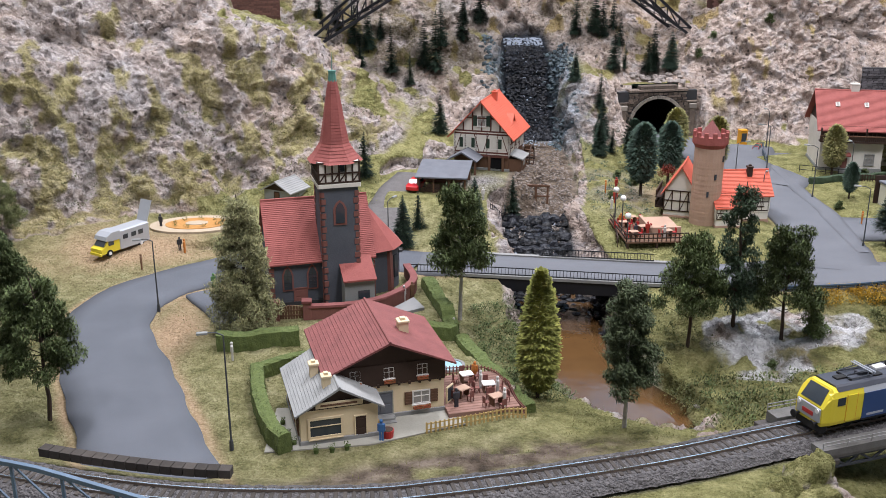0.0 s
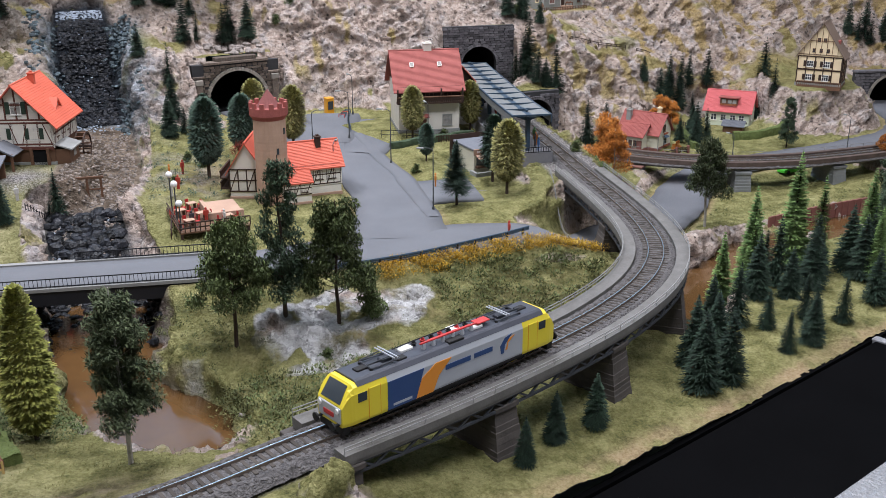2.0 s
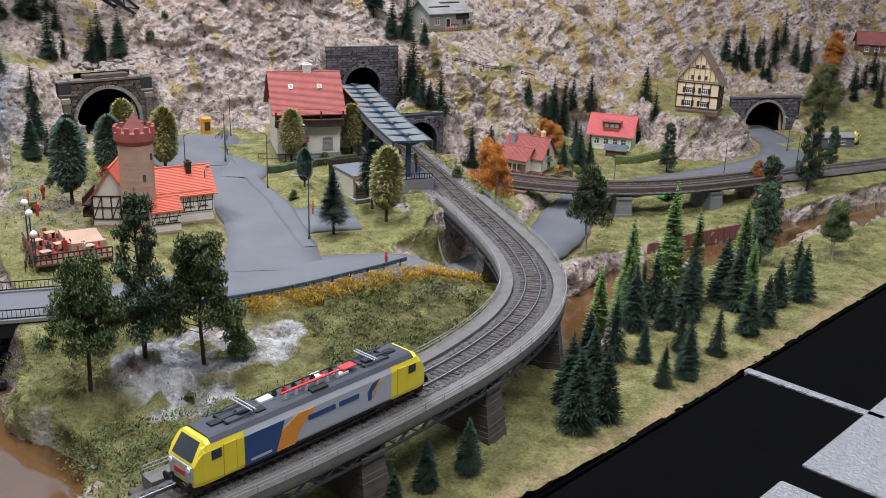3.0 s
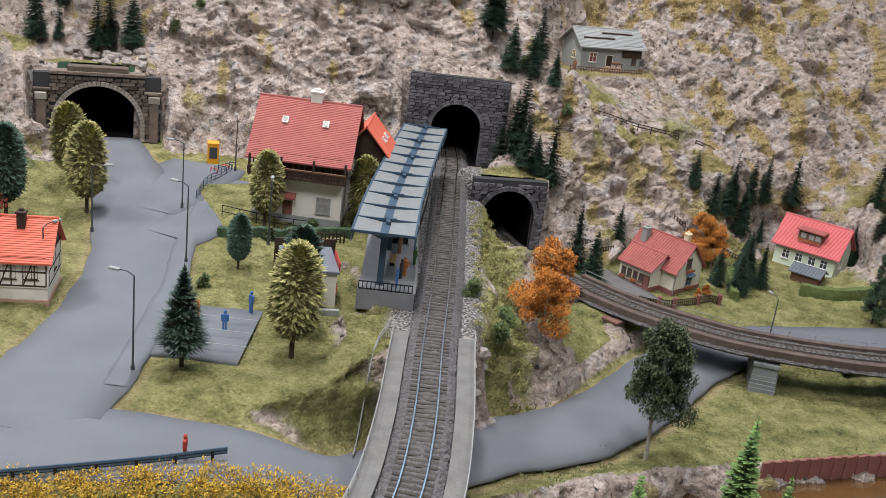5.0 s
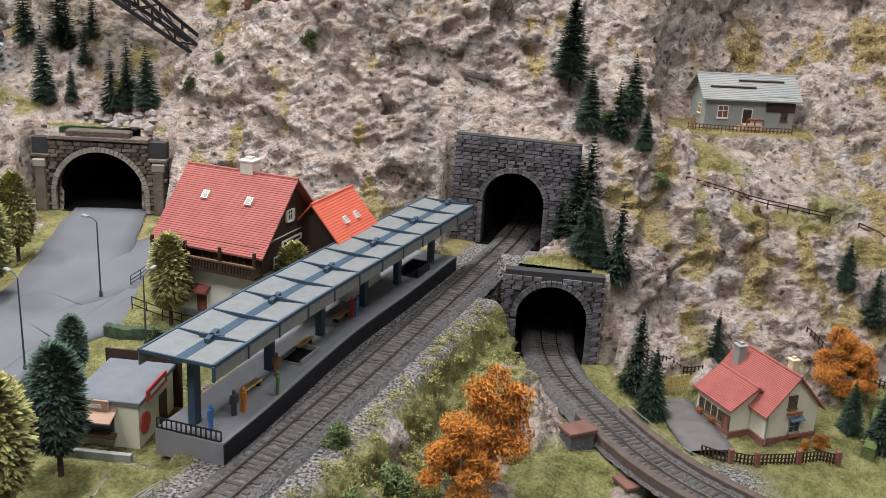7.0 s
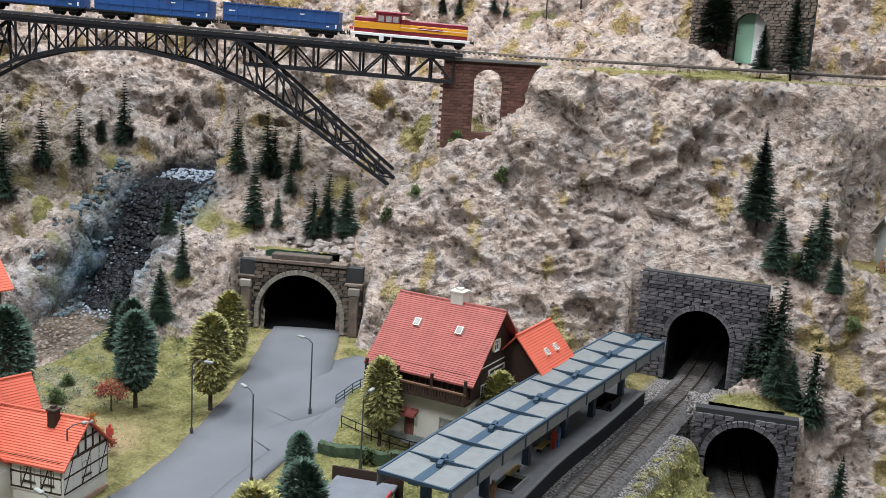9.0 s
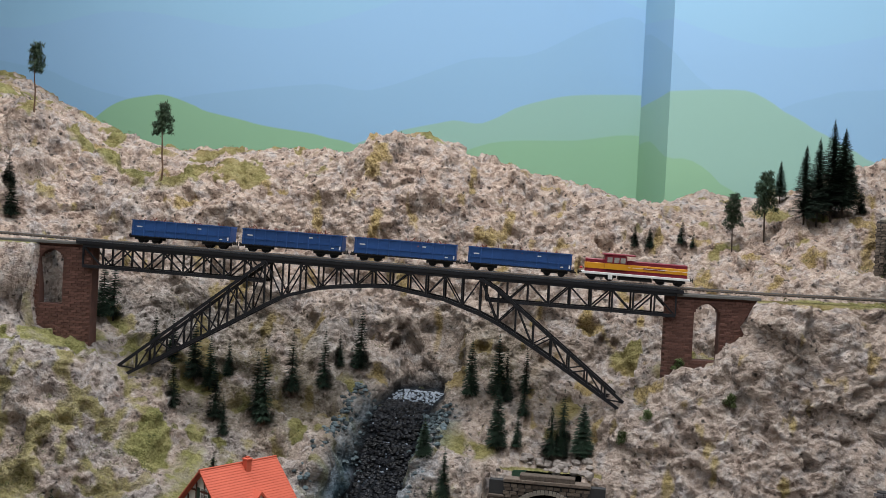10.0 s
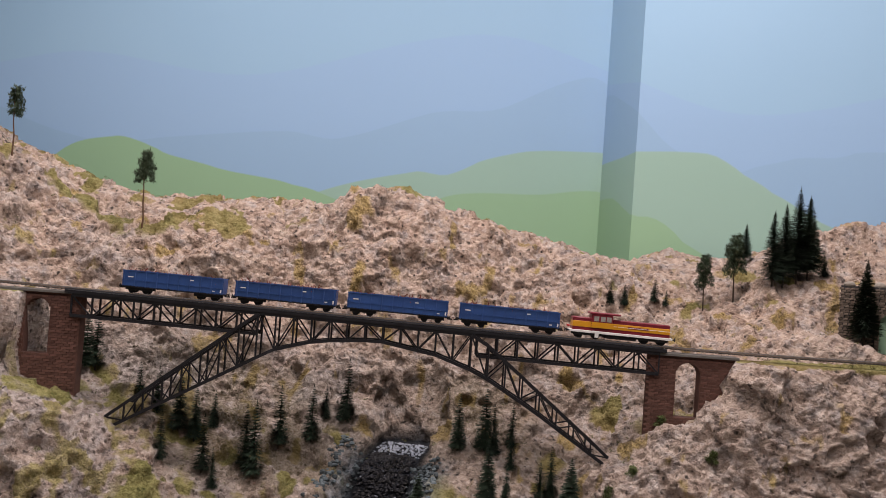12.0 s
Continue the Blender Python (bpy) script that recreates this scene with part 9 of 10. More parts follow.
fence("ochre lattice trellis beside the cottage yard", [(1.096, 1.800), (1.118, 1.812)], 20, .0032, M_YELLOWWOOD, .9, (.1, .3, .5, .7, .93), name="trellis")
fence("dark wooden fence at the foot of the hill", [(1.24, 1.90), (1.30, 1.88), (1.36, 1.85)], 10, .0045, M_TIMBER, 1.3)
fence("low grey fence before the mountain hut", [(1.095, 2.09), (1.15, 2.095), (1.22, 2.11)], 8, .0045, M_WOOD, 1.2)
fence("dark iron railing beside the mill yard", [(.07, 1.40), (.092, 1.425), (.095, 1.46)], 12, .004, M_IRON, .7)
fence("dark slatted fence behind the station yard", [(.66, 1.57), (.70, 1.56), (.735, 1.555)], 12, .004, M_TIMBER, 1.6)


def rail_fence(label, line, h=11, gap=.03, material=None, post=1.4, rails=(.5, .95), name="rail_fence", bar=.6):
    t = thing(name, label, "fence", group="rail fences")
    Q = spline([(a, b) for a, b in line], gap)
    Z = [max(ground(a, b), ground(a, b - .006)) for a, b in Q]
    Z = np.convolve([Z[0]] + Z + [Z[-1]], np.ones(3) / 3, "valid") if len(Z) > 3 else Z
    L = np.array([(a, b, z) for (a, b), z in zip(Q, Z)])
    me = mesh_of("post", G().rbox(-post / 2, -post / 2, -2, post / 2, post / 2, h, .2), material or M_TIMBER)
    for a, b, z in L:
        piece(me, t, pose(a, b, z))
    for r in rails:
        for p, q in zip(L[:-1], L[1:]):
            part("rail", G().beam((p[0] / MM, p[1] / MM, p[2] / MM + r * h), (q[0] / MM, q[1] / MM, q[2] / MM + r * h), bar * 2), material or M_TIMBER, t)
    return t


rail_fence("dark wooden rail fence along the mountain path", [(1.097, 1.980), (1.15, 1.982), (1.204, 1.997), (1.262, 2.003)], 9, .024)
rail_fence("dark wooden rail fence along the lower mountain path", [(1.296, 2.013), (1.341, 1.993), (1.40, 1.97)], 9, .024)
rail_fence("dark iron railing in front of the station", [(.60, 1.62), (.64, 1.605), (.70, 1.598)], 12, .02, M_IRON, .9, (.35, .95), bar=.4)
rail_fence("blue iron railing beside the forecourt steps", [(.565, 1.68), (.575, 1.74), (.595, 1.80)], 12, .016, M_CANOPY, .9, (.3, .6, .95), bar=.4)
rail_fence("thin iron rail above the retaining slope", [(.74, 1.22), (.755, 1.30), (.772, 1.35)], 8, .016, M_CONCRETE, .7, (.5, .95), bar=.3)
rail_fence("wooden rail on the river bank", [(.235, 1.262), (.24, 1.31), (.245, 1.36)], 13, .018, M_TIMBER, 1.2)
# crash barrier
t = thing("crash_barrier", "dark steel crash barrier along the curving road", "crash barrier")
L = offset(spline([(.30, 1.105, 0), (.40, 1.095, 0), (.48, 1.10, 0), (.56, 1.118, 0), (.648, 1.146, 0)], .005), 0)
Q = np.array([(a, b, ground(a, b)) for a, b, c in L])
Q[:, 2] = np.maximum(np.convolve(np.pad(Q[:, 2], 6, "edge"), np.ones(13) / 13, "valid"), -.004)
part("rail", G().sweep(Q / MM, [(-.8, 6), (.2, 6), (.8, 7.2), (.2, 8.4), (.8, 9.6), (.2, 11), (-.8, 11)]), M_CANOPY, t)
for k in range(4, len(Q), 5):
    part("post", G().rbox(-1.1, -1.1, -6, 1.1, 1.1, 10, .3), M_IRON, t, at=pose(*Q[k]))

# parking bays
for k in range(3):
    t = part("parking_line", G().box(-26, -.45, 0, 26, .45, .2), M_CONCRETE)
    t.matrix_basis = pose(.630, 1.303 + k * .0275, .0085, 0, 0, -7)
    tagged(t, "thin white painted parking bay line", "parking line", "parking lines", "structure")

# restaurant terrace
M_DECK = mat("deck_planks", (.27, .155, .12), (.17, .095, .075), .85, 60, 500, rand=.25)
t = thing("terrace_deck", "reddish plank terrace beside the restaurant", "terrace", .028, .826, .0, 14)
for k in range(16):
    part("plank", G().rbox(-33, -38 + k * 4.75, 0, 33, -33.6 + k * 4.75, 5, .3), M_DECK, t)


def table_set(x, y, z, rz, top, seat, n=4):
    b = thing("cafe_table", "small outdoor table with a pale cloth", "table", x, y, z, rz, "cafe tables")
    part("tabletop", G().rbox(-6, -5, 8.4, 6, 5, 9.4, .4), top, b)
    for s in (-1, 1):
        part("leg", G().box(s * 4.5 - .5, -3.6, 0, s * 4.5 + .5, 3.6, 8.4), M_WOOD, b)
    for k in range(n):
        a = radians(rz) + math.pi / 2 * k
        c = thing("cafe_chair", "little brown wooden cafe chair", "chair", x + .011 * math.cos(a), y + .011 * math.sin(a), z, math.degrees(a) - 90, "cafe chairs")
        part("seat", G().rbox(-2.4, -2.4, 4.6, 2.4, 2.4, 5.4, .2), seat, c)
        part("backrest", G().rbox(-2.4, 1.9, 5.4, 2.4, 2.5, 11, .2), seat, c)
        for u in (-2, 2):
            for w in (-2, 2):
                part("leg", G().box(u - .3, w - .3, 0, u + .3, w + .3, 4.6), seat, c)


for x, y, rz, m in ((.022, .845, 20, M_WHITE_PAINT), (.042, .825, 10, M_WHITE_PAINT), (.048, .80, 30, M_TOWER), (.018, .815, 40, M_TOWER)):
    table_set(x, y, .005, rz, m, M_SANDSTONE)
for x, y, c in ((.035, .833, 4), (.05, .82, 4), (.03, .852, 2), (.012, .795, 3), (.055, .797, 4)):
    figure(x, y, M_FIG[c], M_FIG[3], c * 70, 18, .005)
t = thing("menu_board", "black chalk menu board in a pale frame", "menu board", .006, .806, .005, 60)
part("frame", G().rbox(-6, -.8, 0, 6, .8, 16, .4), M_CREAM, t)
part("slate", G().box(-4.8, -1.1, 2, 4.8, -.7, 14.5), M_PANE, t)
t = thing("flower_tub", "round red flower tub beside the restaurant door", "flower tub", -.047, .748, .0)
part("tub", G().cyl(0, 0, -2, 8, 4.5, 5.4, 14), M_RED, t)
part("soil", G().cyl(0, 0, 7.8, 8.4, 4.8, 4.6, 14), M_TRUNK, t)
for k, (x, y) in enumerate(((-.105, .722), (-.092, .724), (-.08, .728), (-.125, .735), (-.132, .75), (-.14, .77))):
    ob = part("potted_plant", G().cyl(0, 0, -1, 4, 1.8, 2.3, 8).join(clump_crown([(0, 0, 6, 3.2)], k, 60, 1.4)), M_FOLIAGE)
    ob.matrix_basis = pose(x, y, ground(x, y))
    tagged(ob, "small potted plant along the shop wall", "potted plant", "potted plants")
t = part("pavement", G().prism([(-148, 722), (-60, 735), (-5, 760), (20, 770), (10, 800), (-150, 800)], 0, 1.2, "z"), mat("apron", (.36, .35, .30), (.26, .25, .21), .9, 40, 500))
tagged(t, "pale concrete apron around the restaurant", "pavement", kind="structure")

M_SAND = mat("pale_kerb", (.46, .38, .28), (.36, .29, .20), .9, 60, 500)
# camper van and roundabout
t = thing("camper_van", "white camper van with a yellow cab and raised side flap", "camper van", -.432, 1.262, ground(-.432, 1.262) + .0005, 58)
part("living_box", G().rbox(-12, -11.5, 5, 40, 11.5, 31, 1.6), M_SILVER, t, "silvery white living box")
part("alcove", G().prism([(-34, 22), (-32, 27), (-24, 31.5), (-10, 31.5), (-10, 20), (-24, 20)], -11.5, 11.5, "y"), M_SILVER, t)
cabp = part("cab", G().prism([(-42, 5), (-42, 12), (-36, 14.5), (-30, 22), (-11, 22), (-11, 5)], -10.5, 10.5, "y"), M_YELLOW, t, "yellow cab")
part("windscreen", G().add([(-37, -9.5, 14.6), (-37, 9.5, 14.6), (-31.2, 9, 21.5), (-31.2, -9, 21.5)], [(0, 1, 2, 3)]), M_PANE, cabp)
for q in (-1, 1):
    part("side_window", G().box(-30, q * 10.5 - .4, 14.5, -21, q * 10.5 + .4, 20.5), M_PANE, cabp)
    for u in (-2, 12, 24):
        part("box_window", G().box(u - 4, q * 11.5 - .4, 18, u + 4, q * 11.5 + .4, 24), M_PANE, t)
    for u in (-29, 24):
        w = part("wheel", G().cyl(0, 0, -1.6, 1.6, 4.6, 4.6, 16), M_BOGIE, t, at=pose(u * MM, q * .0098, .0046, 90, 0, 0))
        part("hub", G().cyl(0, 0, -2 if q > 0 else 1.2, -1.2 if q > 0 else 2, 2.4, 2.4, 12), M_WHITE_PAINT, w)
part("bumper", G().rbox(-44, -10.5, 3.5, -41, 10.5, 7, .5), M_YELLOW, t)
part("roof_flap", G().box(-1, -10, 0, 0, 10, 30), M_SILVER, t, "raised grey flap", at=pose(.038, 0, .030, 0, 22, 0))
t = thing("roundabout_garden", "oval ornamental bed with orange gravel and pale kerb", "garden bed", -.352, 1.352, ground(-.352, 1.352) - .001, 8)
for k, (r, z, m) in enumerate(((66, 4, M_SAND), (44, 4.8, M_LOCORANGE), (16, 5.6, M_SAND))):
    part(("kerb", "gravel", "plinth")[k], G().prism([(r * math.cos(a), r * .62 * math.sin(a)) for a in np.linspace(0, 2 * math.pi, 40)[:-1]], -8, z, "z"), m if k != 1 else mat("orange_gravel", (.50, .26, .08), (.34, .17, .05), .95, 200, 500, bump=.8), t)
for k in range(9):
    a = k * .72
    part("shrub", clump_crown([(33 * math.cos(a), 20 * math.sin(a), 7, 4)], k, 60, 1.5), M_FOLIAGE, t)

# red car
t = thing("red_car", "small glossy red car parked by the mill", "car", -.042, 1.482, ground(-.042, 1.482) + .001, 75)
M_CARRED = mat("car_red", (.55, .02, .025), (.48, .015, .02), .25, 20, 600, bump=0, spec=.6)
part("body", loft([[(x, s * w, z) for s, z in ((1, 3), (1, h), (-1, h), (-1, 3))] for x, w, h in ((-24, 8.6, 8), (-22, 9.6, 10), (-6, 9.8, 10.5), (20, 9.8, 10.5), (24, 8.8, 8))]), M_CARRED, t)
part("cabin", loft([[(x, s * w, z) for s, z in ((1, 10), (1, h), (-1, h), (-1, 10))] for x, w, h in ((-9, 8.8, 10.4), (-3, 8, 15.6), (10, 8, 15.6), (19, 8.6, 10.4))]), M_PANE, t)
part("roof", G().rbox(-3, -7.8, 15, 10, 7.8, 16.2, .5), M_CARRED, t)
for u in (-14, 14):
    for q in (-1, 1):
        part("wheel", G().cyl(0, 0, -1.4, 1.4, 3.8, 3.8, 14), M_BOGIE, t, at=pose(u * MM, q * .0092, .0037, 90, 0, 0))
g_ = thing("green_car", "bright green car parked under the lower viaduct", "car", 1.36, 1.55, ground(1.36, 1.55) + .001, 10)
M_CARGREEN = mat("car_green", (.10, .55, .05), (.08, .45, .04), .3, 20, 600, bump=0)
part("body", loft([[(x, s * w, z) for s, z in ((1, 3), (1, h), (-1, h), (-1, 3))] for x, w, h in ((-24, 8.6, 8), (-22, 9.6, 10), (20, 9.8, 10.5), (24, 8.8, 8))]), M_CARGREEN, g_)
part("cabin", loft([[(x, s * w, z) for s, z in ((1, 10), (1, h), (-1, h), (-1, 10))] for x, w, h in ((-9, 8.8, 10.4), (-3, 8, 15.6), (10, 8, 15.6), (19, 8.6, 10.4))]), M_PANE, g_)
for u in (-14, 14):
    for q in (-1, 1):
        part("wheel", G().cyl(0, 0, -1.4, 1.4, 3.8, 3.8, 14), M_BOGIE, g_, at=pose(u * MM, q * .0092, .0037, 90, 0, 0))

# hut behind the church, digger in the yard beyond the tunnel
gh = House("garden_hut", "small grey hut with a slate roof behind the church", "hut", -.243, 1.472, ground(-.243, 1.472), 62, 42, 48, 15, 13, M_STUCCO, M_ROOF_SLATE, 5, M_TIMBER, rows=5)
gh.door("l", 0, 8, 12, M_WOOD, 0, M_TIMBER)
dg = thing("digger", "small yellow construction digger in the road yard", "digger", 2.045, 1.752, ground(2.045, 1.752) + .001, 30)
for q in (-1, 1):
    part("crawler", G().rbox(-13, q * 8 - 2.5, 0, 13, q * 8 + 2.5, 6, 1.2), M_BOGIE, dg)
part("body", G().rbox(-13, -8, 6.5, 8, 8, 15, 1), M_YELLOW, dg)
part("cab", G().rbox(-2, -8, 15, 8, 0, 25, .8), M_YELLOW, dg)
part("cab_window", G().box(7.6, -7, 17, 8.6, -1, 23.5).box(-1, -8.6, 17, 6.5, -7.6, 23.5), M_PANE, dg)
part("boom", G().beam((8, 3, 12), (22, 3, 26), 3, 2.4).beam((22, 3, 26), (34, 3, 14), 2.4, 2), M_YELLOW, dg)
part("bucket", G().rbox(30, -1, 6, 37, 7, 14, .8), M_BOGIE, dg)

# blue truss girder beside the track
t = thing("blue_truss", "blue steel truss side girder beside the track", "truss girder", kind="structure")
TL = offset(clip(MAIN, lambda x, y: -.75 < x < -.15), .034)


def truss_top(x):
    return 30 - 30 * max(0, (x + .30) / .15) ** 1.3 if x > -.30 else 30


P3 = [Vector((x / MM, y / MM, z / MM)) for x, y, z in TL[::2]]
tops = [p + Vector((0, 0, max(truss_top(p.x * MM), .5))) for p in P3]
for a, b in zip(P3[:-1], P3[1:]):
    part("bottom_chord", G().beam(a + Vector((0, 0, -6)), b + Vector((0, 0, -6)), 3), M_BLUESTEEL, t)
for a, b in zip(tops[:-1], tops[1:]):
    part("top_chord", G().beam(a, b, 3.4), M_BLUESTEEL, t)
for k in range(0, len(P3), 2):
    part("post", G().beam(P3[k] + Vector((0, 0, -6)), tops[k], 2), M_BLUESTEEL, t)
    if k + 2 < len(P3):
        part("diagonal", G().beam(P3[k + 2] + Vector((0, 0, -6)), tops[k], 1.3), M_BLUESTEEL, t)
# garden pond and churchyard paving
t = thing("garden_pond", "small pale blue garden pond with a stone rim", "pond", .004, .890, ground(.004, .890) + .0005, 10)
part("rim", G().add([(r * 16 * math.cos(k * math.pi / 10), r * 13 * math.sin(k * math.pi / 10), z) for r, z in ((1.15, -3), (1.12, 1.6), (.95, 1.6), (.93, .2)) for k in range(20)],
                    [(q * 20 + k, q * 20 + (k + 1) % 20, q * 20 + 20 + (k + 1) % 20, q * 20 + 20 + k) for q in range(3) for k in range(20)]), M_CONCRETE, t)
part("water", G().cyl(0, 0, -2, .8, 15.2, 15.2, 20), mat("pond_water", (.36, .52, .60), (.28, .44, .52), .12, 30, 200, bump=.1, spec=.6), t, "pale blue water", at=Matrix.Diagonal((1, .82, 1, 1)))
t = part("pavement", G().prism([(-58, 1035), (-34, 1070), (-21, 1038), (-48, 1021)], -2, 3.2, "z"), M_CONCRETE)
tagged(t, "small grey paved yard beside the churchyard wall", "pavement", kind="structure")
# white slatted steps behind the inn
t = thing("slatted_steps", "low dark steps with white slats behind the inn", "steps", .402, 1.464, .004, 28.7)
part("base", G().prism([(-33, 0), (33, 0), (33, 10), (-33, 3)], -25, 25, "x"), M_CONCRETE, t)
for k in range(7):
    part("slat", G().rbox(-25, -29 + k * 9.4, 4.4 + k * 1.0, 25, -25 + k * 9.4, 6.0 + k * 1.0, .3), M_WHITE_PAINT, t)
M_REDBUSH = mat("red_bush", (.30, .06, .04), (.12, .03, .02), .9, 200, 700, island=.5)
for x, y, s in ((.367, 1.572, 1.3), (.43, 1.485, .7)):
    b = thing("bush", "small dark red shrub behind the inn", "shrub", x, y, ground(x, y), 0, "shrubs")
    part("stem", G().cyl(0, 0, -2, 14 * s, 1.2, .8, 6), M_TRUNK, b)
    part("foliage", clump_crown([(0, 0, 20 * s, 10 * s), (6 * s, 3 * s, 15 * s, 8 * s), (-6 * s, -2 * s, 16 * s, 8 * s)], int(x * 1000), 200, 1.8), M_REDBUSH, b)
# timber edging between street and track
t = thing("timber_edging", "long brown plank crossing edge beside the track", "timber edging")
EL = offset(clip(MAIN, lambda x, y: -.335 < x < -.155), -.034)
for p, q in zip(EL[:-1], EL[1:]):
    part("plank", G().beam((p[0] / MM, p[1] / MM, 17.5), ((p[0] * .06 + q[0] * .94) / MM, (p[1] * .06 + q[1] * .94) / MM, 17.5), 9, 7), M_SLEEPER, t)

# inn terrace
t = thing("inn_terrace", "raised timber terrace beside the inn", "terrace", .283, 1.31, .002, 4)
for k in range(18):
    part("plank", G().rbox(-42, -54 + k * 6, 6, 42, -48.5 + k * 6, 8, .3), M_WOOD, t)
for u in (-40, 0, 40):
    for v in (-52, 0, 52):
        part("post", G().box(u - 1.5, v - 1.5, -8, u + 1.5, v + 1.5, 6), M_TIMBER, t)
for k in range(15):
    part("baluster", G().box(-42 + k * 6 - .6, -54, 8, -42 + k * 6 + .6, -53, 19), M_TIMBER, t)
for z in (13, 19):
    part("handrail", G().box(-42, -54.4, z - .7, 42, -52.8, z + .7).box(-43, -54, z - .7, -41.6, 40, z + .7), M_TIMBER, t)
part("low_wall", G().rbox(-2, -22, 8, 42, -17, 18, .6).rbox(-2, -22, 8, 3, 40, 18, .6), M_TOWER, t, "sandstone parapet")
part("stone_floor", G().rbox(3, -17, 8, 42, 42, 14, .5), M_TOWER, t)
for x, y in ((.258, 1.275), (.275, 1.30), (.252, 1.32), (.268, 1.345), (.305, 1.28)):
    table_set(x, y, .010, 20, M_TOWER, M_RED, 3)
for k, (x, y) in enumerate(((.247, 1.263), (.246, 1.30), (.244, 1.345))):
    l_ = thing("globe_lamp", "dark post lamp with a white glass globe", "globe lamp", x, y, .002, 0, "globe lamps")
    part("post", G().cyl(0, 0, -4, 6, 1.8, 1.4, 8).cyl(0, 0, 6, 52 - 14 * (k == 0), 1, .8, 8), M_GALV, l_)
    part("globe", G().ball(0, 0, 56 - 14 * (k == 0), 4.2, n=14, k=9), M_GLOBE, l_, smooth=True)
for x, y, c in ((.262, 1.282, 3), (.28, 1.29, 0), (.30, 1.275, 4), (.25, 1.33, 2)):
    figure(x, y, M_FIG[c], M_FIG[3], c * 70, 18, .010)

# mill wheel and sluice
t = part("mill_wheel", G().tube((0, -12, 14), (0, 12, 14), 1.8, 8), M_TIMBER, ml.t, "dark wooden overshot mill wheel", at=pose(.024, -.062, -.005))
for q in (-6, 6):
    part("rim", G().sweep([(20 * math.cos(a), q, 14 + 20 * math.sin(a)) for a in np.linspace(0, 2 * math.pi, 25)], [(-1, -1.4), (1, -1.4), (1, 1.4), (-1, 1.4)]), M_TIMBER, t)
for k in range(14):
    a = 2 * math.pi * k / 14
    part("paddle", G().box(-3, -6, -.6, 3, 6, .6), M_WOOD, t, at=pose(.0185 * math.cos(a), 0, .014 + .0185 * math.sin(a), 0, -math.degrees(a), 0))
t = thing("sluice_gate", "brown timber sluice frame across the mill stream", "sluice", .135, 1.49, .0, -5)
for u in (-26, -8, 10, 28):
    part("post", G().box(u - 1.5, -1.5, -10, u + 1.5, 1.5, 26), M_WOOD, t)
part("beam", G().box(-30, -1.8, 24, 32, 1.8, 27).box(-30, -1, 8, 32, 1, 10), M_WOOD, t)
for k in range(7):
    part("board", G().rbox(-25 + k * 5, -1, -8, -21 + k * 5, 1, 8 + (k % 2) * 2, .2), M_TIMBER, t)

# forecourt things
t = thing("phone_booth", "yellow phone booth beside the forecourt", "phone booth", .567, 1.842, ground(.567, 1.842), 10)
part("shell", G().rbox(-7, -7, 0, 7, 7, 26, .8), M_AMBER, t)
part("pane", G().box(-5, -7.5, 7, 5, -6.8, 22).box(6.8, -5, 7, 7.5, 5, 22), M_PANE, t)
part("roof", G().rbox(-7.6, -7.6, 26, 7.6, 7.6, 28, .6), M_AMBER, t)
t = thing("white_steps", "flight of low steps with white edges", "steps", .402, 1.475, ground(.402, 1.475) - .001, 8)
for k in range(7):
    part("tread", G().rbox(-26, -26 + k * 6.4, 0, 26, -20.6 + k * 6.4, 2 + k * .9, .3), M_WHITE_PAINT if k % 2 else M_WHITE_PAINT, t)
t = thing("bicycle_stand", "low blue stand with red and blue bicycles", "bicycle stand", .585, 1.80, ground(.585, 1.80), 60)
for k in range(6):
    part("hoop", G().tube((k * 8 - 20, -5, 0), (k * 8 - 20, -5, 9), .6).tube((k * 8 - 20, 5, 0), (k * 8 - 20, 5, 9), .6).tube((k * 8 - 20, -5, 9), (k * 8 - 20, 5, 9), .6), M_RED if k % 3 == 0 else M_CANOPY, t)

# ruined gateway on the ridge
rg = portal("rough grey stone railway gateway on the ridge", .905, 2.25, .392, -8, 165, 108, 44, 46, M_STONEBROWN, course=4.2, stone_w=7.6, deep=60, cap=False, arch_mat=M_STONEBROWN)
# added panels replace the backdrop view; the green is lightened as if lit
part("view", G().box(-21, 17, -1, 21, 18.5, 70), mat("pale_green_wall", (.36, .58, .42), (.33, .54, .39), .8, 4, 90, bump=0), rg, "added pale green panel standing in for the lit backdrop")
part("view_edge", G().box(3, 15.5, -1, 21, 16.9, 70), M_WHITE_PAINT, rg, "added white panel standing in for the painted backdrop")
rr = random.Random(12)
for k in range(7):
    part("boulder", G().ball(-70 + k * 23, 6 + rr.uniform(-4, 4), 110, rr.uniform(7, 11), rr.uniform(6, 9), rr.uniform(5, 8), 8, 6), M_STONELIGHT, rg)
t = thing("flag", "tiny blue flag on a short pole", "flag", .94, 2.25, .51, 30)
part("pole", G().cyl(0, 0, -6, 16, .4, .3, 6), M_GALV, t)
part("cloth", G().box(0, -.2, 9, 14, .2, 16), M_NAVY, t)

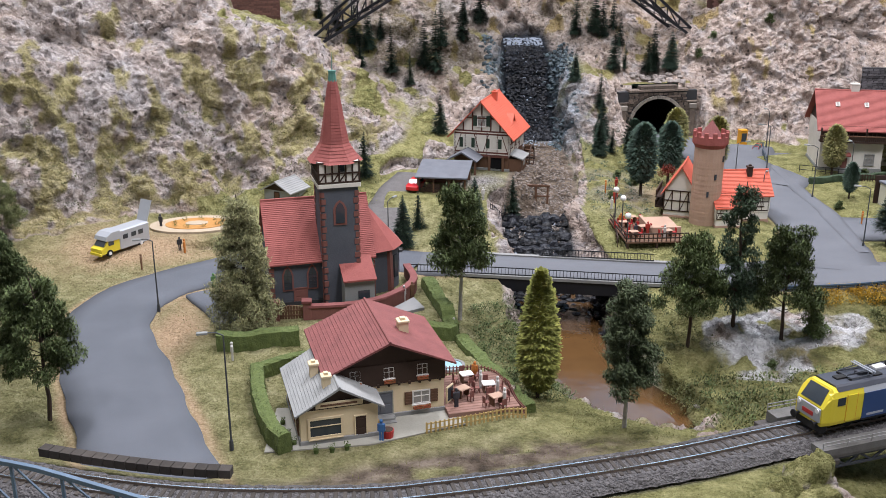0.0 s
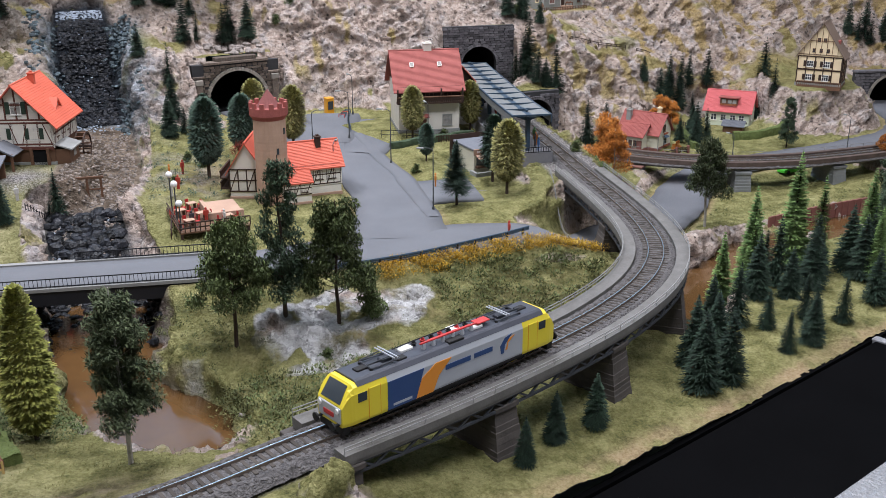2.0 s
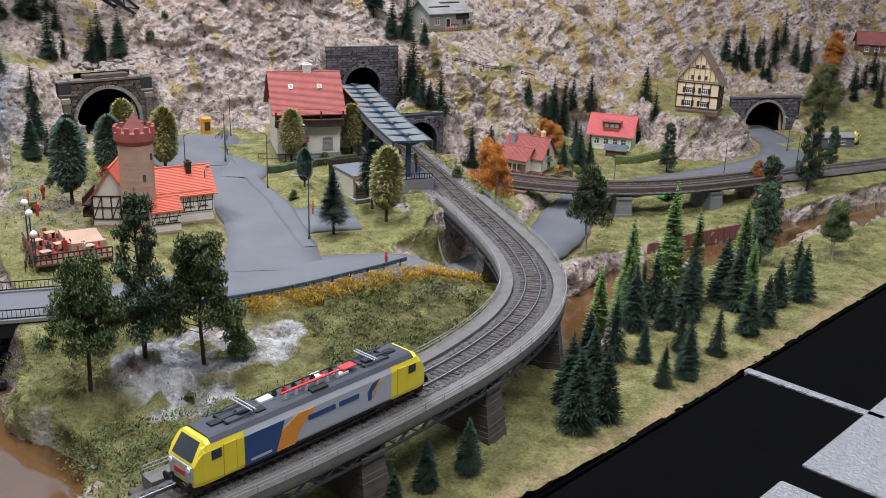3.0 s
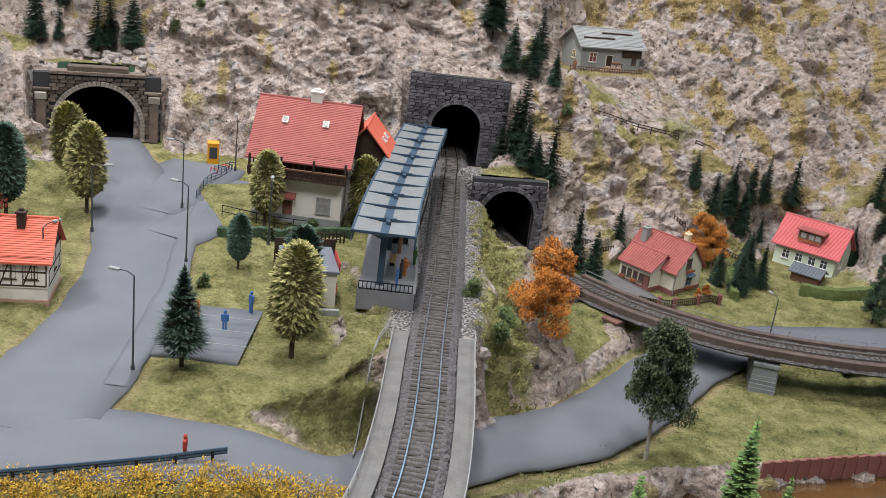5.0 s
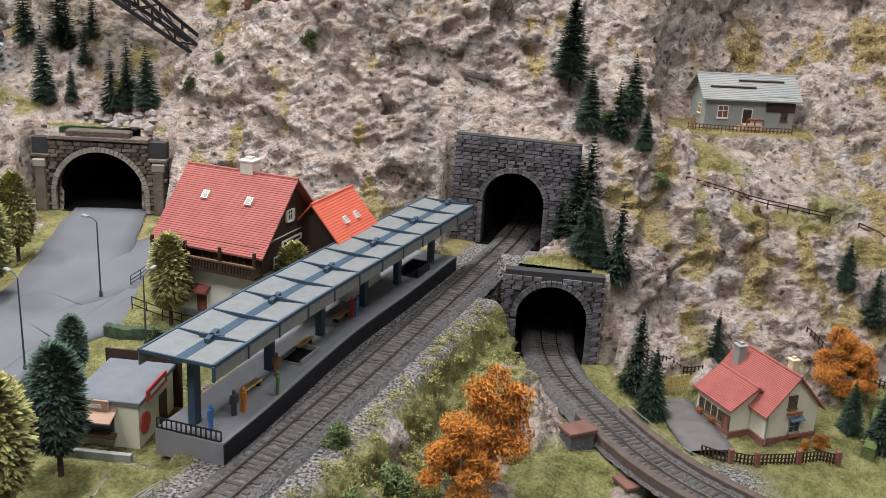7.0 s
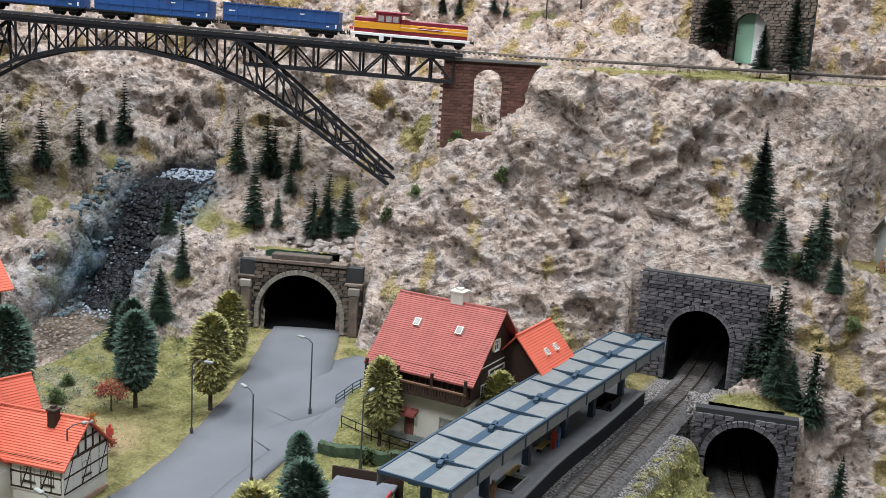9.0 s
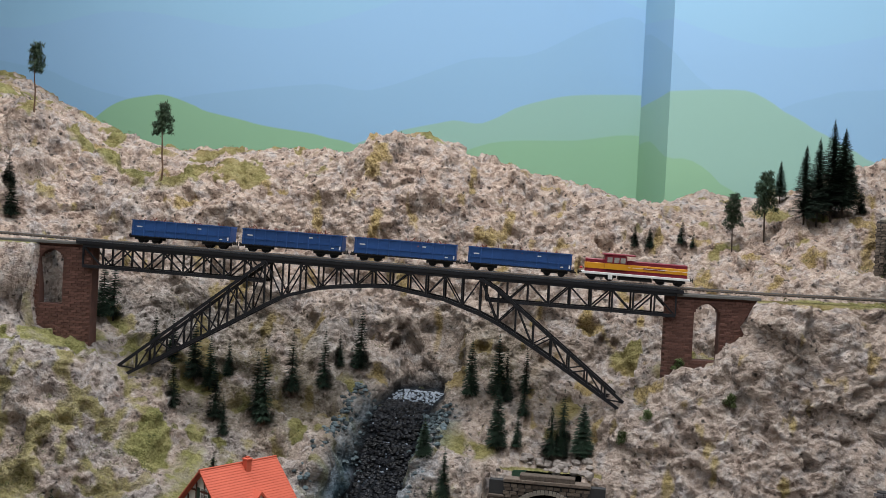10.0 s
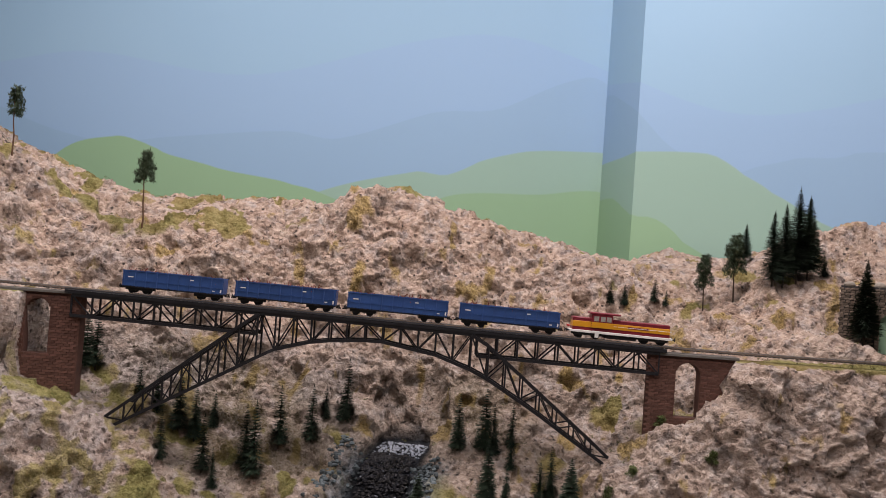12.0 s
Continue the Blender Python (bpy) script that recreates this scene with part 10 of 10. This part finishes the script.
# rocky knob at the western end of the viaduct
def outcrop(label, x, y, z, rx, ry, rz, turn, seed):
    n, k = 44, 30
    g = G().ball(0, 0, 0, 1, 1, 1, n, k)
    p = np.array(g.v)
    q = p * (1 + .22 * fractal(p * 1.3 + seed, 3)[:, None] + .10 * chips(p * 3.1 + seed)[:, None] + .05 * np.abs(perlin(p * 7 + seed))[:, None])
    g.v = [tuple(v) for v in q * (rx, ry, rz)]
    ob = part("rock_outcrop", g, bpy.data.materials["ground"], smooth=True)
    ob.matrix_basis = pose(x, y, z, 0, 0, turn)
    for name, cover in (("turf", np.clip(p[:, 2] * 1.3 - .25 + .4 * perlin(p * 2), 0, 1)), ("moss", np.full(len(p), .35))):
        at = ob.data.attributes.new(name, "FLOAT", "POINT")
        at.data.foreach_set("value", cover.astype(np.float32))
    return tagged(ob, label, "rock")


outcrop("rough pale grey rock knob beside the end of the viaduct", .285, .672, -.014, 24, 19, 40, 20, 3.0)
outcrop("low mossy rock beside the track", .262, .655, -.012, 22, 15, 27, 20, 8.0)
# stream wall and boulders
t = thing("sheet_pile_wall", "rusty brown sheet pile wall along the stream", "retaining wall", kind="structure")
SL = spline([(1.14, 1.315, -.1), (1.25, 1.335, -.1), (1.40, 1.352, -.1)], .007)
for k, (x, y, z) in enumerate(SL):
    part("pile", G().rbox(-3.6, -1.5 + (k % 2) * 1.5, -24, 3.6, 1.5 + (k % 2) * 1.5, 12, .3), M_SANDSTONE, t, at=pose(x, y, z, 0, 0, 9))


def boulders(name, label, spots, size, material, seed, kind="stuff"):
    """Loose stones lying on the land, too many to count."""
    rr, g = random.Random(seed), G()
    for x, y in spots:
        s = size * rr.uniform(.5, 1.3)
        b = G().ball(0, 0, 0, s, s * rr.uniform(.7, 1.1), s * rr.uniform(.5, .85), 6, 4)
        v = [(p[0] * rr.uniform(.8, 1.2), p[1] * rr.uniform(.8, 1.2), p[2] * rr.uniform(.8, 1.2)) for p in b.v]
        m = Matrix.Translation((x / MM, y / MM, ground(x, y) / MM + s * .15)) @ Matrix.Rotation(rr.uniform(0, 6), 4, "Z")
        g.add([tuple(m @ Vector(p)) for p in v], b.f)
    return tagged(part(name, g, material), label, "stones", kind=kind)


M_BOULDER = mat("boulder", (.34, .30, .27), (.16, .14, .13), .9, 60, 300, depth=.001)
M_WETROCK = mat("wet_black_rock", (.013, .015, .02), (.003, .003, .004), .45, 160, 420, bump=.8, depth=.0015, spec=.3, island=.9)
M_RIVERSTONE = mat("river_stone", (.27, .225, .19), (.06, .05, .042), .35, 140, 500, depth=.001, island=.5)
M_FOAM = mat("foam", (.46, .52, .60), (.07, .09, .12), .3, 130, 400, bump=.6)
rr = random.Random(4)
boulders("rubble", "broken quarry stones at the foot of the embankment", [(.835 + rr.random() * .11, 1.315 + rr.random() * .035 + .12 * 0) for k in range(60)], 7, M_BOULDER, 1)


def along_brook(y0, y1, n, spread=.85):
    L = BROOK[(BROOK[:, 1] > y0) & (BROOK[:, 1] < y1)]
    return [(L[i][0] + rr.uniform(-1, 1) * L[i][3] * spread, L[i][1] + rr.uniform(-.01, .01)) for i in (rr.randrange(len(L)) for k in range(n))]


boulders("waterfall_stones", "wet black stones of the waterfall", along_brook(1.825, 1.985, 1500, .9), 4.4, M_WETROCK, 2)
boulders("waterfall_foam", "white foam at the head and foot of the waterfall", along_brook(1.975, 2.05, 260, .95) + along_brook(1.79, 1.84, 90, .8) + along_brook(1.83, 1.98, 130, .85) + along_brook(1.26, 1.42, 130, .9), 2.2, M_FOAM, 3)
M_BLUEROCK = mat("blue_grey_rock", (.13, .165, .18), (.02, .034, .04), .6, 90, 300, bump=.8, depth=.0015, island=.6)
boulders("bank_rocks", "blue-grey painted rocks beside the waterfall", [(x + (.062 if k % 2 else -.062) + rr.uniform(-.022, .022), y) for k, (x, y) in enumerate(along_brook(1.77, 1.95, 520, .2))], 4.2, M_BLUEROCK, 21)
boulders("portal_rubble", "broken stones on top of the road tunnel portal", [(.365 + .10 * rr.random(), 1.915 + .02 * rr.random()) for k in range(40)], 6.5, M_BOULDER, 22)
boulders("cascade_stones", "wet dark stones of the lower cascade", along_brook(1.255, 1.43, 260, 1.0), 8.5, M_WETROCK, 5)
boulders("river_stones", "pale and brown stones in the shallow mill stream", along_brook(1.27, 1.80, 1700, .95), 2.3, M_RIVERSTONE, 6)
boulders("bank_stones", "stones along the river bank", along_brook(.88, 1.1, 60, 1.5), 3.4, M_BOULDER, 7)
boulders("bridge_rubble", "wet dark boulders in the brook under the road bridge", along_brook(1.10, 1.27, 330, 1.35), 6.5, M_WETROCK, 17)


def scrub(name, label, spots, r, material, seed, blade=2.0, per=26):
    """Low ragged growth over a slope."""
    rr, g = random.Random(seed), G()
    for x, y in spots:
        s = r * rr.uniform(.5, 1.4)
        c = Vector((x / MM, y / MM, ground(x, y) / MM + s * .25))
        for k in range(int(per * s / r)):
            d = rnd_dir(rr)
            d.z = abs(d.z)
            leaf(g, c + Vector((d.x * s, d.y * s, d.z * s * .6)) * rr.random() ** .5, (d + rnd_dir(rr) * .6).normalized(), blade * rr.uniform(.6, 1.3), blade * .6)
    return tagged(part(name, g, material), label, "undergrowth", kind="stuff")


def spots(n, x0, x1, y0, y1, test=lambda x, y: True, seed=1):
    rr = random.Random(seed)
    out = []
    while len(out) < n:
        x, y = rr.uniform(x0, x1), rr.uniform(y0, y1)
        if test(x, y):
            out.append((x, y))
    return out


def slope_zone(x, y):
    """The bank between the road and the curve of the viaduct."""
    i = int(np.argmin(np.hypot(MAIN[:, 0] - x, MAIN[:, 1] - y)))
    return y < 1.075 + .25 * max(0, x - .5) and math.hypot(MAIN[i, 0] - x, MAIN[i, 1] - y) > .045 and y > .8 + .2 * (x - .25) and x > .235


scrub("bank_scrub", "olive and brown scrub on the bank below the road", spots(520, .24, .73, .8, 1.1, lambda x, y: slope_zone(x, y) and not (.22 < x < .49 and .94 < y < 1.07), 2), 11, M_LEAFOLIVE, 1, 2.8, 30)
scrub("bank_scrub", "dark green scrub on the bank below the road", spots(230, .24, .73, .8, 1.1, lambda x, y: slope_zone(x, y) and not (.22 < x < .49 and .94 < y < 1.07), 3), 11, M_LEAFMID, 2, 2.8, 30)
scrub("yellow_scrub", "ochre flowering scrub under the crash barrier", spots(330, .44, .76, 1.05, 1.17, lambda x, y: abs(y - 1.088 - .20 * max(0, x - .5)) < .017, 4), 9, M_YELLOWBUSH, 3, 2.0, 50)
scrub("river_scrub", "green growth on the river banks", spots(420, .035, .13, .86, 1.13, lambda x, y: -.057 < ground(x, y) < -.012 and x < .125, 5), 8, M_LEAFMID, 4)
scrub("bank_scrub", "light green scrub on the railway embankment", spots(330, .85, .97, 1.36, 1.75, lambda x, y: abs(x - .905 - .13 * (y - 1.5)) < .036, 6), 5, M_LEAFYEL, 5, 1.7, 45)
scrub("bank_scrub", "scrub along the stream", spots(160, .80, 1.5, 1.1, 1.42, lambda x, y: -.10 < ground(x, y) < -.07, 7), 7, M_LEAFOLIVE, 6)
scrub("river_scrub", "olive scrub on the far river bank", spots(150, .17, .30, .84, 1.10, lambda x, y: -.058 < ground(x, y) < -.008, 15), 7, M_LEAFOLIVE, 14)
scrub("cliff_scrub", "moss and low growth on the cliff ledges", spots(300, -.75, 1.5, 1.4, 2.25, lambda x, y: ground(x, y) > .06 and abs(ground(x, y + .01) - ground(x, y - .01)) < .022, 8), 7, M_LEAFOLIVE, 7)
scrub("hill_scrub", "grey-green bushes at the foot of the western cliff", spots(430, -.75, -.1, 1.3, 1.7, lambda x, y: .01 < ground(x, y) < .14, 9), 9, M_LEAFOLIVE, 8)
scrub("garden_growth", "grey-green bushes between the brook and the road", spots(170, .22, .36, 1.4, 1.8, lambda x, y: ground(x, y) < .05, 10), 6, M_FIRBLUE, 9)


def turf_blades():
    """Short static grass on the flatter land."""
    rr = random.Random(3)
    g = G()
    soft = (1 - rocky) * (1 - hard) * (1 - wet)
    n = 0
    while n < 42000:
        x, y = rr.uniform(-.8, 1.7), rr.uniform(.5, 1.9)
        i, j = int((x - X0) / (X1 - X0) * (NX - 1)), int((y - Y0) / (Y1 - Y0) * (NY - 1))
        if y < edge_y(x) + .02 or rr.random() > soft[j, i]:
            continue
        n += 1
        p = Vector((x / MM, y / MM, PZ[j, i] / MM - .3))
        d = Vector((rr.uniform(-.6, .6), rr.uniform(-.6, .6), 1)).normalized()
        leaf(g, p, d, rr.uniform(1.2, 2.8), .8)
    return tagged(part("grass", g, M_GRASS), "short dry green static grass", "grass", kind="stuff")


M_GRASS = mat("static_grass", (.30, .28, .11), (.12, .125, .045), .95, 25, 300, bump=0)
turf_blades()
